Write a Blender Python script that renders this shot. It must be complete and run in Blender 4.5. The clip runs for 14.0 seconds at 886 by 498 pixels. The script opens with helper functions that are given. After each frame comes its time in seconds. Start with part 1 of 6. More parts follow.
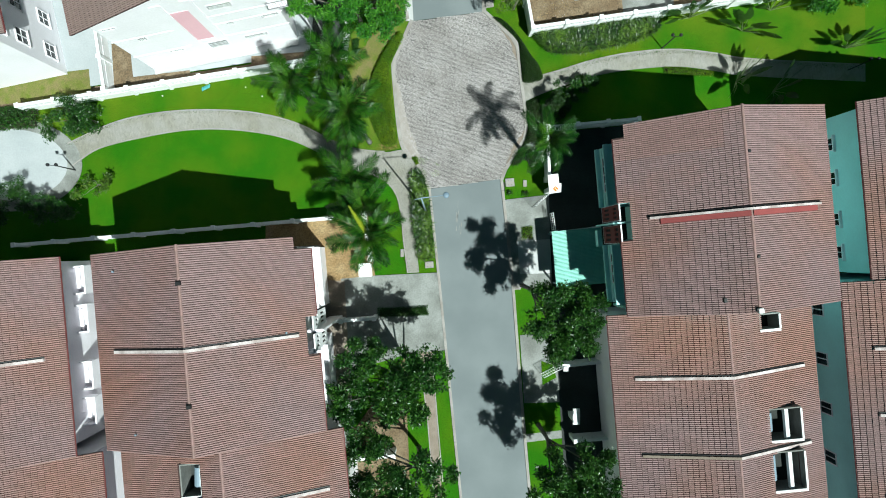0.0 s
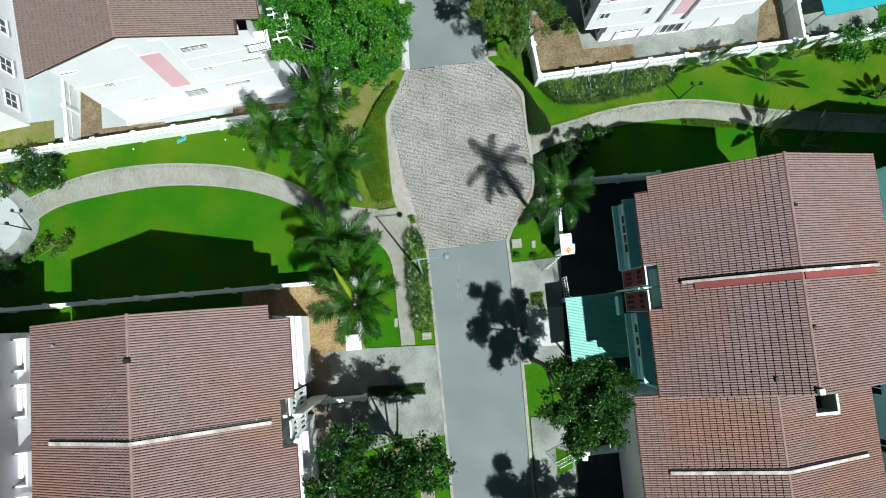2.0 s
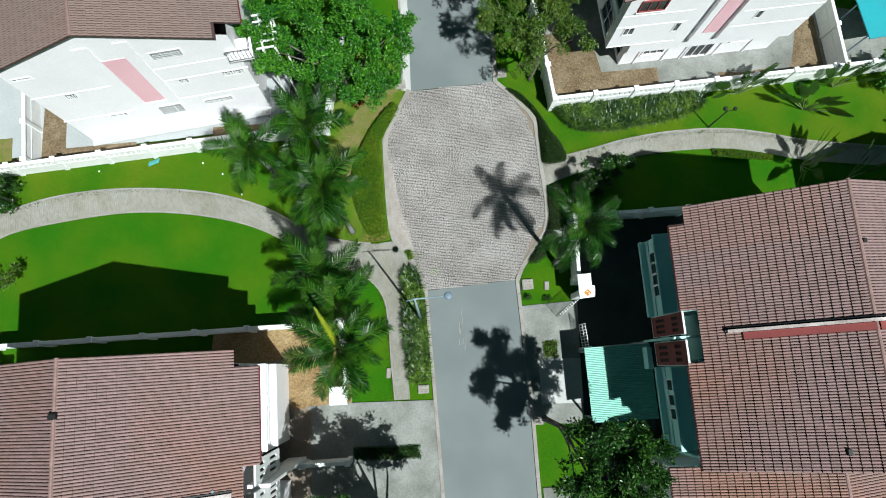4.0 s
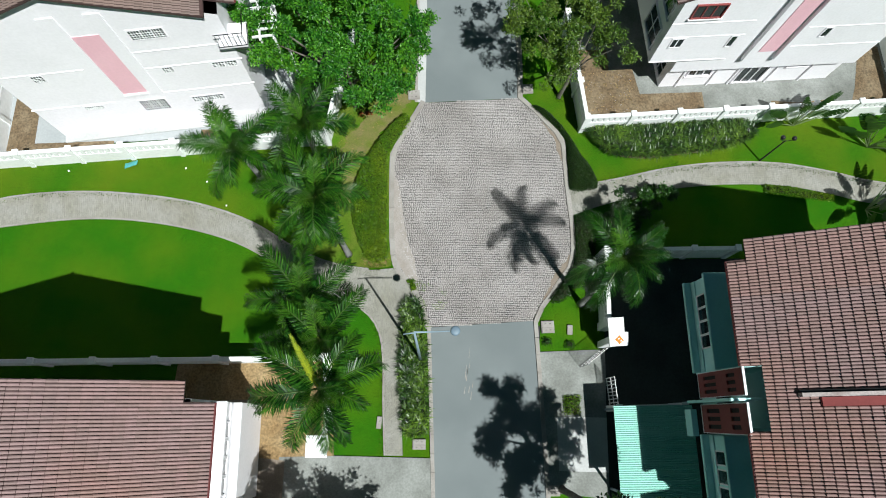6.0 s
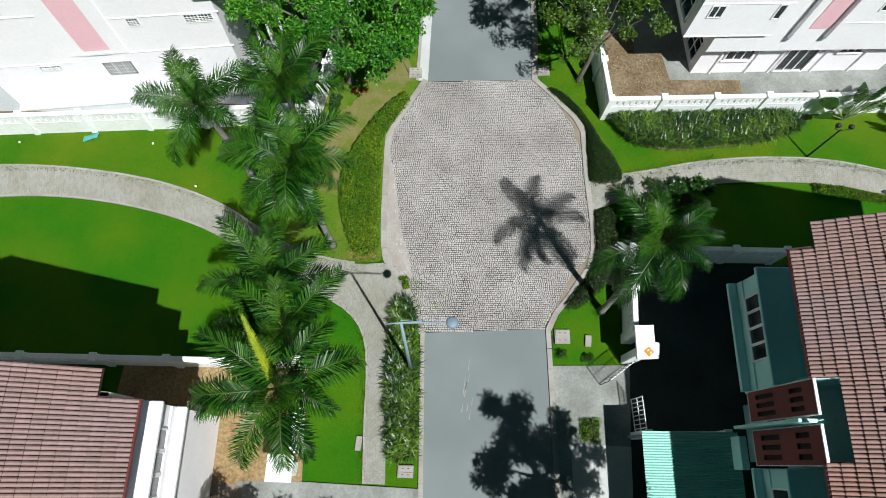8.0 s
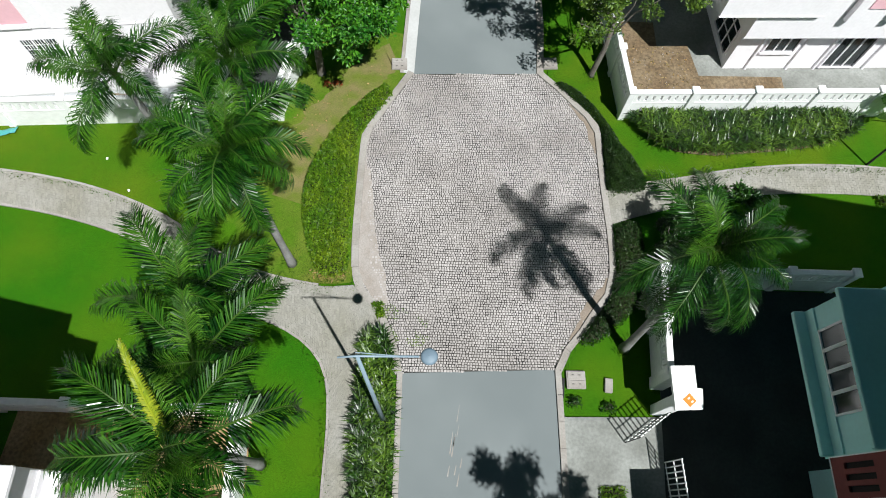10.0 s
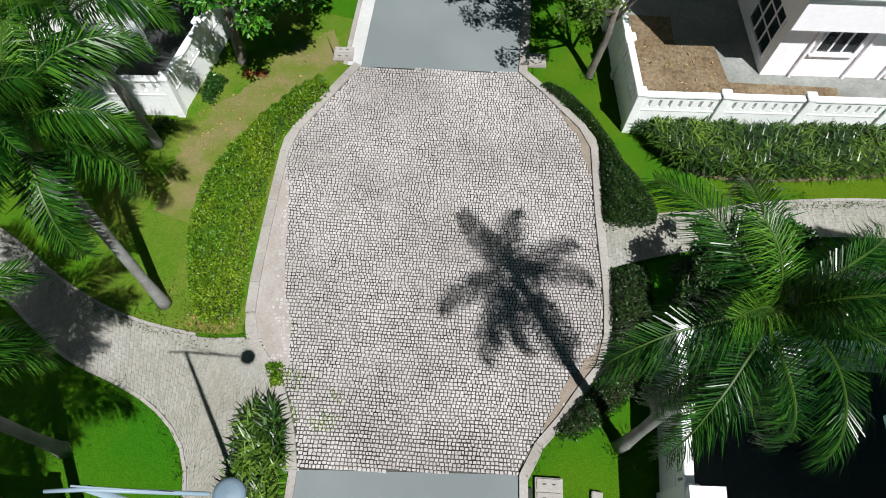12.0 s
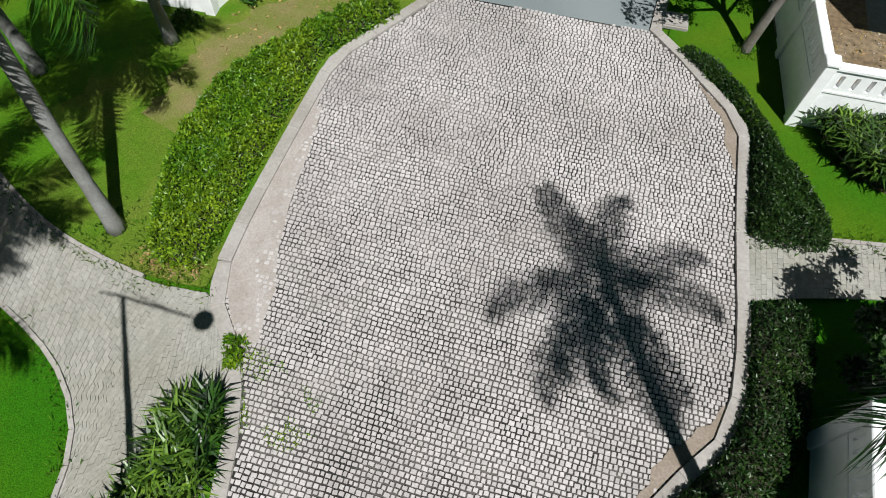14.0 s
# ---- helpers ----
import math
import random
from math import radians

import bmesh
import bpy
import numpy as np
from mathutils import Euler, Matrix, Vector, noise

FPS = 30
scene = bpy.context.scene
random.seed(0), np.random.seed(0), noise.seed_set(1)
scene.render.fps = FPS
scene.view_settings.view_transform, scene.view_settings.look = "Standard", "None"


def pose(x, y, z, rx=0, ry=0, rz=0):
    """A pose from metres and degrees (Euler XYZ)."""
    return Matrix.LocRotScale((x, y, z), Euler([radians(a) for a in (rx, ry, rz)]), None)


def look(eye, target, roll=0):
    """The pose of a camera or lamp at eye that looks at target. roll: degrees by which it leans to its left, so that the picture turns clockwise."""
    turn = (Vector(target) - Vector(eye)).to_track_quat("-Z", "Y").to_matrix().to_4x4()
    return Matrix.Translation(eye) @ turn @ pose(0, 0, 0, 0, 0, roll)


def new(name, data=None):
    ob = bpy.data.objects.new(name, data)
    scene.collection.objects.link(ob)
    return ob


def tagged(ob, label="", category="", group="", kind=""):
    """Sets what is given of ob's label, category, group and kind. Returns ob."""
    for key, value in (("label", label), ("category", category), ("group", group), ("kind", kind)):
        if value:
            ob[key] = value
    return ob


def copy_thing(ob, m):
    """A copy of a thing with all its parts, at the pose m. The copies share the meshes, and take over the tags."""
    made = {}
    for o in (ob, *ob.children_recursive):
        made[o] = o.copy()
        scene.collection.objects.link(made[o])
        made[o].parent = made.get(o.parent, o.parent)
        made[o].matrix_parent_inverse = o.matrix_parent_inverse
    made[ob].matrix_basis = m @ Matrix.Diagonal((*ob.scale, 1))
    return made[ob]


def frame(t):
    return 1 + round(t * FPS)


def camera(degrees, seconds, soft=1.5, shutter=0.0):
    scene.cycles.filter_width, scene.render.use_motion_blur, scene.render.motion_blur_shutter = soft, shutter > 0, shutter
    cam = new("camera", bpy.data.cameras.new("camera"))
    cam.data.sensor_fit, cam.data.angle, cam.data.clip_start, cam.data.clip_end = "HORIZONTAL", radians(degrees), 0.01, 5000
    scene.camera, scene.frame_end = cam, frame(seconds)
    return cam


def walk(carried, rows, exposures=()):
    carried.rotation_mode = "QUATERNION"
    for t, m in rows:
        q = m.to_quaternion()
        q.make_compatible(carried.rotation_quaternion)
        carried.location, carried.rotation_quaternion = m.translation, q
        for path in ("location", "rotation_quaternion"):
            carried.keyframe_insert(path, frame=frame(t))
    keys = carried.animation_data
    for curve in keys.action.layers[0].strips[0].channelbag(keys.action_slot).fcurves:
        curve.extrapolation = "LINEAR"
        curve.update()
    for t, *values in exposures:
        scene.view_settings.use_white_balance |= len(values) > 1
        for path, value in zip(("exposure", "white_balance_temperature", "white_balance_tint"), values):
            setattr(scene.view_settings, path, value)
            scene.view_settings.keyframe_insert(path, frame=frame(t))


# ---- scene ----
cam = camera(71.2, 14.0, 1.0)
PATH = [
    (0.0, 0.002, 0.001, 48.170, 0.14, -0.89, 0.01),
    (0.5, -0.082, 0.099, 46.854, 1.79, -1.05, -0.02),
    (1.0, -0.121, 0.198, 45.613, 3.40, -1.14, -0.06),
    (1.5, -0.118, 0.154, 44.270, 4.90, -1.17, -0.09),
    (2.0, -0.100, 0.141, 42.922, 6.33, -1.20, -0.08),
    (2.5, -0.104, 0.119, 41.611, 7.55, -1.23, -0.11),
    (3.0, -0.078, 0.201, 40.325, 8.60, -1.29, -0.08),
    (5.5, -0.092, 0.279, 33.891, 14.11, -1.47, 3.47),
    (6.0, -0.015, 0.201, 32.558, 15.28, -1.40, 4.22),
    (6.5, 0.065, -0.104, 31.323, 16.27, -1.45, 4.90),
    (7.0, 0.302, -0.671, 29.909, 17.25, -1.47, 5.33),
    (9.5, 0.600, -0.476, 23.637, 21.88, -1.77, 6.68),
    (10.0, 1.078, 0.370, 22.020, 23.02, -1.77, 6.63),
    (10.5, 1.652, 1.207, 20.614, 24.02, -1.74, 6.58),
    (11.0, 2.297, 2.188, 19.034, 24.99, -1.78, 6.57),
    (11.5, 2.839, 2.821, 17.583, 26.07, -1.66, 6.99),
    (12.0, 3.208, 3.224, 16.112, 27.10, -1.67, 9.27),
    (12.5, 3.393, 3.377, 14.793, 28.17, -1.62, 12.75),
    (13.0, 3.478, 3.649, 13.382, 29.00, -1.54, 16.69),
    (13.5, 3.440, 3.912, 12.105, 30.03, -1.62, 19.52),
    (14.0, 3.299, 4.399, 10.627, 31.04, -1.82, 21.44),
]
walk(cam, [(t, pose(*p)) for t, *p in PATH], ((0.0, 0.46, 6250, -1), (3.0, 0.38, 6350, 3), (5.5, 0.32, 6450, 7), (7.0, 0.32, 6500, 8), (9.5, 0.44, 6550, 10), (11.5, 0.48, 6600, 13), (14.0, 0.39, 6600, 12)))

# ---- light ----
SUN = Vector((0.375, -0.458, 1.0)).normalized()
world = bpy.data.worlds.new("world")
scene.world = world
world.use_nodes = True
wn = world.node_tree.nodes
sky = wn.new("ShaderNodeTexSky")
sky.sky_type, sky.sun_disc = "NISHITA", False
sky.sun_elevation = math.asin(SUN.z)
sky.sun_rotation = math.atan2(SUN.x, SUN.y)
tint = wn.new("ShaderNodeMix")
tint.data_type, tint.blend_type = "RGBA", "MULTIPLY"
tint.inputs[0].default_value, tint.inputs[7].default_value = 1.0, (0.2, 0.85, 0.85, 1)
world.node_tree.links.new(sky.outputs[0], tint.inputs[6])
world.node_tree.links.new(tint.outputs[2], wn["Background"].inputs[0])
wn["Background"].inputs[1].default_value = 0.011
sun_data = bpy.data.lights.new("sun", "SUN")
sun_data.energy, sun_data.angle, sun_data.color = 5.0, radians(0.53), (0.96, 1.0, 0.97)
sun = new("sun", sun_data)
sun.matrix_world = look((0, 0, 60), Vector((0, 0, 60)) - SUN)


# ---- materials ----
def material(name, base, rough=0.8, second=None, big=1.2, fine=18.0, amount=0.35, grain=0.25, bump=0.3, bump_scale=40.0,
             island=0.0, metal=0.0, leaf=0.0, lift=0.02, gloss=0.5):
    """A surface with blotches of a second colour, fine grain, relief and, where asked, a tint for each loose piece."""
    m = bpy.data.materials.new(name)
    m.use_nodes = True
    nt = m.node_tree
    bsdf = nt.nodes["Principled BSDF"]
    link = nt.links.new
    coord = nt.nodes.new("ShaderNodeTexCoord").outputs["Object"]

    def tex(scale, detail=4.0):
        n = nt.nodes.new("ShaderNodeTexNoise")
        n.inputs["Scale"].default_value, n.inputs["Detail"].default_value = scale, detail
        link(coord, n.inputs["Vector"])
        return n.outputs["Fac"]

    def ramp(fac, lo, hi, a, b):
        n = nt.nodes.new("ShaderNodeMapRange")
        for i, v in enumerate((lo, hi, a, b)):
            n.inputs[i + 1].default_value = v
        link(fac, n.inputs[0])
        return n.outputs[0]

    def mix(fac, a, b, mode="MIX"):
        n = nt.nodes.new("ShaderNodeMix")
        n.data_type, n.blend_type = "RGBA", mode
        for sock, v in ((n.inputs[0], fac), (n.inputs[6], a), (n.inputs[7], b)):
            if isinstance(v, (int, float)):
                sock.default_value = v
            elif isinstance(v, tuple):
                sock.default_value = (*v, 1)
            else:
                link(v, sock)
        return n.outputs[2]

    second = second or tuple(c * 0.7 for c in base)
    col = mix(ramp(tex(big), 0.38, 0.66, 0.0, amount * 2), base, second)
    n = nt.nodes.new("ShaderNodeHueSaturation")
    link(ramp(tex(fine, 6.0), 0.3, 0.7, 1 - grain, 1 + grain), n.inputs["Value"])
    link(col, n.inputs["Color"])
    col = n.outputs[0]
    if island:
        r = nt.nodes.new("ShaderNodeNewGeometry").outputs["Random Per Island"]
        o = nt.nodes.new("ShaderNodeObjectInfo").outputs["Random"]
        add = nt.nodes.new("ShaderNodeMath")
        add.operation = "ADD"
        link(r, add.inputs[0])
        link(o, add.inputs[1])
        fr = nt.nodes.new("ShaderNodeMath")
        fr.operation = "FRACT"
        link(add.outputs[0], fr.inputs[0])
        h = nt.nodes.new("ShaderNodeHueSaturation")
        link(ramp(fr.outputs[0], 0, 1, 1 - island, 1 + island), h.inputs["Value"])
        link(ramp(fr.outputs[0], 0, 1, 0.5 + lift, 0.5 - lift), h.inputs["Hue"])
        link(col, h.inputs["Color"])
        col = h.outputs[0]
    link(col, bsdf.inputs["Base Color"])
    bsdf.inputs["Roughness"].default_value = rough
    bsdf.inputs["Metallic"].default_value = metal
    bsdf.inputs["Specular IOR Level"].default_value = gloss
    if bump:
        b = nt.nodes.new("ShaderNodeBump")
        b.inputs["Strength"].default_value, b.inputs["Distance"].default_value = bump, 0.02
        link(tex(bump_scale, 5.0), b.inputs["Height"])
        link(b.outputs[0], bsdf.inputs["Normal"])
    if leaf:
        t = nt.nodes.new("ShaderNodeBsdfTranslucent")
        link(mix(1.0, col, (0.9, 1.0, 0.35), "MULTIPLY"), t.inputs[0])
        s = nt.nodes.new("ShaderNodeMixShader")
        s.inputs[0].default_value = leaf
        link(bsdf.outputs[0], s.inputs[1])
        link(t.outputs[0], s.inputs[2])
        link(s.outputs[0], nt.nodes["Material Output"].inputs[0])
    return m


ASPHALT = material("asphalt", (0.1462, 0.1665, 0.174), 0.9, (0.18, 0.201, 0.2085), 0.3, 34, 0.45, 0.1, 0.3, 70)
SETT = material("granite_sett", (0.345, 0.315, 0.309), 0.8, (0.465, 0.4312, 0.4312), 0.32, 30, 0.5, 0.14, 0.35, 60, island=0.13, lift=0.005)
JOINT = material("sandy_joint", (0.015, 0.0142, 0.0135), 0.95, (0.15, 0.135, 0.1237), 1.1, 14, 0.36, 0.2, 0.4, 50)
KERB = material("concrete_kerb", (0.3225, 0.3, 0.285), 0.9, (0.2475, 0.2213, 0.2025), 0.9, 14, 0.45, 0.12, 0.3, 50, island=0.05, lift=0.0)
COPING = material("stained_whitewash", (0.62, 0.55, 0.55), 0.9, (0.36, 0.29, 0.28), 1.2, 14, 0.6, 0.2, 0.3, 40)
CONCRETE = material("worn_concrete", (0.255, 0.2625, 0.2513), 0.9, (0.15, 0.1537, 0.1425), 0.5, 10, 0.5, 0.16, 0.3, 40)
APRON = material("pale_concrete", (0.48, 0.48, 0.4875), 0.9, (0.4125, 0.4125, 0.4125), 0.5, 10, 0.5, 0.06, 0.2, 40)
PAVER = material("path_paver", (0.2775, 0.2662, 0.2438), 0.9, (0.2175, 0.2063, 0.1688), 0.6, 20, 0.4, 0.14, 0.35, 50, island=0.09, lift=0.004)
GRASS = material("mown_lawn", (0.0225, 0.1162, 0.0023), 0.95, (0.0675, 0.1387, 0.0037), 0.28, 45, 0.34, 0.5, 1.0, 80, gloss=0.1)
SUNLAWN = material("lime_lawn", (0.0338, 0.1185, 0.003), 0.95, (0.0863, 0.1387, 0.006), 0.35, 45, 0.42, 0.5, 1.0, 80, gloss=0.1)
VERGE = material("dry_verge", (0.0488, 0.135, 0.0037), 0.95, (0.15, 0.1613, 0.03), 0.45, 45, 0.45, 0.45, 0.9, 80, gloss=0.1)
TRODDEN = material("trodden_verge", (0.1762, 0.1537, 0.0638), 0.95, (0.105, 0.1425, 0.0188), 1.3, 40, 0.45, 0.35, 0.8, 60, gloss=0.1)
SOIL = material("bare_soil", (0.1312, 0.0885, 0.0495), 0.95, (0.1875, 0.1387, 0.0863), 0.9, 9, 0.5, 0.4, 0.9, 18)
# White render with the teal cast of shaded walls put into its colour.
SHADE_TEAL = material("shade_teal_render", (0.52, 0.86, 0.86), 0.8, (0.46, 0.78, 0.78), 0.5, 8, 0.4, 0.03, 0.1, 50)
PATHJOINT = material("dusty_path_joint", (0.1125, 0.105, 0.0825), 0.95, (0.075, 0.075, 0.0525), 0.8, 14, 0.4, 0.2, 0.4, 50)
PALEPAVE = material("pale_grey_paving", (0.375, 0.39, 0.405), 0.9, (0.315, 0.3375, 0.3525), 0.4, 10, 0.4, 0.06, 0.2, 40)
OCHRE = material("ochre_earth", (0.225, 0.1425, 0.0638), 0.95, (0.285, 0.2025, 0.105), 0.8, 9, 0.5, 0.35, 0.9, 18)
WHITE = material("white_render", (0.9, 0.865, 0.91), 0.8, (0.84, 0.81, 0.85), 0.4, 8, 0.35, 0.03, 0.1, 50)
WALLWHITE = material("weathered_white_paint", (0.86, 0.86, 0.87), 0.85, (0.7, 0.72, 0.72), 0.7, 6, 0.25, 0.05, 0.15, 40)
PINK = material("pink_render", (0.84, 0.5, 0.57), 0.8, (0.8, 0.46, 0.53), 0.5, 8, 0.4, 0.03, 0.1, 50)
BRICKRED = material("red_painted_render", (0.24, 0.05, 0.048), 0.8, (0.2, 0.04, 0.04), 0.8, 9, 0.4, 0.06, 0.15, 40)
TILE = material("clay_roof_tile", (0.242, 0.158, 0.156), 0.7, (0.268, 0.14, 0.11), 0.13, 9, 0.5, 0.12, 0.2, 40, island=0.12, lift=0.006)
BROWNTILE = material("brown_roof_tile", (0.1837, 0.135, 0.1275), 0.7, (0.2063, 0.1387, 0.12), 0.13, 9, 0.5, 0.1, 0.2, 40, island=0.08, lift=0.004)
# Near-black for the panels that darken the screen slots.
SLOT_BLACK = material("slot_black", (0.03, 0.02, 0.02), 0.9)
FELT = material("brown_roof_felt", (0.0638, 0.0338, 0.0315), 0.9)
REDLEAF = material("red_leaf", (0.225, 0.0375, 0.015), 0.5, (0.255, 0.12, 0.015), 2.0, 12, 0.5, 0.1, 0.0, island=0.5, leaf=0.2)
DIRT = material("brown_dirt", (0.2025, 0.1613, 0.1275), 0.95, (0.2475, 0.2025, 0.1688), 1.6, 20, 0.5, 0.2, 0.4, 60)
# Near-black paving colour with the deep shade of yards and wells put in.
SHADE_DARK = material("shade_dark_paving", (0.035, 0.04, 0.038), 0.9, (0.022, 0.025, 0.023), 0.6, 10, 0.5, 0.2, 0.3, 30)
SAND = material("drifted_sand", (0.3375, 0.3038, 0.2888), 0.95, (0.285, 0.2475, 0.225), 1.6, 20, 0.5, 0.15, 0.4, 60)
TRIM = material("maroon_metal_trim", (0.128, 0.028, 0.028), 0.55, None, 1.0, 12, 0.3, 0.1, 0.1, 40)
TEAL = material("teal_metal_sheet", (0.3, 0.6, 0.52), 0.55, (0.34, 0.62, 0.55), 0.7, 10, 0.3, 0.05, 0.1, 30)
STEEL = material("painted_steel", (0.225, 0.3, 0.3675), 0.5, (0.195, 0.2625, 0.3225), 3.0, 20, 0.3, 0.04, 0.05, 40)
LAMPGLASS = material("frosted_lamp_cover", (0.15, 0.21, 0.27), 0.55, None, 3.0, 20, 0.1, 0.03, 0.0)
IRON = material("black_iron", (0.015, 0.015, 0.0165), 0.55, None, 3.0, 20, 0.3, 0.1, 0.1, 40, metal=0.3)
DARKGLASS = material("dark_glass", (0.02, 0.027, 0.032), 0.12, None, 0.5, 4, 0.3, 0.1, 0.0, gloss=0.6)
BARK = material("grey_bark", (0.102, 0.087, 0.072), 0.9, (0.18, 0.168, 0.15), 2.5, 14, 0.45, 0.2, 0.8, 16)
PALMBARK = material("pale_palm_trunk", (0.216, 0.216, 0.21), 0.85, (0.144, 0.138, 0.126), 1.8, 20, 0.5, 0.14, 0.5, 24)
SHAFT = material("green_crownshaft", (0.078, 0.132, 0.018), 0.5, (0.15, 0.168, 0.024), 2.0, 10, 0.4, 0.08, 0.1, 20)
FROND = material("palm_leaflet", (0.0075, 0.052, 0.0048), 0.36, (0.03, 0.108, 0.0075), 0.8, 10, 0.4, 0.1, 0.0, island=0.85, leaf=0.14, gloss=0.24)
FRONDYOUNG = material("young_yellow_frond", (0.315, 0.375, 0.0225), 0.4, (0.255, 0.33, 0.0225), 2.0, 12, 0.4, 0.1, 0.0, island=0.2, leaf=0.3)
FRESH = material("fresh_leaflet", (0.045, 0.15, 0.0105), 0.4, (0.075, 0.1875, 0.015), 0.8, 10, 0.4, 0.1, 0.0, island=0.5, leaf=0.2, gloss=0.4)
GRASSBLADE = material("grass_blade", (0.03, 0.1125, 0.0045), 0.7, (0.0825, 0.12, 0.009), 0.8, 10, 0.4, 0.1, 0.0, island=0.5, leaf=0.25, gloss=0.2)
GLOSSY = material("glossy_palm_leaflet", (0.0053, 0.0413, 0.0045), 0.3, (0.0165, 0.075, 0.0067), 0.8, 10, 0.4, 0.1, 0.0, island=0.85, leaf=0.1, gloss=0.42)
STALK = material("pale_leaf_stalk", (0.18, 0.225, 0.105), 0.5, (0.12, 0.18, 0.06), 2.0, 12, 0.4, 0.1, 0.0, gloss=0.4)
RACHIS = material("frond_rib", (0.042, 0.09, 0.012), 0.5, None, 2.0, 12, 0.3, 0.1, 0.0, gloss=0.3)
LEAF_LIGHT = material("bright_leaf", (0.026, 0.155, 0.0095), 0.45, (0.068, 0.24, 0.0135), 0.5, 8, 0.45, 0.1, 0.0, island=0.65, leaf=0.25)
LEAF_DARK = material("dark_leaf", (0.0135, 0.06, 0.0075), 0.34, (0.034, 0.105, 0.0125), 0.7, 8, 0.45, 0.1, 0.0, island=0.7, leaf=0.15)
LEAF_OLIVE = material("olive_leaf", (0.055, 0.125, 0.012), 0.42, (0.1, 0.165, 0.02), 0.8, 8, 0.45, 0.1, 0.0, island=0.5, leaf=0.2)
HEDGE_LIME = material("lime_hedge_leaf", (0.075, 0.1875, 0.006), 0.45, (0.1425, 0.24, 0.009), 0.9, 8, 0.5, 0.1, 0.0, island=0.55, leaf=0.3)
HEDGE_DARK = material("dark_hedge_leaf", (0.012, 0.045, 0.006), 0.45, (0.024, 0.06, 0.0084), 0.9, 8, 0.45, 0.1, 0.0, island=0.45, leaf=0.18)
BLADE = material("strap_leaf", (0.012, 0.045, 0.0055), 0.36, (0.07, 0.14, 0.014), 0.9, 8, 0.5, 0.1, 0.0, island=0.9, leaf=0.16, gloss=0.45)
HEDGE_CORE = material("shaded_hedge_core", (0.0165, 0.0225, 0.0075), 0.95, (0.0225, 0.018, 0.009), 3.0, 30, 0.5, 0.3, 0.8, 30)
DRYLEAF = material("dead_leaf", (0.21, 0.1275, 0.045), 0.8, (0.3, 0.225, 0.09), 2.0, 12, 0.5, 0.2, 0.0, island=0.5)
ORANGE = material("orange_sign", (0.6, 0.216, 0.016), 0.6, None, 4.0, 20, 0.2, 0.05, 0.0)
LITTER = material("turquoise_plastic", (0.06, 0.3, 0.3), 0.5, None, 4.0, 20, 0.2, 0.05, 0.0)
GREENSHEET = material("green_plastic_sheet", (0.01, 0.3, 0.12), 0.5, (0.01, 0.24, 0.1), 1.0, 8, 0.3, 0.05, 0.0)
AQUA = material("aqua_sheet", (0.024, 0.336, 0.4), 0.5, (0.032, 0.288, 0.36), 1.0, 8, 0.3, 0.05, 0.0)


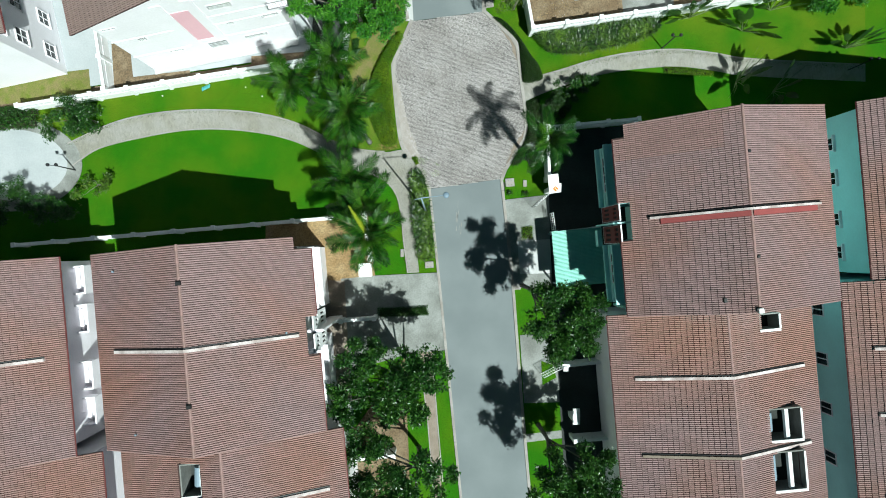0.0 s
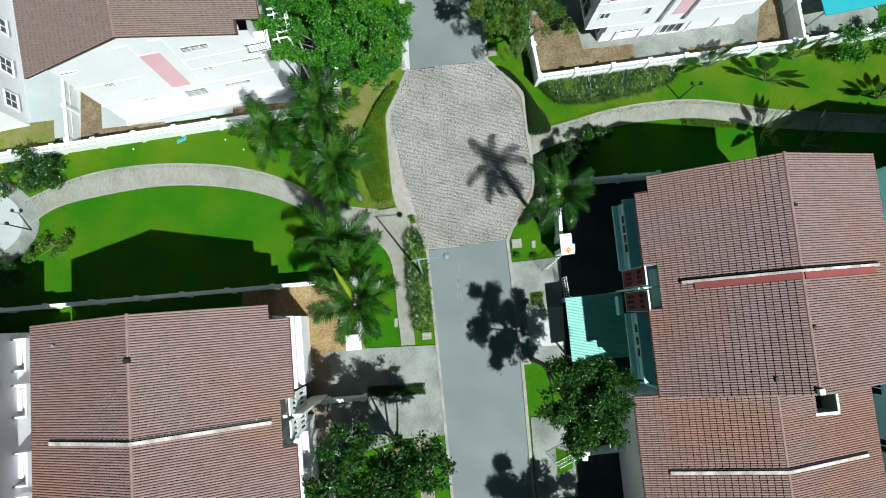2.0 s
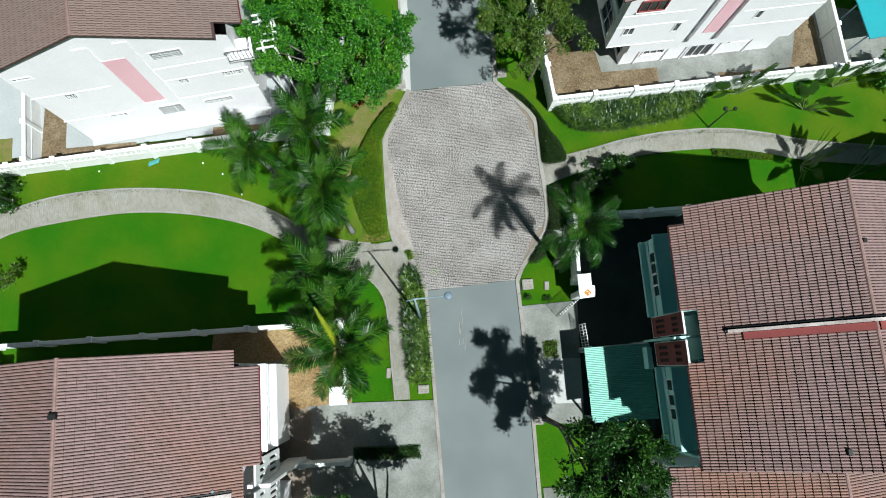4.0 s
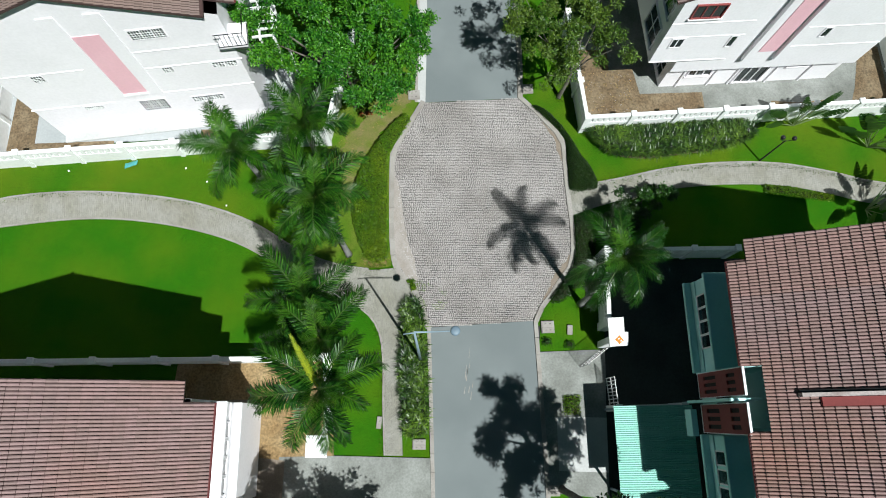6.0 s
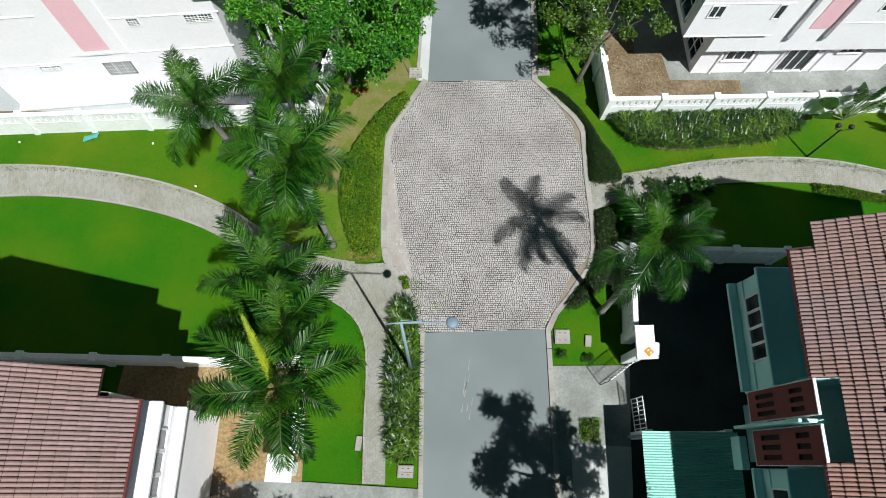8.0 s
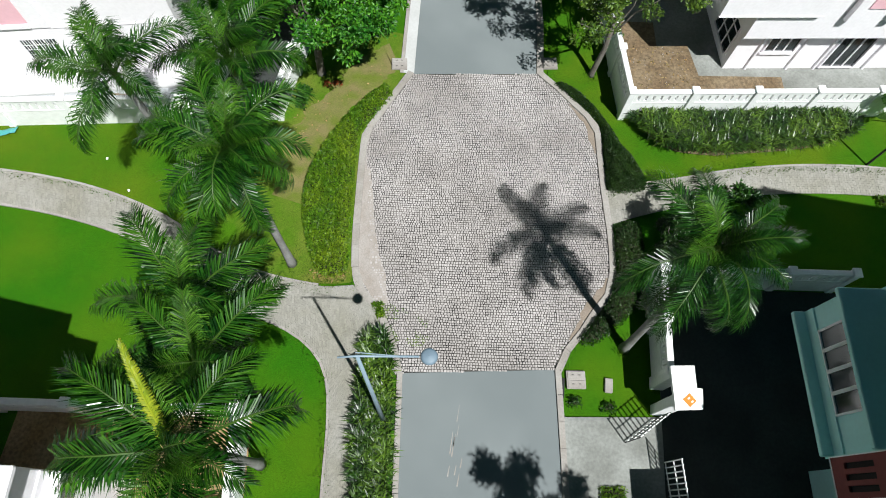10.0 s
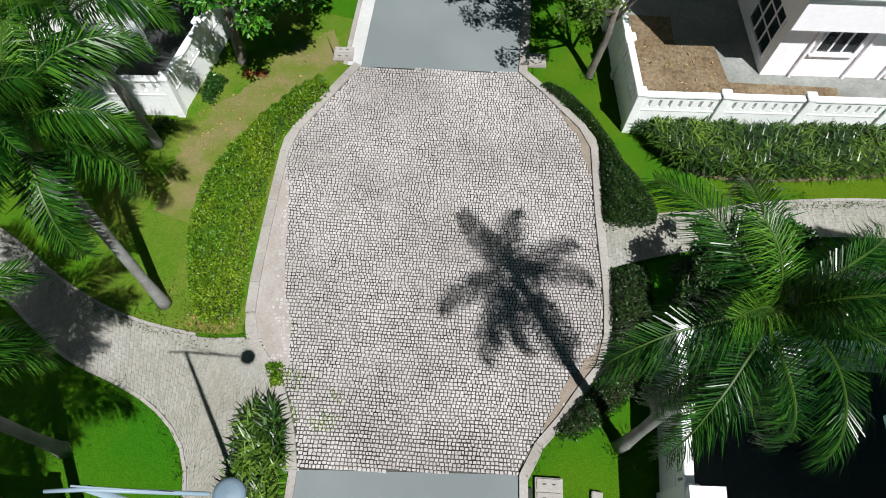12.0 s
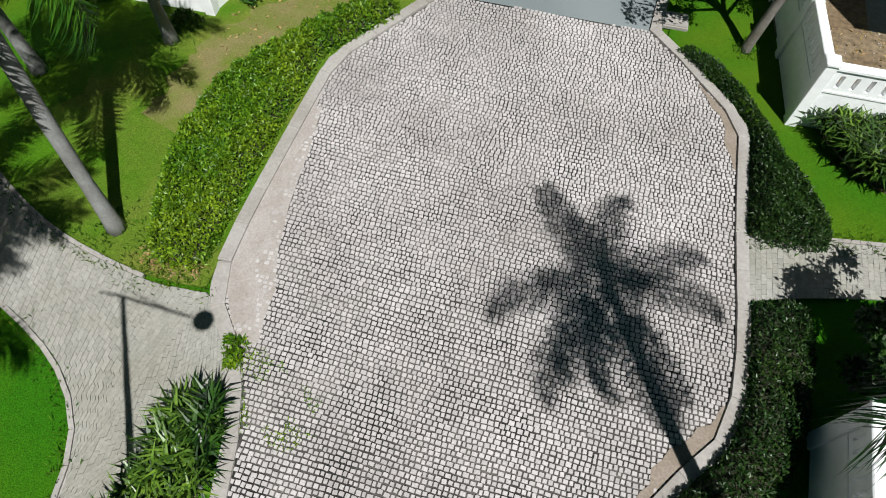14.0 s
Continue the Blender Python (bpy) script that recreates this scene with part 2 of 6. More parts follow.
# ---- mesh building ----
class Geo:
    """Vertices and faces of one mesh, gathered piece by piece."""

    def __init__(self):
        self.v, self.f, self.m = [], [], []

    def add(self, verts, faces, slot=0):
        k = len(self.v)
        self.v += [tuple(p) for p in verts]
        self.f += [tuple(i + k for i in f) for f in faces]
        self.m += [slot] * len(faces)
        return self

    def box(self, lo, hi, chamfer=0.0, turn=0.0, slot=0):
        """A box between two corners, its upright and top edges chamfered, turned about its middle."""
        (x0, y0, z0), (x1, y1, z1) = lo, hi
        c = min(chamfer, (x1 - x0) / 3, (y1 - y0) / 3, (z1 - z0) / 3)
        if c > 0:
            ring = [(x0 + c, y0), (x1 - c, y0), (x1, y0 + c), (x1, y1 - c), (x1 - c, y1), (x0 + c, y1), (x0, y1 - c), (x0, y0 + c)]
            mx, my = (x0 + x1) / 2, (y0 + y1) / 2
            top = [(mx + (x - mx) * (1 - 2 * c / (x1 - x0)), my + (y - my) * (1 - 2 * c / (y1 - y0))) for x, y in ring]
            v = [(x, y, z0) for x, y in ring] + [(x, y, z1 - c) for x, y in ring] + [(x, y, z1) for x, y in top]
            n = 8
            f = [tuple(reversed(range(n))), tuple(range(2 * n, 3 * n))]
            for k in (0, n):
                f += [(k + i, k + (i + 1) % n, k + n + (i + 1) % n, k + n + i) for i in range(n)]
        else:
            v = [(x, y, z) for z in (z0, z1) for x, y in ((x0, y0), (x1, y0), (x1, y1), (x0, y1))]
            f = [(3, 2, 1, 0), (4, 5, 6, 7)] + [(i, (i + 1) % 4, 4 + (i + 1) % 4, 4 + i) for i in range(4)]
        if turn:
            mx, my, cs, sn = (x0 + x1) / 2, (y0 + y1) / 2, math.cos(radians(turn)), math.sin(radians(turn))
            v = [(mx + (x - mx) * cs - (y - my) * sn, my + (x - mx) * sn + (y - my) * cs, z) for x, y, z in v]
        return self.add(v, f, slot)

    def prism(self, pts, z0, z1, slot=0):
        n = len(pts)
        area = sum(pts[i][0] * pts[(i + 1) % n][1] - pts[(i + 1) % n][0] * pts[i][1] for i in range(n))
        pts = pts if area > 0 else list(reversed(pts))
        v = [(*p, z0) for p in pts] + [(*p, z1) for p in pts]
        f = [tuple(range(n, 2 * n)), tuple(reversed(range(n)))] + [(i, (i + 1) % n, n + (i + 1) % n, n + i) for i in range(n)]
        return self.add(v, f, slot)

    def tube(self, pts, radii, sides=8, slot=0, cap=True):
        pts = [Vector(p) for p in pts]
        v = []
        for i, p in enumerate(pts):
            d = (pts[min(i + 1, len(pts) - 1)] - pts[max(i - 1, 0)]).normalized()
            x = d.cross(Vector((0, 0, 1)) if abs(d.z) < 0.9 else Vector((1, 0, 0))).normalized()
            y = d.cross(x)
            r = radii[i] if isinstance(radii, (list, tuple)) else radii
            v += [p + r * (math.cos(2 * math.pi * k / sides) * x + math.sin(2 * math.pi * k / sides) * y) for k in range(sides)]
        f = [(i * sides + k, i * sides + (k + 1) % sides, (i + 1) * sides + (k + 1) % sides, (i + 1) * sides + k)
             for i in range(len(pts) - 1) for k in range(sides)]
        if cap:
            f += [tuple(reversed(range(sides))), tuple(range((len(pts) - 1) * sides, len(pts) * sides))]
        return self.add(v, f, slot)

    def strip(self, left, right, z, slot=0):
        """A flat band between two lines of the same number of points."""
        n = len(left)
        return self.add([(*p, z) for p in left] + [(*p, z) for p in right], [(i, n + i, n + i + 1, i + 1) for i in range(n - 1)], slot)


ORIGIN = {}


def mesh_of(name, geo, mats, shift=(0, 0, 0), smooth=False):
    me = bpy.data.meshes.new(name)
    s = Vector(shift)
    me.from_pydata([Vector(p) - s for p in geo.v], [], geo.f)
    for m in mats if isinstance(mats, (list, tuple)) else [mats]:
        me.materials.append(m)
    me.polygons.foreach_set("material_index", geo.m)
    if smooth:
        me.polygons.foreach_set("use_smooth", [True] * len(geo.f))
    me.update()
    return me


def thing(name, origin, label, category, group="", kind="", turn=0.0):
    """An Empty at a thing's base. Parts are given in the frame turned by `turn` degrees about the world's z axis."""
    ob = new(name)
    ob.empty_display_size = 0.2
    ob.matrix_basis = Matrix.Rotation(radians(turn), 4, "Z") @ Matrix.Translation(origin)
    ORIGIN[ob] = Vector(origin)
    return tagged(ob, label, category, group, kind)


def part(name, geo, mats, parent, label="", smooth=False):
    base = ORIGIN[parent]
    ob = new(name, mesh_of(name, geo, mats, base, smooth))
    ob.parent = parent
    ORIGIN[ob] = base
    return tagged(ob, label)


def single(name, geo, mats, label, category, kind="", group="", smooth=False):
    """A thing that is one mesh, with its origin at its base."""
    v = np.array(geo.v)
    o = ((v[:, 0].min() + v[:, 0].max()) / 2, (v[:, 1].min() + v[:, 1].max()) / 2, v[:, 2].min())
    ob = new(name, mesh_of(name, geo, mats, o, smooth))
    ob.location = o
    ORIGIN[ob] = Vector(o)
    return tagged(ob, label, category, group, kind)


def structure(name, geo, mats, label, category, smooth=False):
    ob = new(name, mesh_of(name, geo, mats, (0, 0, 0), smooth))
    ORIGIN[ob] = Vector((0, 0, 0))
    return tagged(ob, label, category, "", "structure")


def smooth_line(pts, n=6):
    """A rounder line through the points."""
    out = []
    for i in range(len(pts) - 1):
        p0, p1, p2, p3 = (Vector(pts[min(max(k, 0), len(pts) - 1)]) for k in (i - 1, i, i + 1, i + 2))
        for j in range(n):
            t = j / n
            out.append(tuple(0.5 * (2 * p1 + (p2 - p0) * t + (2 * p0 - 5 * p1 + 4 * p2 - p3) * t * t + (3 * p1 - p0 - 3 * p2 + p3) * t ** 3)))
    return out + [tuple(pts[-1])]


def offset(pts, d):
    """The line moved d metres to its left."""
    out = []
    for i, p in enumerate(pts):
        a, b = Vector(pts[max(i - 1, 0)]), Vector(pts[min(i + 1, len(pts) - 1)])
        t = (b - a).normalized()
        out.append((p[0] - t.y * d, p[1] + t.x * d))
    return out


def inside(p, poly):
    x, y, hit = p[0], p[1], False
    for i in range(len(poly)):
        (x0, y0), (x1, y1) = poly[i - 1], poly[i]
        if (y0 > y) != (y1 > y) and x < (x1 - x0) * (y - y0) / (y1 - y0) + x0:
            hit = not hit
    return hit


# ---- ground, road, cobbled square, paths ----
g = Geo()
g.add([(-600, -600, -0.05), (600, -600, -0.05), (600, 600, -0.05), (-600, 600, -0.05)], [(0, 1, 2, 3)])
structure("ground", g, GRASS, "mown green grass ground sheet", "grass")

ROAD_W = [(-0.2, 4.8), (0.57, -2.48), (1.45, -11.27), (2.25, -19.19), (4.7, -44.0), (9.5, -92.0)]
ROAD_E = [(5.2, 5.58), (6.08, -2.48), (6.74, -11.3), (7.42, -19.2), (9.6, -44.0), (14.0, -92.0)]
NROAD_W = [(-1.55, 17.88), (-1.68, 20.0), (-1.85, 23.0), (-2.9, 34.0), (-7.5, 84.0)]
NROAD_E = [(3.8, 18.62), (3.7, 21.0), (3.3, 25.0), (2.4, 35.0), (-2.0, 85.0)]
structure("road_south", Geo().strip(ROAD_W, ROAD_E, 0.0), ASPHALT, "smooth grey asphalt road lane", "road")
structure("gutter_north_west", Geo().strip(offset(NROAD_W[:4], 0.46), offset(NROAD_W[:4], 0.0), 0.03), APRON, "pale concrete gutter beside the road", "gutter")
structure("road_north", Geo().strip(NROAD_W, NROAD_E, 0.0), ASPHALT, "smooth grey asphalt road beyond the square", "road")

CORNER_W, CORNER_E = (-3.02, 14.42), (6.4, 16.12)
EDGE_W_LOW = smooth_line([(-0.2, 4.8), (-0.52, 5.7), (-0.93, 6.5), (-1.3, 7.08), (-1.85, 7.55), (-2.25, 8.05), (-2.42, 8.6)], 4)
EDGE_W_HIGH = smooth_line([(-2.42, 8.6), (-2.6, 9.75), (-2.8, 11.8), (-2.94, 13.4), CORNER_W], 4) + smooth_line([(-2.85, 14.9), (-2.4, 15.95), (-1.97, 16.95), (-1.55, 17.88)], 3)
EDGE_W = EDGE_W_LOW + EDGE_W_HIGH[1:]
EDGE_E_LOW = smooth_line([(5.2, 5.58), (5.42, 6.25), (6.0, 7.1), (6.42, 7.87), (6.95, 8.68), (7.12, 9.5)], 4)
EDGE_E_HIGH = smooth_line([(7.12, 9.5), (7.06, 10.8), (6.88, 12.05), (6.7, 13.35), (6.53, 14.85), CORNER_E], 4) + smooth_line([(6.1, 16.5), (5.35, 17.22), (4.65, 17.92), (3.8, 18.62)], 3)
EDGE_E = EDGE_E_LOW + EDGE_E_HIGH[1:]
SQUARE = EDGE_W + EDGE_E[::-1]
plaza = structure("pavement_square", Geo().prism(SQUARE, -0.04, -0.014), JOINT, "square paved with small worn granite setts", "paving")


def kerb(name, line, width, side, label, z=0.07, length=0.9):
    """Kerb stones laid end to end along a line; side: +1 to its left."""
    ob = structure(name, Geo().strip(offset(line, side * width * 0.98), offset(line, side * 0.004), 0.02) if side > 0 else
                   Geo().strip(offset(line, -0.004), offset(line, -width * 0.98), 0.02), KERB, label, "kerb")
    pts, acc = [Vector(line[0])], 0.0
    for a, b in zip(line, line[1:]):
        a, b = Vector(a), Vector(b)
        d = (b - a).length
        while acc + d >= length:
            a = a + (b - a).normalized() * (length - acc)
            pts.append(a.copy())
            d, acc = (b - a).length, 0.0
        acc += d
    pts = [tuple(p) for p in pts] + [tuple(line[-1])]
    outer = offset(pts, side * width)
    for i in range(len(pts) - 1):
        if (Vector(pts[i + 1]) - Vector(pts[i])).length < 0.1 or abs(pts[i][1]) > 34:
            continue
        q = [Vector(p) for p in (pts[i], pts[i + 1], outer[i + 1], outer[i])]
        mid = sum(q, Vector((0, 0))) / 4
        q = [mid + (p - mid) * 0.996 for p in q]
        s = [tuple(mid + (p - mid) * 0.97) for p in q]
        if side < 0:
            q, s = q[::-1], s[::-1]
        k = Geo()
        h = z + random.uniform(-0.008, 0.008)
        k.add([(*p, -0.03) for p in q] + [(*p, h - 0.015) for p in q] + [(*p, h) for p in s],
              [(8, 9, 10, 11)] + [(j, (j + 1) % 4, 4 + (j + 1) % 4, 4 + j) for j in range(4)] + [(4 + j, 4 + (j + 1) % 4, 8 + (j + 1) % 4, 8 + j) for j in range(4)])
        part("kerb_stone", k, KERB, ob)
    return ob


kerb("kerb_square_west", EDGE_W_HIGH, 0.28, 1, "pale concrete kerb along the cobbled square")
kerb("kerb_square_east", EDGE_E, 0.26, -1, "pale concrete kerb round the cobbled square")
kerb("kerb_square_corner", EDGE_W_LOW, 0.27, 1, "pale concrete kerb at the path's mouth", 0.05)
kerb("kerb_road_west", ROAD_W[:5], 0.2, -1, "pale concrete kerb along the road")
kerb("kerb_road_east", ROAD_E[:5], 0.22, 1, "pale concrete kerb along the road")
kerb("kerb_north_west", offset(NROAD_W[:4], 0.46), 0.16, 1, "pale concrete kerb along the road")
kerb("kerb_north_east", NROAD_E[:4], 0.3, -1, "pale concrete kerb along the road")

# paths
PATH_N = smooth_line([(-28.2, 8.2), (-24.6, 9.86), (-21.0, 10.64), (-17.3, 10.85), (-13.6, 10.6), (-10.5, 9.8), (-8.1, 8.6), (-6.5, 8.0), (-5.3, 7.75), (-3.8, 7.65), (-3.0, 7.75), (-2.5, 7.85)], 4)
PATH_S = smooth_line([(-27.9, 6.55), (-25.9, 7.9), (-22.7, 8.75), (-19.0, 9.38), (-15.4, 9.4), (-12.0, 8.9), (-9.6, 8.05), (-7.05, 6.62), (-5.3, 6.12), (-4.1, 5.65), (-3.2, 4.95), (-2.7, 4.05)], 4)
STEM_W = smooth_line([(-2.7, 4.05), (-2.48, 2.85), (-2.36, 1.8), (-2.25, 0.6), (-1.95, -1.75)], 4)
STEM_E = smooth_line([(-0.95, 6.55), (-1.3, 5.2), (-1.55, 3.4), (-1.42, 1.3), (-1.1, -1.7)], 4)
path_west = structure("path_west", Geo().strip(PATH_N, PATH_S, 0.012), PATHJOINT, "curving footpath of small concrete pavers", "footpath")
path_stem = structure("path_stem", Geo().prism(STEM_W + STEM_E[::-1] + [(-1.5, 7.4), (-2.15, 7.75), (-2.5, 7.85), (-3.0, 7.75), (-3.3, 7.7), (-2.7, 4.05)], -0.02, 0.01), PATHJOINT, "footpath of small pavers beside the road hedge", "footpath")
EPATH_N = smooth_line([(6.92, 13.05), (8.2, 13.55), (10.1, 14.11), (12.65, 14.9), (15.8, 15.5), (19.0, 15.72), (22.0, 15.45), (25.0, 15.0), (34.0, 14.6)], 4)
EPATH_S = smooth_line([(7.1, 11.6), (8.4, 12.2), (10.3, 12.9), (12.9, 13.7), (15.9, 14.2), (19.2, 14.4), (22.0, 14.1), (24.8, 13.7), (34.0, 13.3)], 4)
path_east = structure("path_east", Geo().strip(EPATH_N, EPATH_S, 0.012), PATHJOINT, "curving footpath of small concrete pavers", "footpath")
kerb("edging_north", PATH_N[:-8], 0.09, 1, "thin concrete edging of the footpath", 0.06, 0.6)
kerb("edging_south", PATH_S + STEM_W[1:], 0.09, -1, "thin concrete edging of the lawn", 0.06, 0.6)
kerb("edging_east", EPATH_N, 0.09, 1, "thin concrete edging of the footpath", 0.06, 0.6)
circle = [(-32.6 + 4.4 * math.cos(a), 6.6 + 2.75 * math.sin(a)) for a in np.linspace(0, 2 * math.pi, 48)]
ring = [(-32.6 + 5.5 * math.cos(a), 6.6 + 3.6 * math.sin(a)) for a in np.linspace(0, 2 * math.pi, 48)]
structure("paving_round", Geo().prism(ring[:-1], -0.02, 0.04), CONCRETE, "grey concrete ring round a pale paved circle", "paving")
structure("paving_circle", Geo().prism(circle[:-1], 0.0, 0.05), PALEPAVE, "smooth pale paved circle in the garden", "paving")

# lawns between the paths and the garden walls
structure("lawn_north_west", Geo().prism(PATH_N[:-8] + [(-6.8, 14.8), (-31.0, 10.8), (-31.0, 9.0)], -0.03, 0.006), SUNLAWN, "sunny yellow-green lawn before the garden wall", "lawn")
structure("lawn_north_east", Geo().prism(EPATH_N + [(34.0, 20.7), (7.5, 16.8), (6.3, 23.0), (4.2, 23.0), (4.3, 18.5), (6.6, 16.3), (6.95, 13.1)], -0.03, 0.006), SUNLAWN, "sunny yellow-green lawn before the garden wall", "lawn")

# driveways, yards, soil
structure("driveway_west", Geo().prism([(0.3, -1.72), (-4.55, -1.95), (-7.2, -2.2), (-6.9, -9.5), (-2.2, -8.1), (0.92, -7.75)], -0.02, 0.03), CONCRETE, "worn grey concrete driveway with stains", "driveway")
structure("driveway_east", Geo().prism([(5.52, 3.95), (9.0, 4.35), (9.3, -3.0), (6.32, -2.9)], -0.02, 0.03), CONCRETE, "worn pale concrete driveway", "driveway")
structure("driveway_east_slab", Geo().prism([(6.55, 0.75), (9.2, 0.9), (9.25, -1.75), (6.75, -1.85)], -0.02, 0.036), APRON, "bright new concrete slab of the driveway", "driveway")
structure("driveway_far", Geo().prism([(6.75, -6.6), (10.4, -6.4), (10.85, -11.8), (7.08, -11.9)], -0.02, 0.03), CONCRETE, "worn pale concrete driveway", "driveway")
structure("yard_soil_west", Geo().prism([(-13.0, 2.0), (-5.1, 2.7), (-4.5, -2.15), (-8.4, -2.5), (-13.0, 0.0)], -0.02, 0.025), OCHRE, "bare brown earth in the yard", "soil")
structure("yard_concrete_west", Geo().prism([(-10.2, 0.34), (-8.72, 0.47), (-8.42, -2.3), (-6.9, -2.35), (-6.2, -14.0), (-10.0, -14.0)], -0.02, 0.036), DIRT, "earth-stained concrete yard beside the house", "yard")
# The house's shade over this yard is deepened by its near-black colour.
structure("yard_east", Geo().prism([(8.9, 9.2), (16.5, 9.9), (16.0, -22.0), (10.5, -22.0), (9.3, -3.2), (9.1, 1.0)], -0.02, 0.04), SHADE_DARK, "paved yard before the house, its shade put in as dark colour", "yard")
structure("yard_south_west", Geo().prism([(-6.2, -14.0), (-2.2, -8.3), (-1.6, -24.0), (-6.0, -24.0)], -0.02, 0.018), SOIL, "earth under the street trees", "soil")
structure("verge_north_west", Geo().prism([(-2.6, 7.95), (-3.0, 7.85), (-3.8, 7.75), (-5.3, 7.85), (-6.5, 8.1), (-8.0, 8.75), (-8.6, 10.0), (-7.9, 11.2), (-8.4, 12.4), (-7.2, 13.4), (-6.9, 14.6), (-5.9, 20.5), (-2.2, 20.0), (-1.85, 18.1), (-2.5, 16.4), (-3.2, 14.5), (-2.85, 11.4)], -0.02, 0.012), VERGE, "thin dry grass verge with bare patches", "grass")
STRIP_W = smooth_line([(-6.2, 11.2), (-6.35, 13.2), (-6.0, 14.7), (-4.9, 16.6), (-3.8, 18.4), (-2.9, 19.4)], 10)
STRIP_E = smooth_line([(-5.15, 10.9), (-5.12, 12.5), (-4.75, 14.2), (-3.85, 15.8), (-2.85, 17.2), (-2.3, 18.2)], 10)
structure("verge_road_west", Geo().prism([(0.82, -7.8), (-1.95, -7.98), (-1.3, -13.0), (-0.9, -24.0), (2.45, -24.0), (1.4, -13.0)], -0.02, 0.03), GRASS, "strip of bright grass beside the road", "grass")
walk_west = structure("walk_west", Geo().prism([(-0.14, -7.86), (-1.09, -7.93), (-0.42, -13.0), (0.3, -24.0), (1.05, -24.0), (0.26, -13.0)], -0.02, 0.036), DIRT, "worn earthen walk through the verge grass", "footpath")
kerb("edging_walk_west", [(-0.14, -7.9), (0.26, -13.0), (0.7, -18.0)], 0.08, 1, "thin concrete edging of the walk", 0.06, 0.6)
kerb("edging_walk_far", [(-1.09, -7.95), (-0.42, -13.0), (0.0, -18.0)], 0.08, -1, "thin concrete edging of the walk", 0.06, 0.6)
structure("verge_east_far", Geo().prism([(7.08, -11.9), (10.85, -11.8), (11.4, -24.0), (8.0, -24.0)], -0.02, 0.028), GRASS, "bright grass under the street tree", "grass")
structure("walk_east_far", Geo().prism([(7.2, -14.3), (10.2, -14.0), (10.25, -14.6), (7.22, -14.95)], -0.02, 0.034), CONCRETE, "narrow concrete walk through the verge", "footpath")
structure("verge_east_south", Geo().prism([(8.4, -8.6), (9.3, -8.9), (9.6, -9.9), (8.5, -10.5)], -0.02, 0.04), GRASS, "patch of grass between two driveways", "grass")

structure("verge_bare_strip", Geo().strip([(x + random.uniform(-0.22, 0.1), y) for x, y in STRIP_W], [(x + random.uniform(-0.1, 0.22), y) for x, y in STRIP_E], 0.018), TRODDEN, "bare trodden strip through the verge grass", "soil")


# ---- houses ----
TILE_W, COURSE = 0.127, 0.345


def tile_piece():
    """One double-roll clay tile, lying along +x up the slope, 1 course long."""
    prof = [(0.02, 0.0), (0.2, 0.026), (0.5, 0.034), (0.76, 0.016), (0.88, -0.012)]
    v = [(-0.02, u * TILE_W, h + 0.066) for u, h in prof] + [(COURSE + 0.03, u * TILE_W, h + 0.006) for u, h in prof] + [(-0.02, u * TILE_W, h + 0.008) for u, h in prof]
    n = len(prof)
    f = [(i, n + i, n + i + 1, i + 1) for i in range(n - 1)] + [(2 * n + i, i, i + 1, 2 * n + i + 1) for i in range(n - 1)]
    return v, [tuple(reversed(q)) for q in f]


TILE_V, TILE_F = tile_piece()
TILE_V = np.array(TILE_V)


def slope_tiles(roof, a_eave, a_ridge, b0, b1, z_eave, z_ridge, skip=(), single_b=None, mat=None):
    """Covers one slope with tiles in courses; tiles within a skip box (a0, a1, b0, b1) are left out."""
    sgn = 1 if a_ridge > a_eave else -1
    run = abs(a_ridge - a_eave)
    length = math.hypot(run, z_ridge - z_eave)
    nc, nr = int(length / COURSE), int((b1 - b0) / TILE_W)
    ca, sa = run / length, (z_ridge - z_eave) / length
    keep_v, keep_f, k = [], [], 0
    base = ORIGIN[roof]
    shared = None
    for i in range(nc):
        for j in range(nr):
            s, b = i * length / nc, b0 + j * (b1 - b0) / nr
            a = a_eave + sgn * s * ca
            am, bm = a + sgn * 0.18, b + 0.11
            if any(q[0] < am < q[1] and q[2] < bm < q[3] for q in skip):
                continue
            jit = random.uniform(-0.006, 0.006)
            if single_b and single_b[0] < bm < single_b[1] and i < single_b[2]:
                m = Matrix(((sgn * ca, 0, -sgn * sa, a - base.x), (0, 1, 0, b - base.y), (sa, 0, ca, z_eave + s * sa + jit - base.z), (0, 0, 0, 1)))
                if shared is None:
                    gg = Geo().add([tuple(p) for p in TILE_V], TILE_F)
                    shared = mesh_of("tile", gg, mat or TILE)
                ob = new("tile", shared)
                ob.parent, ob.matrix_basis = roof, m
                continue
            x, y, z = TILE_V.T
            p = np.stack([a + sgn * (x * ca - z * sa), b + y, z_eave + s * sa + x * sa + z * ca + jit], 1)
            keep_v.append(p)
            keep_f += [tuple(q + k for q in f) for f in TILE_F]
            k += len(p)
    gg = Geo()
    gg.v = [tuple(p) for p in np.concatenate(keep_v)]
    gg.f, gg.m = keep_f, [0] * len(keep_f)
    ob = part("roof_tiles", gg, mat or TILE, roof)
    ob["kind"] = "stuff"


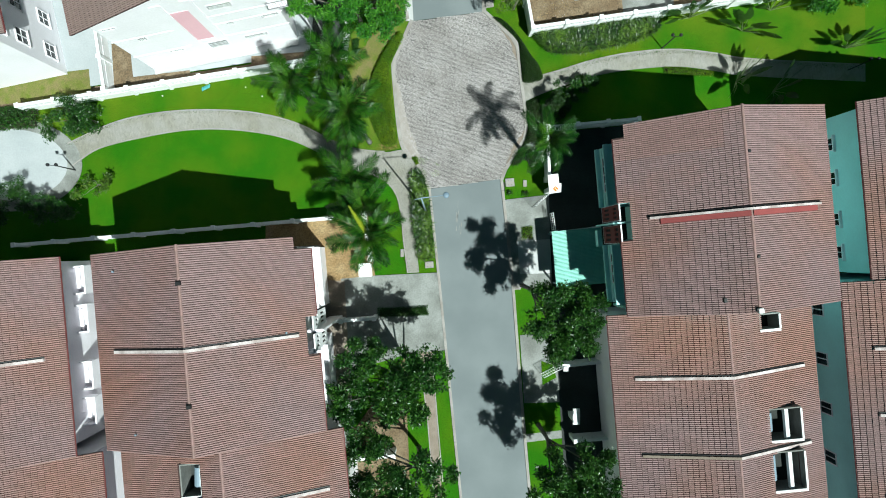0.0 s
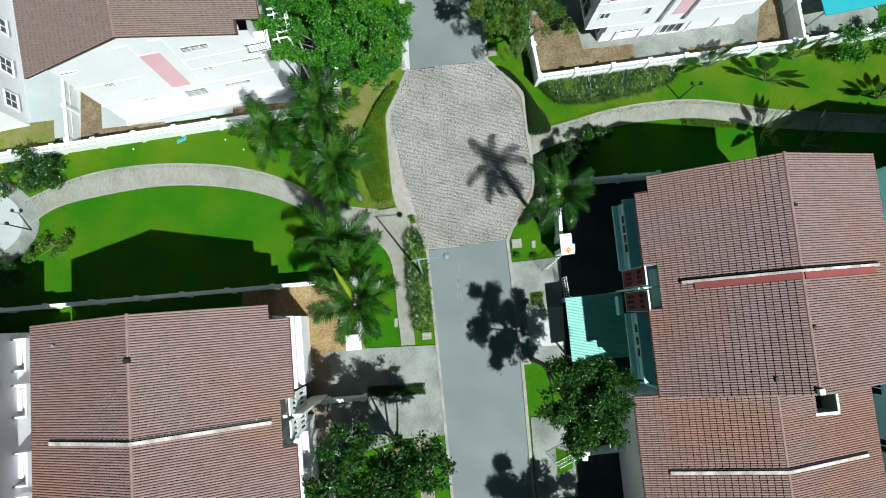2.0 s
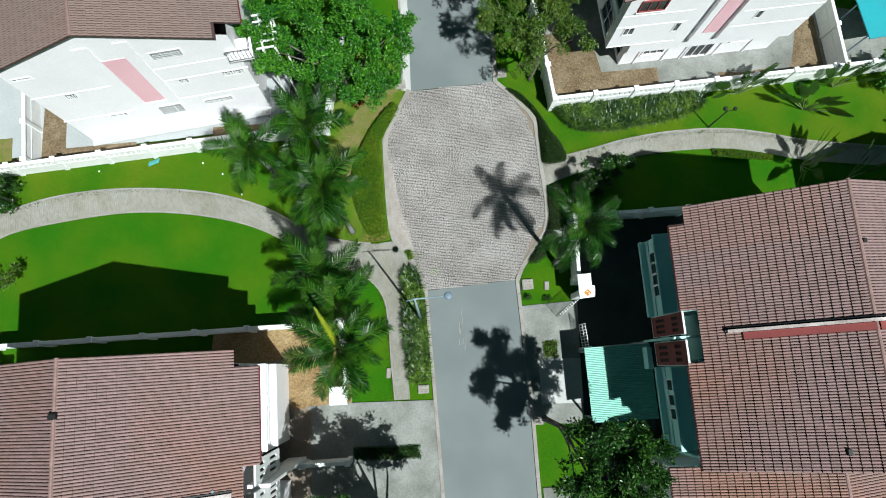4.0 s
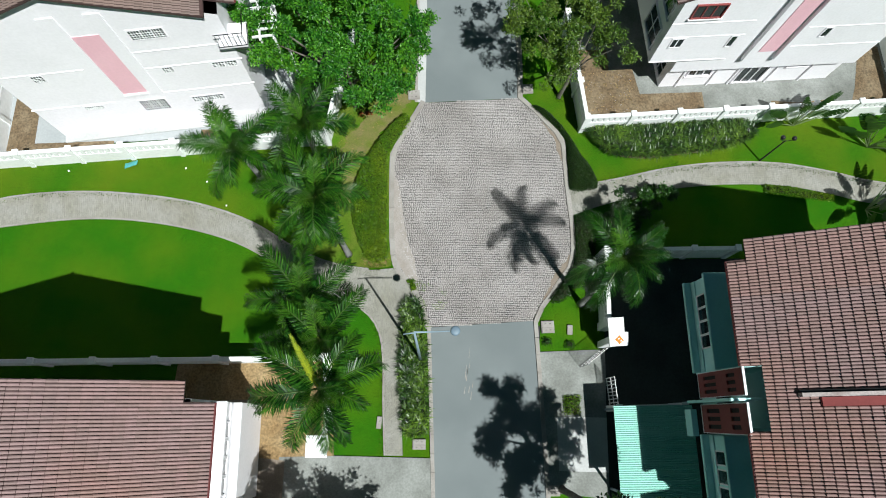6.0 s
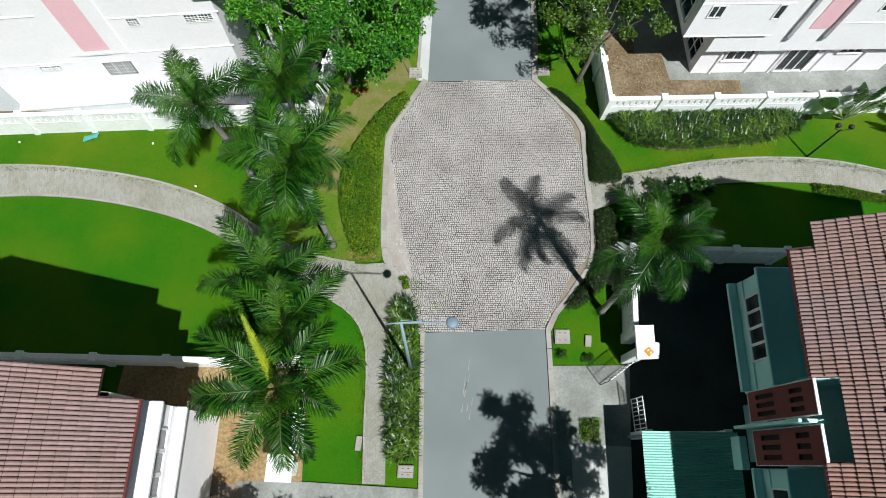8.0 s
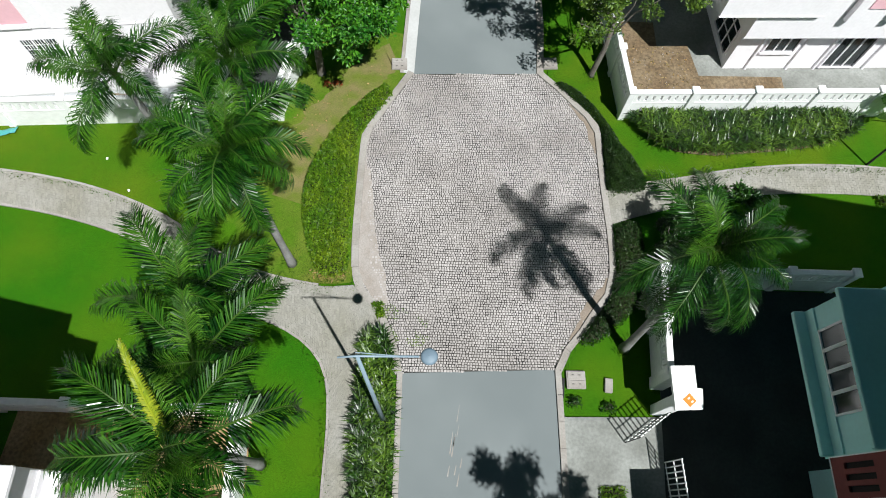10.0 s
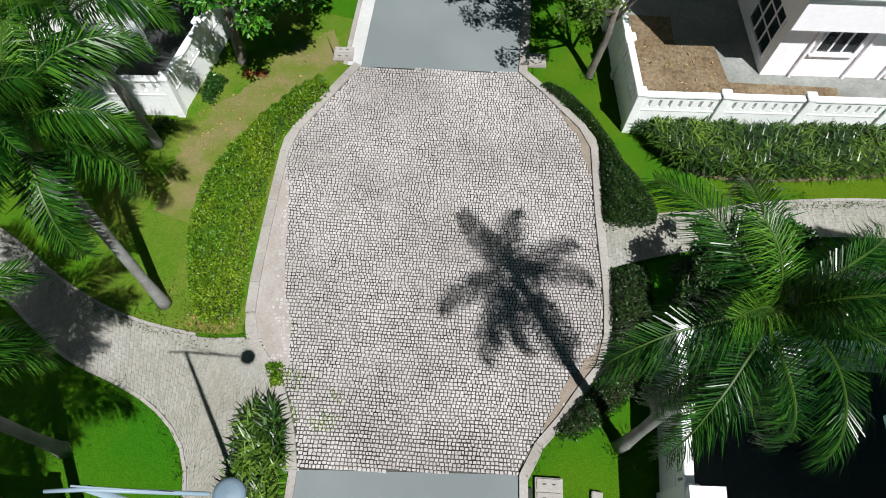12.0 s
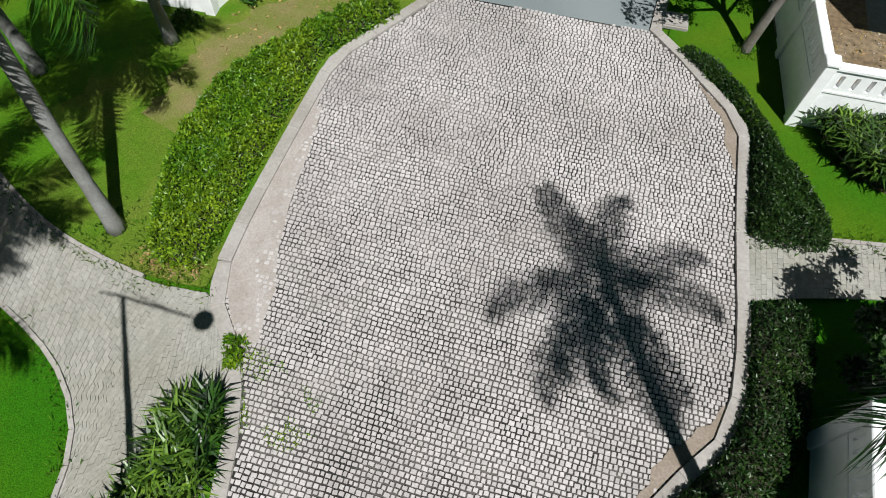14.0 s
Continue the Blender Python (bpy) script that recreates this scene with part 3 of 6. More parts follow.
def roof_plane(geo, a0, a1, b0, b1, z0, z1, thick=0.12, holes=()):
    """The deck under the tiles, cut into strips round the holes."""
    cuts = sorted({b0, b1, *(max(b0, min(b1, q)) for h in holes for q in h[2:])})
    zat = lambda a: z0 + (z1 - z0) * (a - a0) / (a1 - a0)
    for q0, q1 in zip(cuts, cuts[1:]):
        spans = [(min(a0, a1), max(a0, a1))]
        for h in holes:
            if h[2] < (q0 + q1) / 2 < h[3]:
                spans = [s for x0, x1 in spans for s in ((x0, max(x0, min(h[0], x1))), (max(x0, min(h[1], x1)), x1)) if s[1] - s[0] > 0.02]
        for x0, x1 in spans:
            v = [(x, b, zat(x) + d) for d in (-thick, 0) for x, b in ((x0, q0), (x1, q0), (x1, q1), (x0, q1))]
            geo.add(v, [(3, 2, 1, 0), (4, 5, 6, 7)] + [(i, (i + 1) % 4, 4 + (i + 1) % 4, 4 + i) for i in range(4)])


def ridge_caps(roof, a, b0, b1, z):
    n = int((b1 - b0) / 0.36)
    shared = None
    base = ORIGIN[roof]
    for i in range(n):
        if shared is None:
            gg = Geo()
            prof = [(-0.1, -0.04), (-0.06, 0.02), (0.0, 0.04), (0.06, 0.02), (0.1, -0.04)]
            gg.add([(x, 0, h + 0.012) for x, h in prof] + [(x * 0.93, 0.39, h) for x, h in prof], [(k, k + 1, 6 + k, 5 + k) for k in range(4)])
            shared = mesh_of("ridge_tile", gg, TILE)
        ob = new("ridge_tile", shared)
        ob.parent = roof
        ob.location = Vector((a, b0 + i * (b1 - b0) / n, z + 0.03)) - base


def firewall(house, pts, b, w=0.18, h=0.22, mat=None, label="stained white coping of the party wall"):
    """A low coping across the roof, following its slopes."""
    gg = Geo()
    for (a0, z0), (a1, z1) in zip(pts, pts[1:]):
        v = [(a, y, z + d) for d in (-0.2, h) for a, z, y in ((a0, z0, b - w / 2), (a1, z1, b - w / 2), (a1, z1, b + w / 2), (a0, z0, b + w / 2))]
        gg.add(v, [(3, 2, 1, 0), (4, 5, 6, 7)] + [(i, (i + 1) % 4, 4 + (i + 1) % 4, 4 + i) for i in range(4)])
    wall = part("party_wall", gg, mat or COPING, house, label)
    # Black strip along the north side, drawn as the coping's cast shadow.
    strip = Geo()
    for (a0, z0), (a1, z1) in zip(pts, pts[1:]):
        v = [(a, y, z + d) for d in (-0.1, h * 0.6) for a, z, y in ((a0, z0, b + w / 2 + 0.003), (a1, z1, b + w / 2 + 0.003), (a1, z1, b + w / 2 + 0.1), (a0, z0, b + w / 2 + 0.1))]
        strip.add(v, [(3, 2, 1, 0), (4, 5, 6, 7)] + [(i, (i + 1) % 4, 4 + (i + 1) % 4, 4 + i) for i in range(4)])
    part("flashing", strip, IRON, wall, "dark strip for the coping's cast shadow")


def window(house, face, at, lo, hi, rows=1, cols=2, depth=0.08, frame_mat=None, sill=True, grille=False):
    """A window on a wall face. face: 'a-', 'a+', 'b-' (the way it looks); at: the face's place; lo, hi: (along, z)."""
    (u0, z0), (u1, z1) = lo, hi
    out = -1 if face[1] == "-" else 1

    def put(gg, p0, p1, d0, d1):
        d0, d1 = sorted((at + out * d0, at + out * d1))
        if face[0] == "a":
            gg.box((d0, p0[0], p0[1]), (d1, p1[0], p1[1]))
        else:
            gg.box((p0[0], d0, p0[1]), (p1[0], d1, p1[1]))
        return gg

    win = part("window", put(Geo(), lo, hi, -0.02, 0.012), DARKGLASS, house, "dark glazed window with white frame")
    fr = Geo()
    t = 0.06
    for p0, p1 in (((u0 - t, z0 - t), (u1 + t, z0)), ((u0 - t, z1), (u1 + t, z1 + t)), ((u0 - t, z0), (u0, z1)), ((u1, z0), (u1 + t, z1))):
        put(fr, p0, p1, -0.01, depth)
    for i in range(1, cols):
        u = u0 + (u1 - u0) * i / cols
        put(fr, (u - 0.03, z0), (u + 0.03, z1), 0.0, depth * 0.6)
    for i in range(1, rows):
        z = z0 + (z1 - z0) * i / rows
        put(fr, (u0, z - 0.02), (u1, z + 0.02), 0.0, depth * 0.5)
    part("frame", fr, frame_mat or WHITE, win)
    if grille:
        gr = Geo()
        for i in range(1, 4 * cols):
            u = u0 + (u1 - u0) * i / (4 * cols)
            put(gr, (u - 0.012, z0), (u + 0.012, z1), depth, depth + 0.02)
        for i in range(1, 4):
            z = z0 + (z1 - z0) * i / 4
            put(gr, (u0, z - 0.012), (u1, z + 0.012), depth + 0.02, depth + 0.035)
        part("grille", gr, WALLWHITE, win)
    if sill:
        part("sill", put(Geo(), (u0 - 0.12, z0 - 0.14), (u1 + 0.12, z0 - 0.065), -0.01, depth + 0.03), WHITE, win)


def gable_house(name, label, turn, a_w, a_r, a_e, b0, b1, z_w, z_r, z_e, wall_in, skip=(), single_b=None, fires=(), gutters=(True, True), b_in=0.25, recess=None, porch=0.0, paint=None, tiles=None):
    """A house block under a tiled gable roof whose ridge runs along b."""
    mid = ((a_w + a_e) / 2, (b0 + b1) / 2, 0.0)
    house = thing(name, mid, label, "house", "", "", turn)
    w0, w1, c0, c1 = a_w + wall_in[0], a_e - wall_in[1], b0 + b_in, b1 - b_in
    zat = lambda a: (z_w + (z_r - z_w) * (a - a_w) / (a_r - a_w)) if a < a_r else (z_e + (z_r - z_e) * (a - a_e) / (a_r - a_e))
    runs = [(c0, c1, w0, w1)]
    if recess:
        r0, r1, ra, side = recess
        runs = [(c0, r0, w0, w1), (r0, r1, ra if side < 0 else w0, ra if side > 0 else w1), (r1, c1, w0, w1)]
    for k0, k1, x0, x1 in runs:
        prof = [(x0, 0.0), (x1, 0.0), (x1, zat(x1) - 0.16), (a_r, z_r - 0.16), (x0, zat(x0) - 0.16)]
        if porch and x0 == w0:
            prof = [(x0 + porch, 0.0)] + prof[1:] + [(x0, 4.4), (x0 + porch, 4.4)]
        n = len(prof)
        gg = Geo().add([(a, k0, z) for a, z in prof] + [(a, k1, z) for a, z in prof],
                       [tuple(range(n)), tuple(reversed(range(n, 2 * n)))] + [(i, n + i, n + (i + 1) % n, (i + 1) % n) for i in range(n) if i not in (2, 3)])
        part("wall", gg, paint or WHITE, house, "pale rendered walls")
    if recess:
        lo, hi = sorted((recess[2], w0 if recess[3] < 0 else w1))
        # Floor colour carries the loggia's shade.
        part("loggia_floor", Geo().box((lo, recess[0], 3.0), (hi, recess[1], 3.2)), SHADE_DARK, house, "loggia floor in the dark colour of its shade")
    west, east = Geo(), Geo()
    roof_plane(west, a_w, a_r, b0, b1, z_w, z_r, holes=skip)
    roof_plane(east, a_e, a_r, b0, b1, z_e, z_r, holes=skip)
    roof = None
    for g in (west, east):
        for k in range(0, len(g.v), 8):
            piece = Geo().add(g.v[k:k + 8], [tuple(i - k for i in f) for f in g.f[k // 8 * 6:k // 8 * 6 + 6]])
            if roof is None:
                roof = part("roof", piece, FELT, house, "reddish-brown clay tile roof")
            else:
                part("roof_deck", piece, FELT, roof)
    slope_tiles(roof, a_w, a_r, b0, b1, z_w, z_r, skip, single_b, tiles)
    slope_tiles(roof, a_e, a_r, b0, b1, z_e, z_r, skip, None, tiles)
    ridge_caps(roof, a_r, b0, b1, z_r)
    for on, a, z in ((gutters[0], a_w, z_w), (gutters[1], a_e, z_e)):
        if on:
            s = -1 if a == a_w else 1
            runs = [(b0, b1)]
            for q in skip:
                if q[0] < a + 0.1 and q[1] > a - 0.1:
                    runs = [r for r0, r1 in runs for r in ((r0, min(r1, q[2])), (max(r0, q[3]), r1)) if r[1] - r[0] > 0.2]
            for r0, r1 in runs:
                part("gutter", Geo().tube([(a + s * 0.05, r0 + 0.02, z - 0.03), (a + s * 0.05, r1 - 0.02, z - 0.03)], 0.055, 6), TRIM, house, "maroon metal gutter")
    for b in fires:
        firewall(house, [(a_w + 1.3, zat(a_w + 1.3)), (a_r, z_r), (a_e - 1.0, zat(a_e - 1.0))], b)
    return house


def skylight_well(house, a0, a1, b0, b1, z, depth=1.6):
    """A white-framed open well in the roof."""
    gg = Geo()
    t = 0.08
    for lo, hi in (((a0 - t, b0 - t), (a1 + t, b0)), ((a0 - t, b1), (a1 + t, b1 + t)), ((a0 - t, b0), (a0, b1)), ((a1, b0), (a1 + t, b1))):
        gg.box((*lo, z - depth), (*hi, z + 0.06))
    well = part("roof_well", gg, CONCRETE, house, "light well in the roof with a white kerb")
    cap = Geo().box((a0 - t, b0 - t - 0.05, z + 0.062), (a1 + t, b0 + 0.04, z + 0.12), 0.01).box((a1 - 0.02, b0 + 0.042, z + 0.062), (a1 + t + 0.03, b1, z + 0.12), 0.01)
    part("well_kerb", cap, WALLWHITE, well, "white kerb on two sides")
    # The floor is coloured near black for the shade down in the well.
    part("floor", Geo().box((a0, b0, z - depth), (a1, b1, z - depth + 0.05)), SHADE_DARK, well)
    return well


# east house: two units, then the next pair
def plate(house, name, mat, a0, a1, bs, zs, holes, label):
    """An upright plate across a, cut by the lines bs and zs, with the given cells left open."""
    g, nb, nz = Geo(), len(bs), len(zs)
    g.v = [(a, b, z) for a in (a0, a1) for z in zs for b in bs]
    idx = lambda s, i, j: s * nb * nz + j * nb + i
    solid = {(i, j) for i in range(nb - 1) for j in range(nz - 1)} - set(holes)
    for i, j in sorted(solid):
        q = [(i, j), (i + 1, j), (i + 1, j + 1), (i, j + 1)]
        g.f.append(tuple(idx(0, *p) for p in reversed(q)))
        g.f.append(tuple(idx(1, *p) for p in q))
        for k, step in enumerate(((0, -1), (1, 0), (0, 1), (-1, 0))):
            if (i + step[0], j + step[1]) not in solid:
                u, v = q[k], q[(k + 1) % 4]
                g.f.append((idx(0, *u), idx(0, *v), idx(1, *v), idx(1, *u)))
    g.m = [0] * len(g.f)
    return part(name, g, mat, house, label)


def slotted_screen(house, mat, a0, b0, b1, z0, z1, label):
    """A balcony screen with three long slots below and three short ones above, in a white rim."""
    w, h = b1 - b0, z1 - z0
    bs = [b0 + w * k for k in (0, 0.14, 0.29, 0.42, 0.57, 0.7, 0.85, 1)]
    zs = [z0 + h * k for k in (0, 0.13, 0.42, 0.66, 0.84, 1)]
    scr = plate(house, "balcony_screen", mat, a0, a0 + 0.07, bs, zs, [(i, j) for i in (1, 3, 5) for j in (1, 3)], label)
    rim = Geo().box((a0 - 0.01, b0 - 0.03, z1), (a0 + 0.08, b1 + 0.03, z1 + 0.04))
    rim.box((a0 - 0.01, b0 - 0.03, z0), (a0 + 0.08, b0, z1)).box((a0 - 0.01, b1, z0), (a0 + 0.08, b1 + 0.03, z1)).box((a0 - 0.01, b0 - 0.03, z0 - 0.05), (a0 + 0.08, b1 + 0.03, z0))
    part("screen_rim", rim, WHITE, scr, "white rim")
    s = 1 if a0 > 0 else -1
    x0, x1 = sorted((a0 + 0.035 + s * 0.04, a0 + 0.035 + s * 0.07))
    # Added panel: stops sun through the slots and shows them as black.
    part("slot_backing", Geo().box((x0, b0, z0), (x1, b1, z1)), SLOT_BLACK, scr, "dark panel added to keep the slots black")


def window_bay(house, out, a_out, a_wall, b0, b1, z_lo, z_hi, wins, paint):
    """A shallow bay: upper slab, lower ledge with an upstand, and a row of windows between them. out: -1 west, +1 east."""
    lo = lambda x, y: (min(x, y), max(x, y))
    face = a_out - out * 0.4
    x0, x1 = lo(face, a_wall - out * 0.05)
    part("bay_wall", Geo().box((x0, b0 + 0.02, z_lo - 0.15), (x1, b1 - 0.02, z_hi + 0.05)), paint, house, "pale projecting window bay")
    x0, x1 = lo(a_out, a_wall)
    part("bay_slab", Geo().box((x0, b0, z_hi), (x1, b1, z_hi + 0.14), 0.03), paint, house, "pale slab over the bay windows")
    x0, x1 = lo(a_out - out * 0.02, a_wall)
    part("bay_ledge", Geo().box((x0, b0, z_lo - 0.16), (x1, b1, z_lo), 0.03), paint, house, "pale ledge below the bay windows")
    x0, x1 = lo(a_out - out * 0.34, face + out * 0.001)
    part("bay_upstand", Geo().box((x0, b0 + 0.02, z_lo - 0.02), (x1, b1 - 0.02, z_lo + 0.4), 0.01), paint, house)
    for u0, u1 in wins:
        window(house, "a-" if out < 0 else "a+", face, (u0, z_lo + 0.46), (u1, z_hi - 0.06), 1, 1, 0.05, sill=False)


NOTCH_E = (10.5, 12.85, -0.45, 1.95)
house = gable_house("house", "white villa pair under a reddish-brown clay tile roof", 5.0, 12.08, 18.72, 24.85, -5.32, 6.95, 8.72, 12.3, 10.2, (1.5, 0.5),
                    skip=(NOTCH_E, (10.5, 12.72, 6.12, 7.2)), single_b=(4.75, 6.9, 18), recess=(-0.42, 1.92, 14.2, -1), porch=2.2, b_in=0.62, paint=SHADE_TEAL)
firewall(house, [(13.6, 9.54), (18.72, 12.3), (23.8, 10.56)], 0.83, 0.14, 0.32, COPING, "worn whitewashed coping of the party wall")
for a0, z0, a1, z1 in ((14.2, 9.88, 18.65, 12.28), (23.6, 10.63, 18.8, 12.28)):
    part("flashing", Geo().add([(a0, 0.42, z0 + 0.14), (a1, 0.42, z1 + 0.14), (a1, 0.74, z1 + 0.14), (a0, 0.74, z0 + 0.14), (a0, 0.42, z0), (a1, 0.42, z1), (a1, 0.74, z1), (a0, 0.74, z0)],
         [(0, 1, 2, 3), (0, 4, 5, 1), (3, 2, 6, 7), (0, 3, 7, 4)]), BRICKRED, house, "red painted band along the coping")
window_bay(house, -1, 11.95, 13.6, 1.98, 6.12, 4.6, 6.62, [(3.05 + i * 0.6, 3.55 + i * 0.6) for i in range(4)], SHADE_TEAL)
window_bay(house, -1, 11.95, 13.6, -4.72, -0.66, 4.6, 6.62, [(-1.85, -1.35), (-2.6, -2.1), (-3.3, -2.8)], SHADE_TEAL)
window(house, "a-", 15.78, (3.2, 1.0), (5.0, 2.5), 2, 3)
slotted_screen(house, BRICKRED, 12.06, 0.9, 1.92, 4.75, 8.75, "brick-red slotted screen in a white rim")
slotted_screen(house, BRICKRED, 12.06, -0.56, 0.58, 4.75, 8.75, "brick-red slotted screen in a white rim")
part("dividing_wall", Geo().box((11.75, 0.68, 4.0), (13.0, 0.8, 8.2), 0.02), SHADE_TEAL, house, "white fin wall between the two units")
# First plate is added to block sun from the notch; second is a fin wall.
for b0, b1, a0 in ((1.93, 1.985, 12.15), (-4.98, -4.86, 12.38)):
    zr = lambda a: 8.72 + (12.3 - 8.72) * (a - 12.08) / 6.64 - 0.14
    part("cheek_wall", Geo().add([(a, b, z) for b in (b0, b1) for a, z in ((a0, 4.4), (13.7, 4.4), (13.7, zr(13.7)), (a0, zr(a0)))], [(0, 1, 2, 3), (7, 6, 5, 4), (0, 3, 7, 4), (1, 5, 6, 2), (3, 2, 6, 7), (0, 4, 5, 1)]), SHADE_TEAL, house, "pale side plate keeping sun off the bay")
part("side_ledge", Geo().box((11.72, -0.74, 3.7), (12.0, 0.42, 4.35), 0.02), SHADE_TEAL, house)
for b, z in ((5.0, 1.2), (2.8, 1.2), (-1.5, 1.2), (-3.8, 1.2), (5.0, 4.4), (2.6, 4.4), (-1.5, 4.4), (-3.8, 4.4)):
    window(house, "a+", 24.35, (b - 0.45, z), (b + 0.45, z + 1.1), 1, 2)
part("roof_vent", Geo().box((17.0, -4.62, 11.25), (17.28, -4.34, 11.56), 0.02), IRON, house, "small dark roof vent")
part("ridge_box", Geo().box((18.55, -5.3, 12.2), (18.85, -5.0, 12.55), 0.03), WALLWHITE, house)
for b in (4.2, -2.0):
    part("ridge_vent", Geo().box((18.8, b - 0.08, 12.2), (18.98, b + 0.08, 12.4), 0.02), IRON, house)

house = gable_house("house", "white terrace under a reddish-brown clay tile roof with light wells", 5.0, 11.25, 18.2, 24.75, -34.0, -5.36, 6.8, 9.3, 7.2, (0.6, 0.4),
                    skip=((20.5, 21.9, -7.0, -5.9), (20.5, 22.9, -14.25, -12.1), (20.5, 22.8, -17.55, -14.95)), fires=(-9.65, -20.0, -25.2))
firewall(house, [(12.6, 7.29), (18.2, 9.3)], -14.75, 0.17, 0.22, DIRT, "dark weathered coping of the party wall")
firewall(house, [(18.2, 9.3), (23.75, 7.52)], -14.75, 0.18, 0.22)
skylight_well(house, 20.6, 21.8, -6.95, -5.98, 8.55, 1.4)
for b0, b1 in ((-14.2, -12.2), (-17.45, -15.0)):
    well = skylight_well(house, 20.6, 22.75, b0, b1, 8.4, 1.7)
    part("water_tank", Geo().tube([(21.0, b0 + 0.4, 7.5), (21.0, b1 - 0.4, 7.5)], [0.32, 0.32], 14), STEEL, well, "horizontal steel water tank")
    part("cross_beam", Geo().box((21.8, b0, 8.0), (22.05, b1, 8.3), 0.02), WALLWHITE, well)
for b in (-7.5, -10.5, -13.0, -16.5):
    for z in (1.2, 4.4):
        window(house, "a+", 24.35, (b - 0.45, z), (b + 0.45, z + 1.1), 1, 2)

# west house: two units, then the next pair
NOTCH_W = (-8.3, -7.0, -5.72, -3.3)
house = gable_house("house", "white villa pair under a reddish-brown clay tile roof", 5.0, -21.06, -14.52, -7.62, -10.55, 1.6, 9.6, 12.9, 9.6, (0.6, 0.75),
                    skip=(NOTCH_W, (-8.55, -7.0, 0.85, 2.0)), fires=(-4.45,), recess=(-5.6, -3.35, -9.2, 1), b_in=0.62)
window_bay(house, 1, -7.75, -8.42, -3.1, 0.95, 5.55, 7.5, [(-2.6 + i * 0.72, -2.02 + i * 0.72) for i in range(4)], WHITE)
window_bay(house, 1, -7.75, -8.42, -9.9, -5.8, 5.55, 7.5, [(-9.2 + i * 0.72, -8.62 + i * 0.72) for i in range(4)], WHITE)
for b0, b1 in ((-4.3, -3.3), (-5.65, -4.62)):
    slotted_screen(house, WALLWHITE, -7.95, b0, b1, 4.9, 9.2, "pale slotted balcony screen")
part("dividing_wall", Geo().box((-8.5, -4.55, 0.0), (-7.45, -4.38, 8.4), 0.02), WHITE, house)
for b, z in ((0.0, 4.4), (-2.5, 4.4), (-6.5, 4.4), (-9.0, 4.4), (0.0, 1.2), (-2.5, 1.2), (-6.5, 1.2)):
    window(house, "a-", -20.46, (b - 0.5, z), (b + 0.5, z + 1.2), 2, 2)
for a, b in ((-19.3, 0.4), (-9.3, -4.2), (-18.6, -9.4)):
    z = 12.9 - 3.3 * abs(a + 14.52) / 6.7
    part("vent_pipe", Geo().tube([(a, b, z - 0.2), (a, b, z + 0.22)], 0.06, 8), STEEL, house)
for b in (-0.6, -7.6):
    part("ridge_vent", Geo().box((-14.66, b - 0.12, 12.9), (-14.38, b + 0.12, 13.1), 0.03), IRON, house)

house = gable_house("house", "white terrace under a reddish-brown clay tile roof", 5.0, -20.6, -13.56, -6.7, -33.0, -10.6, 8.9, 11.5, 9.0, (0.6, 0.6),
                    skip=((-16.4, -15.05, -13.6, -11.5),), fires=(-14.2, -19.0, -24.0))
well = skylight_well(house, -16.3, -15.15, -13.5, -11.6, 10.6, 1.5)
part("water_tank", Geo().tube([(-15.6, -13.2, 9.8), (-15.5, -12.0, 9.8)], [0.3, 0.3], 14), STEEL, well, "horizontal steel water tank")

# rows behind
house = gable_house("house", "white villa pair under a weathered clay tile roof", 5.0, -36.5, -29.8, -23.1, -10.75, 1.65, 9.6, 12.9, 9.6, (0.8, 1.1), fires=(-4.55,))
for b in (0.2, -2.6, -6.2, -8.6):
    for z in (1.2, 4.4):
        window(house, "a+", -24.2, (b - 0.5, z), (b + 0.5, z + 1.4), 1, 2)
        part("window_hood", Geo().box((-24.2, b - 0.7, z + 1.45), (-23.98, b + 0.7, z + 1.53)), WHITE, house)
for b in (0.1, -2.5, -6.3, -8.7):
    bal = part("balcony", Geo().box((-24.2, b - 0.95, 5.55), (-23.35, b + 0.95, 5.7)), WHITE, house, "small white balcony")
    part("parapet", Geo().box((-23.45, b - 0.95, 5.7), (-23.35, b + 0.95, 6.5)).box((-24.2, b - 0.95, 5.7), (-23.45, b - 0.85, 6.5)).box((-24.2, b + 0.85, 5.7), (-23.45, b + 0.95, 6.5)), WHITE, bal)
part("balcony_slab", Geo().box((-24.2, -9.6, 3.5), (-23.3, -5.2, 3.7), 0.02).box((-24.2, -3.4, 3.5), (-23.3, 0.9, 3.7), 0.02), WHITE, house)
house = gable_house("house", "white terrace under a weathered clay tile roof", 5.0, -35.0, -28.5, -21.95, -33.0, -10.8, 8.6, 11.3, 8.8, (0.8, 0.9))
house = gable_house("house", "white villa pair under a weathered clay tile roof", 5.0, 27.55, 34.2, 41.0, -4.25, 7.1, 9.4, 12.6, 9.6, (0.9, 0.8), paint=SHADE_TEAL)
for b in (5.0, 2.6, -0.3, -2.6):
    for z in (1.0, 4.2):
        window(house, "a-", 28.45, (b - 0.4, z), (b + 0.4, z + 1.2), 1, 2)
        part("window_hood", Geo().box((28.25, b - 0.6, z + 1.4), (28.45, b + 0.6, z + 1.48)), WHITE, house)
house = gable_house("house", "white terrace under a weathered clay tile roof", 5.0, 25.85, 32.5, 39.0, -33.0, -4.3, 8.9, 11.5, 9.0, (0.9, 0.6), fires=(-8.6, -12.8, -18.0), paint=SHADE_TEAL)
for b in (-6.5, -10.0, -13.5, -17.0):
    for z in (1.0, 4.2):
        window(house, "a-", 26.75, (b - 0.4, z), (b + 0.4, z + 1.2), 1, 2)

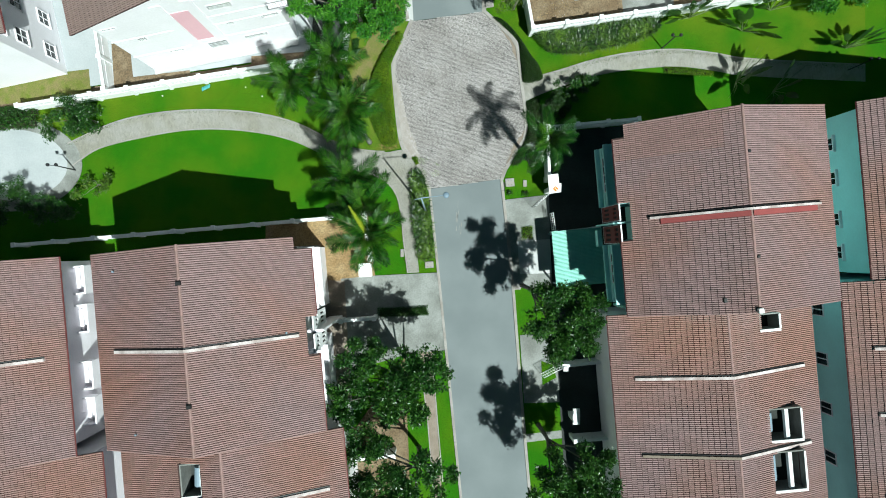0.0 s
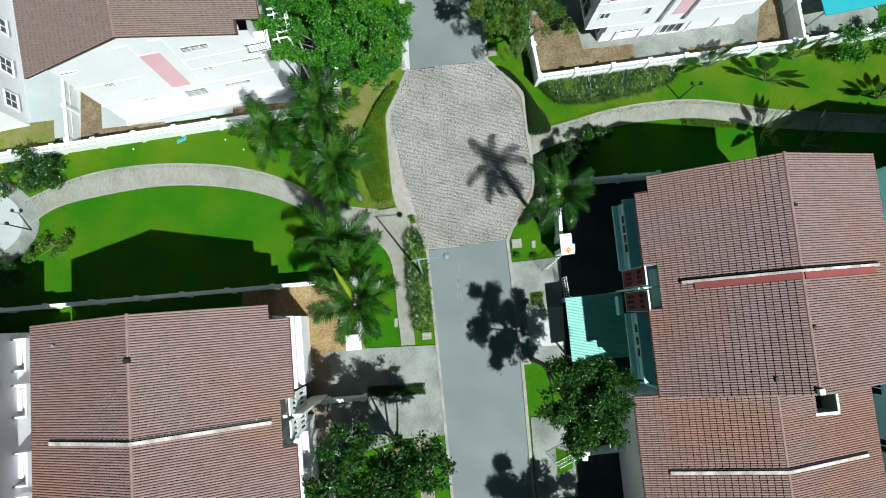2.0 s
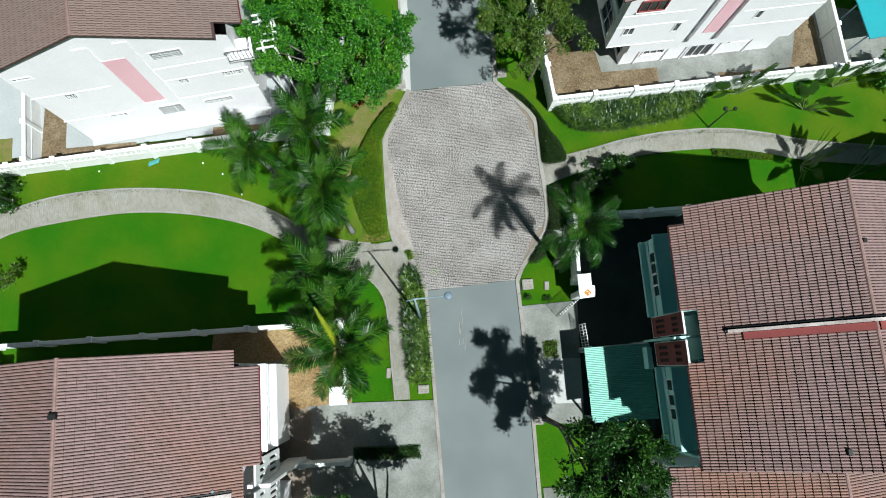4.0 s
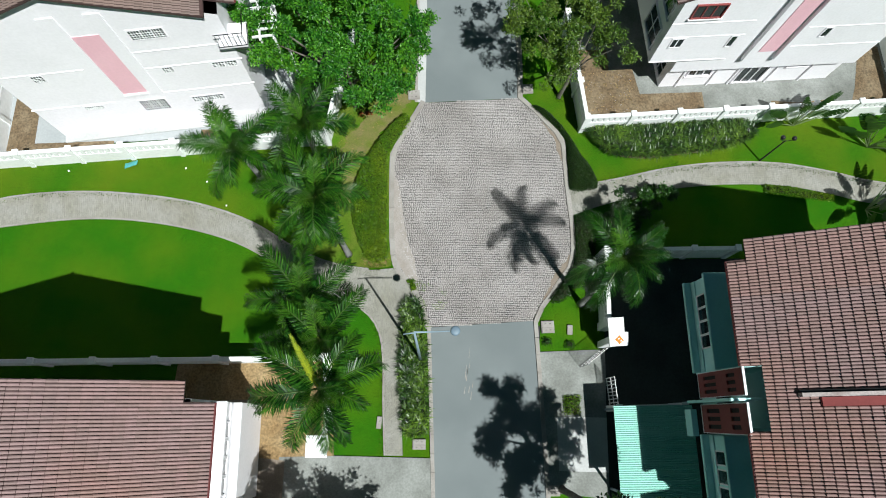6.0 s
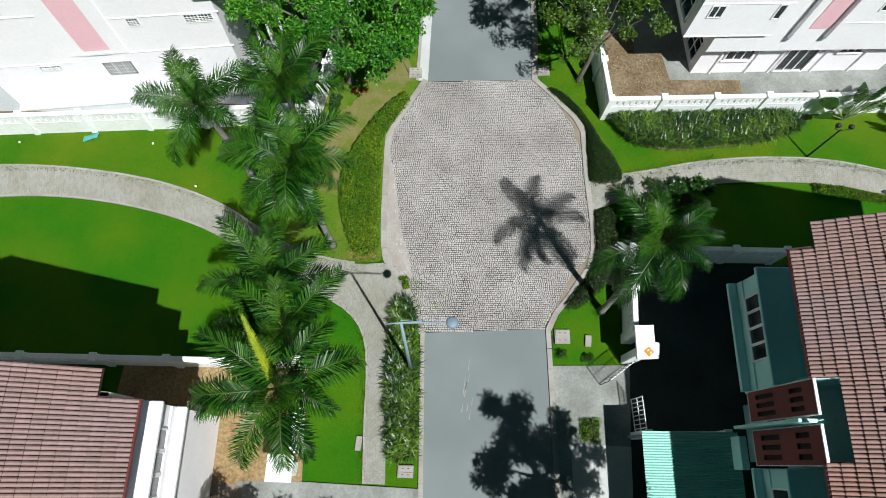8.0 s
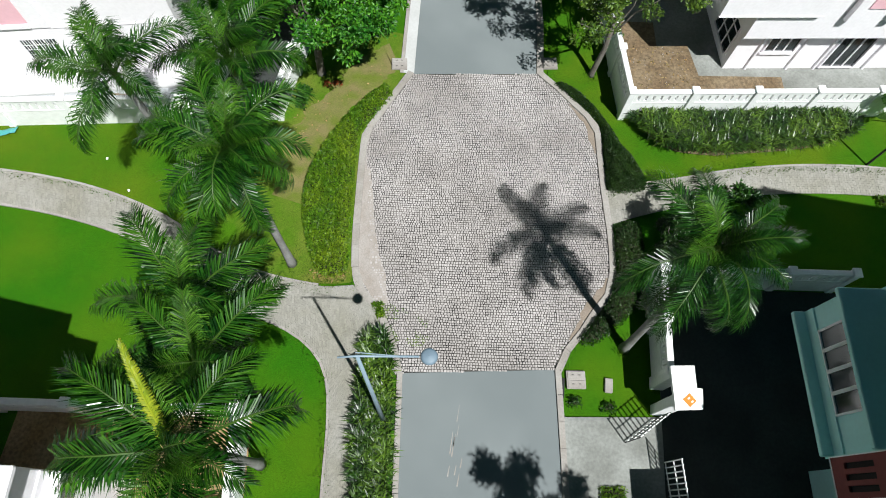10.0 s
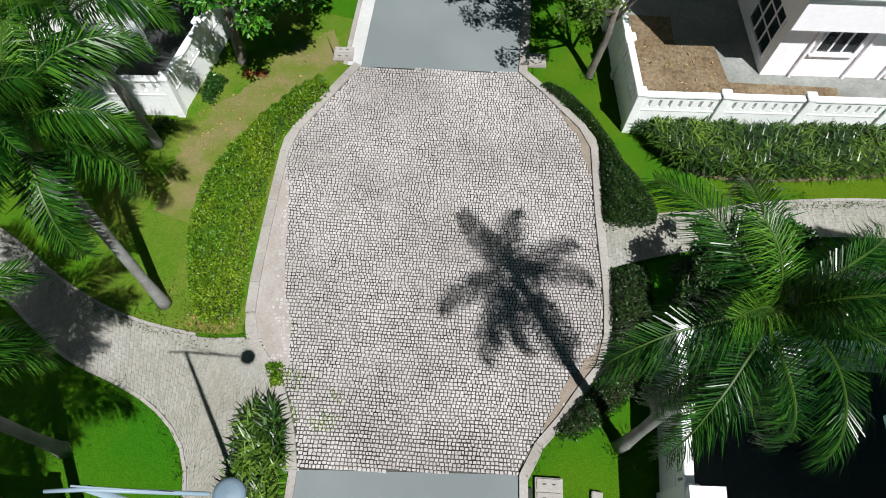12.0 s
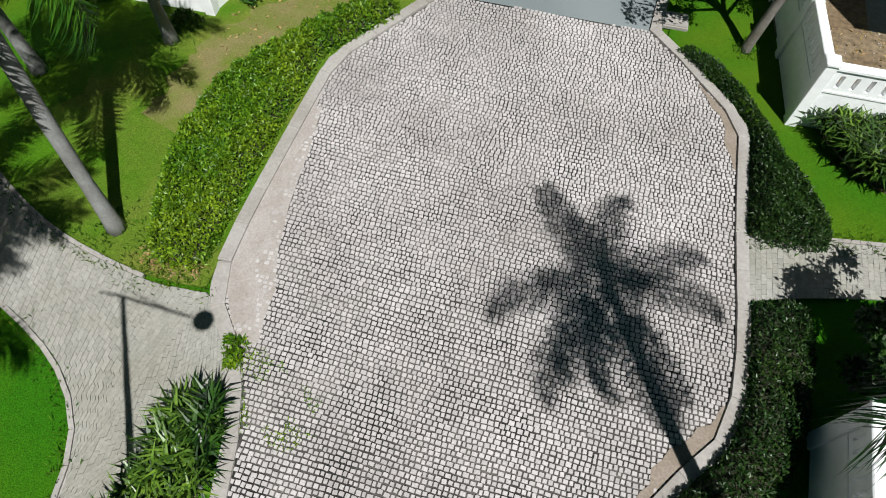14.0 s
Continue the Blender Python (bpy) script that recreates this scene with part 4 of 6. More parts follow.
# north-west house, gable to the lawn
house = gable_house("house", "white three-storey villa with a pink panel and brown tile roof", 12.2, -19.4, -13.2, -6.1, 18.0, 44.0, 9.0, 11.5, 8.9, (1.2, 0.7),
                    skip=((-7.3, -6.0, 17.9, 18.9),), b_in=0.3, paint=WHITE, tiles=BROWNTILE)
F = 18.3
part("pink_panel", Geo().box((-13.28, F - 0.03, 3.6), (-12.1, F + 0.02, 8.5), 0.01), PINK, house, "tall pale pink wall panel")
for a0, a1 in ((-14.0, -13.3), (-12.08, -11.4)):
    part("panel_frame", Geo().box((a0, F - 0.05, 3.35), (a1, F + 0.05, 9.9), 0.01), WHITE, house)
part("panel_sill", Geo().box((-13.3, F - 0.1, 3.4), (-12.08, F + 0.05, 3.58), 0.02), WHITE, house)
for a0, a1, z in ((-18.3, -14.05, 2.9), (-18.3, -14.05, 6.0), (-11.35, -6.7, 3.3), (-11.35, -6.7, 5.55), (-11.35, -6.7, 6.9)):
    part("string_course", Geo().box((a0, F - 0.035, z), (a1, F + 0.05, z + 0.05), 0.01), WHITE, house)
part("apron_step", Geo().box((-18.1, F - 0.5, 0.0), (-6.8, F + 0.05, 0.14), 0.02), APRON, house)
for a0, a1, z0, z1, c in ((-10.9, -9.4, 7.85, 8.5, 3), (-10.6, -10.15, 5.05, 5.5, 1), (-8.2, -7.05, 5.05, 5.5, 2), (-16.6, -16.1, 5.4, 5.9, 1), (-17.9, -17.0, 8.0, 8.2, 1), (-15.7, -14.8, 2.45, 2.75, 2), (-12.9, -11.6, 1.75, 2.75, 3), (-10.2, -8.6, 2.1, 2.6, 3)):
    window(house, "b-", F, (a0, z0), (a1, z1), 1, c, 0.03, sill=False, grille=True)
rail = part("balcony_rail", Geo().tube([(-7.25, 17.75, 8.3), (-5.95, 17.75, 8.3), (-5.95, 18.9, 8.3)], 0.025, 5), IRON, house, "black wrought iron balcony rail")
part("lower_rail", Geo().tube([(-7.25, 17.75, 7.4), (-5.95, 17.75, 7.4), (-5.95, 18.9, 7.4)], 0.025, 5), IRON, rail)
for a in np.linspace(-7.2, -6.0, 7):
    part("baluster", Geo().tube([(a, 17.75, 7.4), (a, 17.75, 8.3)], 0.014, 4), IRON, rail)
part("balcony_floor", Geo().box((-7.25, 17.75, 7.25), (-5.95, 19.0, 7.38), 0.02), WHITE, house)
for i in range(6):
    part("pergola_slat", Geo().box((-5.9, 18.6 + i * 0.4, 6.6), (-4.7, 18.68 + i * 0.4, 6.7)), WALLWHITE, house, "white pergola slat")
for a in (-5.6, -4.95):
    part("pergola_beam", Geo().box((a, 18.5, 6.5), (a + 0.08, 20.8, 6.6)), WALLWHITE, house)
for a, b in ((-5.6, 18.6), (-4.95, 18.6), (-5.6, 20.6), (-4.95, 20.6)):
    part("pergola_post", Geo().box((a, b, 0), (a + 0.1, b + 0.1, 6.5)), WALLWHITE, house)
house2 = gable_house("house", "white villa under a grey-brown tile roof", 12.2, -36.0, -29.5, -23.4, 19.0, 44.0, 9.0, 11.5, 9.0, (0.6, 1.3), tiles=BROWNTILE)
for b in (20.5, 23.0, 26.0, 29.0):
    for z in (1.2, 4.4, 6.8):
        window(house2, "a+", -24.7, (b - 0.5, z), (b + 0.5, z + 1.2), 2, 2)
structure("yard_north_west", Geo().prism([(-36.0, 11.6), (-27.0, 12.6), (-22.1, 13.35), (-16.2, 14.25), (-11.2, 15.1), (-8.0, 15.3), (-8.5, 19.0), (-23.0, 22.0), (-24.0, 40.0), (-36.0, 40.0)], -0.02, 0.03), PALEPAVE, "pale smooth concrete apron round the house", "yard")
structure("yard_soil_north_west", Geo().prism([(-24.6, 12.1), (-18.85, 13.05), (-18.85, 13.95), (-23.2, 13.4), (-23.4, 15.4), (-23.75, 16.6), (-24.9, 16.6)], -0.02, 0.046), SOIL, "ochre earth strip inside the wall", "soil")
structure("yard_soil_north", Geo().prism([(-14.1, 13.72), (-7.0, 14.87), (-7.0, 15.7), (-14.1, 15.05)], -0.02, 0.042), SOIL, "dark earth strip inside the wall", "soil")
# Dark patch over the pale yard, standing in for the tree's shade.
structure("yard_side_north_west", Geo().prism([(-9.6, 15.35), (-6.9, 15.0), (-6.2, 21.5), (-9.0, 21.5)], -0.02, 0.05), SHADE_DARK, "side yard paving, tree shade put in as dark colour", "yard")
structure("yard_stained_north_west", Geo().prism([(-36.0, 10.9), (-26.4, 12.1), (-26.6, 14.0), (-36.0, 12.8)], -0.02, 0.04), TRODDEN, "weedy earth strip behind the garden wall", "yard")
structure("yard_soil_wall_foot", Geo().prism([(-36.0, 10.1), (-7.0, 14.87), (-7.0, 15.5), (-36.0, 11.2)], -0.02, 0.022), SOIL, "earth along the garden wall's foot", "soil")


# north-east house
house = thing("house", (20.0, 24.0, 0.0), "white three-storey villa with a pink panel", "house", turn=8.4)
F = 18.1
part("ground_floor", Geo().box((14.87, F, 0.0), (25.1, 34.0, 2.5)), WHITE, house)
part("upper_wall", Geo().box((14.56, 17.6, 2.5), (25.1, 34.0, 9.4)), WHITE, house, "white rendered upper storeys")
part("corner_block", Geo().box((12.9, 17.46, 3.84), (17.0, 33.0, 9.4)), WHITE, house, "white projecting corner block")
deck = Geo()
roof_plane(deck, 12.3, 19.0, 17.1, 34.3, 9.2, 11.9)
roof = part("roof", deck, FELT, house, "reddish-brown clay tile roof")
deck = Geo()
roof_plane(deck, 25.7, 19.0, 17.1, 34.3, 9.2, 11.9)
part("roof_deck", deck, FELT, roof)
slope_tiles(roof, 12.3, 19.0, 17.1, 34.3, 9.2, 11.9)
slope_tiles(roof, 25.7, 19.0, 17.1, 34.3, 9.2, 11.9)
part("gable", Geo().add([(13.0, 17.5, 9.4), (25.0, 17.5, 9.4), (19.0, 17.5, 11.8), (13.0, 17.7, 9.4), (25.0, 17.7, 9.4), (19.0, 17.7, 11.8)], [(0, 1, 2), (5, 4, 3), (0, 2, 5, 3), (1, 4, 5, 2)]), WHITE, house)
part("pink_panel", Geo().box((18.72, 17.56, 4.15), (19.66, 17.62, 9.2), 0.01), PINK, house, "tall pale pink wall panel")
part("panel_frame", Geo().box((18.0, 17.36, 3.64), (18.3, 17.6, 9.4), 0.02), WHITE, house)
part("panel_frame", Geo().box((19.75, 17.36, 3.64), (20.05, 17.6, 9.4), 0.02), WHITE, house)
for a0, a1, z, d in ((12.88, 17.02, 5.98, 17.435), (12.88, 17.02, 7.1, 17.435), (12.88, 17.02, 3.84, 17.43), (20.05, 25.12, 6.1, 17.575), (20.05, 25.12, 4.45, 17.575)):
    part("string_course", Geo().box((a0, d, z), (a1, 17.7, z + 0.05)), WHITE, house)
for a in (15.84, 17.72, 18.98, 21.25, 23.3):
    part("pilaster", Geo().box((a, F - 0.09, 0.0), (a + 0.1, F + 0.01, 2.5), 0.015), WHITE, house)
window(house, "b-", F, (16.15, 1.2), (17.45, 2.2), 1, 3)
window(house, "b-", F, (19.25, 0.2), (20.75, 2.3), 1, 3, 0.1, sill=False)
window(house, "b-", F, (21.9, 1.7), (23.0, 2.2), 1, 3)
window(house, "b-", 17.46, (13.45, 5.2), (14.0, 5.88), 1, 2, 0.04, sill=False)
window(house, "b-", 17.46, (16.45, 5.05), (16.72, 5.9), 1, 1, 0.04, sill=False)
window(house, "b-", 17.6, (21.3, 5.3), (21.6, 6.0), 1, 1, 0.04, sill=False)
window(house, "b-", 17.46, (13.6, 7.6), (15.0, 8.5), 1, 3, frame_mat=BRICKRED)
window(house, "a-", 14.87, (18.5, 0.5), (20.4, 2.4), 3, 3, sill=False)
window(house, "a-", 12.9, (18.0, 4.4), (19.6, 6.0), 2, 2)
window(house, "a-", 12.9, (18.0, 6.9), (19.6, 8.5), 2, 2)
structure("yard_soil_north_east", Geo().prism([(7.52, 16.98), (14.9, 18.05), (14.7, 19.95), (11.0, 19.5), (10.55, 21.15), (9.15, 20.9), (9.0, 22.3), (6.4, 22.0)], -0.02, 0.06), SOIL, "bare brown earth bed with pebbles and dead leaves", "soil")
structure("yard_soil_east", Geo().prism([(18.8, 18.6), (22.3, 19.1), (22.1, 20.1), (20.4, 19.75), (18.8, 19.75)], -0.02, 0.056), SOIL, "bare brown earth along the wall", "soil")
structure("yard_soil_far", Geo().prism([(23.4, 19.3), (26.0, 19.65), (25.6, 24.0), (24.4, 24.0), (23.9, 21.0)], -0.02, 0.056), SOIL, "dark earth at the yard's end", "soil")
structure("yard_north_east", Geo().prism([(7.5, 16.95), (33.0, 20.65), (33.0, 24.0), (9.0, 27.0), (6.0, 24.0)], -0.02, 0.045), CONCRETE, "worn concrete terrace before the house", "yard")


# ---- boundary walls ----
def boundary_wall(name, p, q, label, h=1.65, bay=2.7, slots=7, cap=0.14, first=True, last=True):
    """A rendered wall with posts, a row of upright slots and a coping."""
    p, q = Vector(p), Vector(q)
    length = (q - p).length
    turn = math.degrees(math.atan2(q.y - p.y, q.x - p.x))
    wall = thing(name, (p.x, p.y, 0.0), label, "wall", "", "structure")
    wall.matrix_basis = Matrix.Translation((p.x, p.y, 0)) @ Matrix.Rotation(radians(turn), 4, "Z")
    ORIGIN[wall] = Vector((0, 0, 0))
    n = max(1, round(length / bay))
    w = length / n
    t = 0.07
    for i in range(n):
        x0, x1 = i * w + 0.13, (i + 1) * w - 0.13
        lo, hi = h - 0.52, h - 0.2
        pn = Geo().box((x0, -t, 0.0), (x1, t, lo)).box((x0, -t, hi), (x1, t, h - 0.06))
        pn.box((x0, -t - 0.02, lo - 0.16), (x1, t + 0.02, lo - 0.11))
        sw = (x1 - x0) / (2 * slots + 1)
        for k in range(slots + 1):
            pn.box((x0 + 2 * k * sw - (0.0 if k == 0 else sw * 0.2), -t, lo), (x0 + (2 * k + 1) * sw + (0.0 if k == slots else sw * 0.2), t, hi))
        part("wall_panel", pn, WALLWHITE, wall)
        part("coping", Geo().box((x0, -cap / 2 - 0.04, h - 0.06), (x1, cap / 2 + 0.04, h + 0.02), 0.02), WALLWHITE, wall)
    for i in range(n + 1):
        if (i == 0 and not first) or (i == n and not last):
            continue
        x = i * w
        post = part("post", Geo().box((x - 0.13, -0.15, 0.0), (x + 0.13, 0.15, h + 0.06), 0.015), WALLWHITE, wall)
        part("post_cap", Geo().box((x - 0.16, -0.18, h + 0.06), (x + 0.16, 0.18, h + 0.13), 0.03), WALLWHITE, post)
    return wall


def fr5(a, b):
    c, s = math.cos(radians(5)), math.sin(radians(5))
    return (a * c - b * s, a * s + b * c)


boundary_wall("wall_north_east", (7.5, 16.84), (33.34, 20.66), "white rendered garden wall with a row of slots", 1.75, 2.65)
boundary_wall("wall_north_east_side", (7.5, 16.84), (6.3, 23.5), "white garden wall with slots, partly shaded", 1.75, first=False)
boundary_wall("wall_yard_north_east", (26.35, 19.7), (25.7, 25.2), "plain beige wall at the yard's end", 1.75, 3.0, 0)
boundary_wall("wall_north_west", (-6.76, 14.81), (-31.0, 10.8), "white rendered garden wall with a row of slots")
boundary_wall("wall_north_west_side", (-6.76, 14.81), (-6.05, 22.0), "white garden wall dappled with tree shade", first=False)
boundary_wall("wall_yard_north_west", (-25.3, 16.9), (-24.6, 12.1), "white wall between two yards", 1.7, 2.1, 0)
boundary_wall("wall_west", fr5(-7.35, 3.12), fr5(-31.0, 3.12), "white garden wall in the shade of the house", 1.75, 2.9)
boundary_wall("wall_west_end", fr5(-5.0, 3.18), fr5(-7.35, 3.12), "white garden wall behind the palms", 1.75, 2.3, last=False)
boundary_wall("wall_west_front", fr5(-5.0, 3.18), (-4.75, -0.7), "white front wall behind the palms", 1.75, 2.5, first=False)
boundary_wall("wall_east_side", (8.6, 9.3), (15.5, 9.95), "white garden wall in deep shade", 1.75, 2.7)
boundary_wall("wall_east_front", (8.6, 9.3), (8.75, 5.6), "white front wall in shade with slots", 1.75, 2.4, first=False)
boundary_wall("wall_unit_west", (-4.45, -5.1), (-9.4, -5.5), "white wall between two driveways", 1.75, 2.6)
boundary_wall("wall_unit_east", (9.2, 1.35), (12.4, 1.7), "white wall between two yards", 1.9, 3.3)
boundary_wall("wall_unit_south", (9.85, -8.7), (13.3, -8.35), "white wall between two yards", 1.75, 3.2)
boundary_wall("wall_unit_far", (10.7, -14.35), (14.2, -14.1), "white wall between two yards", 1.75, 3.2)
boundary_wall("wall_unit_west_far", (-3.0, -15.4), (-6.9, -15.75), "white wall between two driveways", 1.75, 3.2)


# ---- plants ----
rng = np.random.default_rng(7)


def unit(v):
    return v / np.maximum(np.linalg.norm(v, axis=1, keepdims=True), 1e-9)


def leaves(points, ways, length, width, fold=0.15, jitter=0.3):
    """A Geo of diamond leaves, bent along the middle, one at each point, pointing the given ways."""
    n = len(points)
    d = unit(ways)
    side = unit(np.cross(d, rng.normal(size=(n, 3))))
    up = np.cross(side, d)
    ln = (length * (1 + jitter * rng.uniform(-1, 1, n)))[:, None]
    wd = (width * (1 + jitter * rng.uniform(-1, 1, n)))[:, None]
    a = points
    b = points + d * ln * 0.45 + side * wd * 0.5 + up * wd * fold
    c = points + d * ln
    e = points + d * ln * 0.45 - side * wd * 0.5 + up * wd * fold
    g = Geo()
    g.v = [tuple(p) for p in np.stack([a, b, c, e], 1).reshape(-1, 3)]
    g.f = [f for k in range(0, 4 * n, 4) for f in ((k, k + 1, k + 2), (k, k + 2, k + 3))]
    g.m = [0] * (2 * n)
    return g


def blob_points(lobes, n, shell=0.55):
    """Points in the outer part of a number of ellipsoids (x, y, z, rx, ry, rz)."""
    lobes = np.array(lobes, float)
    w = lobes[:, 3] * lobes[:, 4] * lobes[:, 5]
    pick = rng.choice(len(lobes), n, p=w / w.sum())
    d = unit(rng.normal(size=(n, 3)))
    r = (shell + (1 - shell) * rng.uniform(0, 1, n) ** 0.6)[:, None]
    r *= 1 + 0.18 * np.sin(5 * d[:, :1] + 3 * d[:, 1:2] + pick[:, None]) * np.cos(4 * d[:, 2:3])
    return lobes[pick, :3] + d * r * lobes[pick, 3:], d


def tree(base, height, lobes, count, size, leaf, label, bark=None, trunk_r=0.16, lean=(0, 0)):
    """A tapered trunk with limbs to every lobe of a crown made of leaf sprays."""
    ob = thing("tree", (base[0], base[1], 0.0), label, "tree")
    top = Vector((base[0] + lean[0], base[1] + lean[1], height * 0.45))
    foot = Vector((base[0], base[1], 0.0))
    mid = (foot + top) / 2 + Vector((0.08, -0.05, 0))
    part("trunk", Geo().tube([foot - Vector((0, 0, 0.1)), foot + (mid - foot) * 0.1, mid, top], [trunk_r * 1.5, trunk_r * 1.1, trunk_r * 0.9, trunk_r * 0.7], 9), bark or BARK, ob, smooth=True)
    for l in lobes:
        c = Vector(l[:3])
        j = Vector(rng.uniform(-0.2, 0.2, 3))
        s = mid + (top - mid) * rng.uniform(0.2, 1.0)
        part("limb", Geo().tube([s, (s + c) / 2 + j, c, c + Vector((0, 0, l[5] * 0.5))], [trunk_r * 0.5, trunk_r * 0.34, trunk_r * 0.18, 0.015], 6), bark or BARK, ob, smooth=True)
    # clumps of foliage on the lobes, then sprays of leaves round each twig end
    clumps = []
    for x, y, z, rx, ry, rz in lobes:
        m = max(6, int(5.2 * rx * ry))
        d = unit(rng.normal(size=(m, 3)) + np.array([0, 0, 0.35]))
        for q in d:
            r = rng.uniform(0.26, 0.5) * min(1.0, (rx + ry) * 0.4)
            f = rng.uniform(0.5, 1.12)
            clumps.append((x + q[0] * rx * f, y + q[1] * ry * f, z + q[2] * rz * f, r, r, r * 0.7))
    twigs, out = blob_points(clumps, count // 9, 0.35)
    pts = np.repeat(twigs, 9, 0) + rng.normal(size=(len(twigs) * 9, 3)) * size * 0.5
    way = np.repeat(out, 9, 0) * 0.8 + rng.normal(size=pts.shape) * 0.7 + np.array([0, 0, -0.1])
    cr = part("crown", leaves(pts, way, size, size * 0.5), leaf, ob)
    cr["kind"] = "stuff"
    return ob


def random_in(poly, n, inset=0.0):
    p = np.array(poly)
    lo, hi, out = p.min(0), p.max(0), []
    while len(out) < n:
        q = (rng.uniform(lo[0], hi[0]), rng.uniform(lo[1], hi[1]))
        if inside(q, poly):
            out.append(q)
    return np.array(out)


def edge_distance(q, poly):
    p = np.array(poly)
    a, b = p, np.roll(p, -1, 0)
    best = np.full(len(q), 9.0)
    for s, e in zip(a, b):
        d = e - s
        t = np.clip(((q - s) @ d) / (d @ d), 0, 1)[:, None]
        best = np.minimum(best, np.linalg.norm(q - s - t * d, axis=1))
    return best


def hedge(poly, h, n, size, leaf, label, width=0.45, name="hedge"):
    """A clipped shrub bed: leaves in a rounded skin over a dark sheet standing in for inner shade."""
    ob = thing(name, (*np.mean(poly, 0), 0.0), label, "hedge")
    q = random_in(poly, n)
    e = edge_distance(q, poly)
    top = h * np.clip(np.sqrt(np.clip(e / 0.28, 0, 1)), 0.05, 1) * (1 + 0.12 * np.sin(q[:, 0] * 4.1) * np.cos(q[:, 1] * 3.3) + 0.1 * np.sin(q[:, 0] * 11 + q[:, 1] * 9))
    z = top * np.where(rng.uniform(size=n) < 0.75, rng.uniform(0.8, 1.05, n), rng.uniform(0.1, 1.0, n))
    pts = np.column_stack([q, z])
    way = rng.normal(size=(n, 3)) * 0.75 + np.array([0, 0, 0.75])
    fol = part("foliage", leaves(pts, way, size, size * width), leaf, ob)
    fol["kind"] = "stuff"
    p = np.array(poly)
    xs, ys = np.arange(p[:, 0].min(), p[:, 0].max() + 0.12, 0.12), np.arange(p[:, 1].min(), p[:, 1].max() + 0.12, 0.12)
    grid = np.array([(x, y) for x in xs for y in ys])
    far = edge_distance(grid, poly) * np.array([1.0 if inside(q, poly) else 0.0 for q in grid])
    # Thin near-black dome: the shade among the twigs, put in as colour.
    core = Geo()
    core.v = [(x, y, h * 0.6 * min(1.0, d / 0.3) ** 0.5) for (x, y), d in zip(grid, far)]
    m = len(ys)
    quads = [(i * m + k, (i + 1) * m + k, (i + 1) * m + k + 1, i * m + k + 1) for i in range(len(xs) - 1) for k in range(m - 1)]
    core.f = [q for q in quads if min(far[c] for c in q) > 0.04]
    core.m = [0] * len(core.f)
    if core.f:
        part("core", core, HEDGE_CORE, ob, "dark sheet for the shaded twigs inside the hedge")
    return ob


def strap_bed(poly, h, clumps, per, leaf, label, length=0.5, w=0.045):
    """Tufts of long arching strap leaves."""
    ob = thing("strap_leaf_bed", (*np.mean(poly, 0), 0.0), label, "plants")
    q = random_in(poly, clumps)
    g = Geo()
    for x, y in q:
        z0 = h * rng.uniform(0.35, 0.75)
        for k in range(per):
            az = rng.uniform(0, 2 * math.pi)
            el = rng.uniform(0.5, 1.35)
            ln = length * rng.uniform(0.6, 1.2)
            dx, dy = math.cos(az), math.sin(az)
            p0 = np.array([x, y, z0])
            p1 = p0 + ln * 0.55 * np.array([dx * math.cos(el), dy * math.cos(el), math.sin(el)])
            p2 = p1 + ln * 0.5 * np.array([dx * math.cos(el - 0.8), dy * math.cos(el - 0.8), math.sin(el - 0.8)])
            s = np.array([-dy, dx, 0]) * w * 0.5
            g.add([p0 - s * 0.6, p0 + s * 0.6, p1 + s, p1 - s, p2], [(0, 1, 2, 3), (3, 2, 4)])
    fol = part("foliage", g, leaf, ob)
    fol["kind"] = "stuff"
    cen = np.mean(poly, 0)
    part("soil", Geo().prism([tuple(cen + (np.array(p) - cen) * 0.95) for p in poly], 0.0, 0.06), SOIL, ob, "dark bed soil")
    return ob


# palms: a frond is built along +x and copied round the crown
def frond_mesh(length, start, droop, mats, leaflets=58, ln=0.62, seed=0, half=0.026):
    r = np.random.default_rng(seed)
    g = Geo()
    n = 22
    pts, ang, p = [], start, Vector((0.05, 0, 0))
    for i in range(n + 1):
        pts.append(p.copy())
        p = p + Vector((math.cos(ang), 0.02 * math.sin(i), math.sin(ang))) * length / n
        ang -= droop / n * (0.5 + 1.1 * i / n)
    g.tube(pts, [0.03 * (1 - 0.85 * i / n) + 0.004 for i in range(n + 1)], 5, 1)
    for k in range(leaflets):
        t = 0.1 + 0.9 * (k + 0.55 * (1 - k % 3)) / leaflets
        t = min(max(t, 0.08), 0.995)
        i = min(int(t * n), n - 1)
        u = t * n - i
        c = pts[i].lerp(pts[i + 1], u)
        d = (pts[i + 1] - pts[i]).normalized()
        up = Vector((-d.z, 0, d.x))
        size = ln * (0.4 + 1.1 * math.sin(math.pi * min(1, 0.12 + t * 0.84)) ** 0.7) * 0.72
        for s in (-1, 1):
            sweep = 0.5 + 0.55 * t + r.uniform(-0.1, 0.1)
            lift = (-0.3, 0.08, 0.42)[(k + (s > 0)) % 3] + r.uniform(-0.14, 0.14)
            w = (Vector((0, s, 0)) * math.cos(sweep) + d * math.sin(sweep) + up * lift).normalized()
            l = size * r.uniform(0.85, 1.12)
            m = c + (w + Vector((0, 0, -0.12))).normalized() * l * 0.5
            e = m + (w + Vector((0, 0, -1.2 + r.uniform(-0.35, 0.35)))).normalized() * l * 0.55
            x = d * half
            g.add([c - x * 0.6, c + x * 0.6, m + x, m - x, e], [(0, 1, 2, 3), (3, 2, 4)], 0)
    return mesh_of("frond", g, mats)


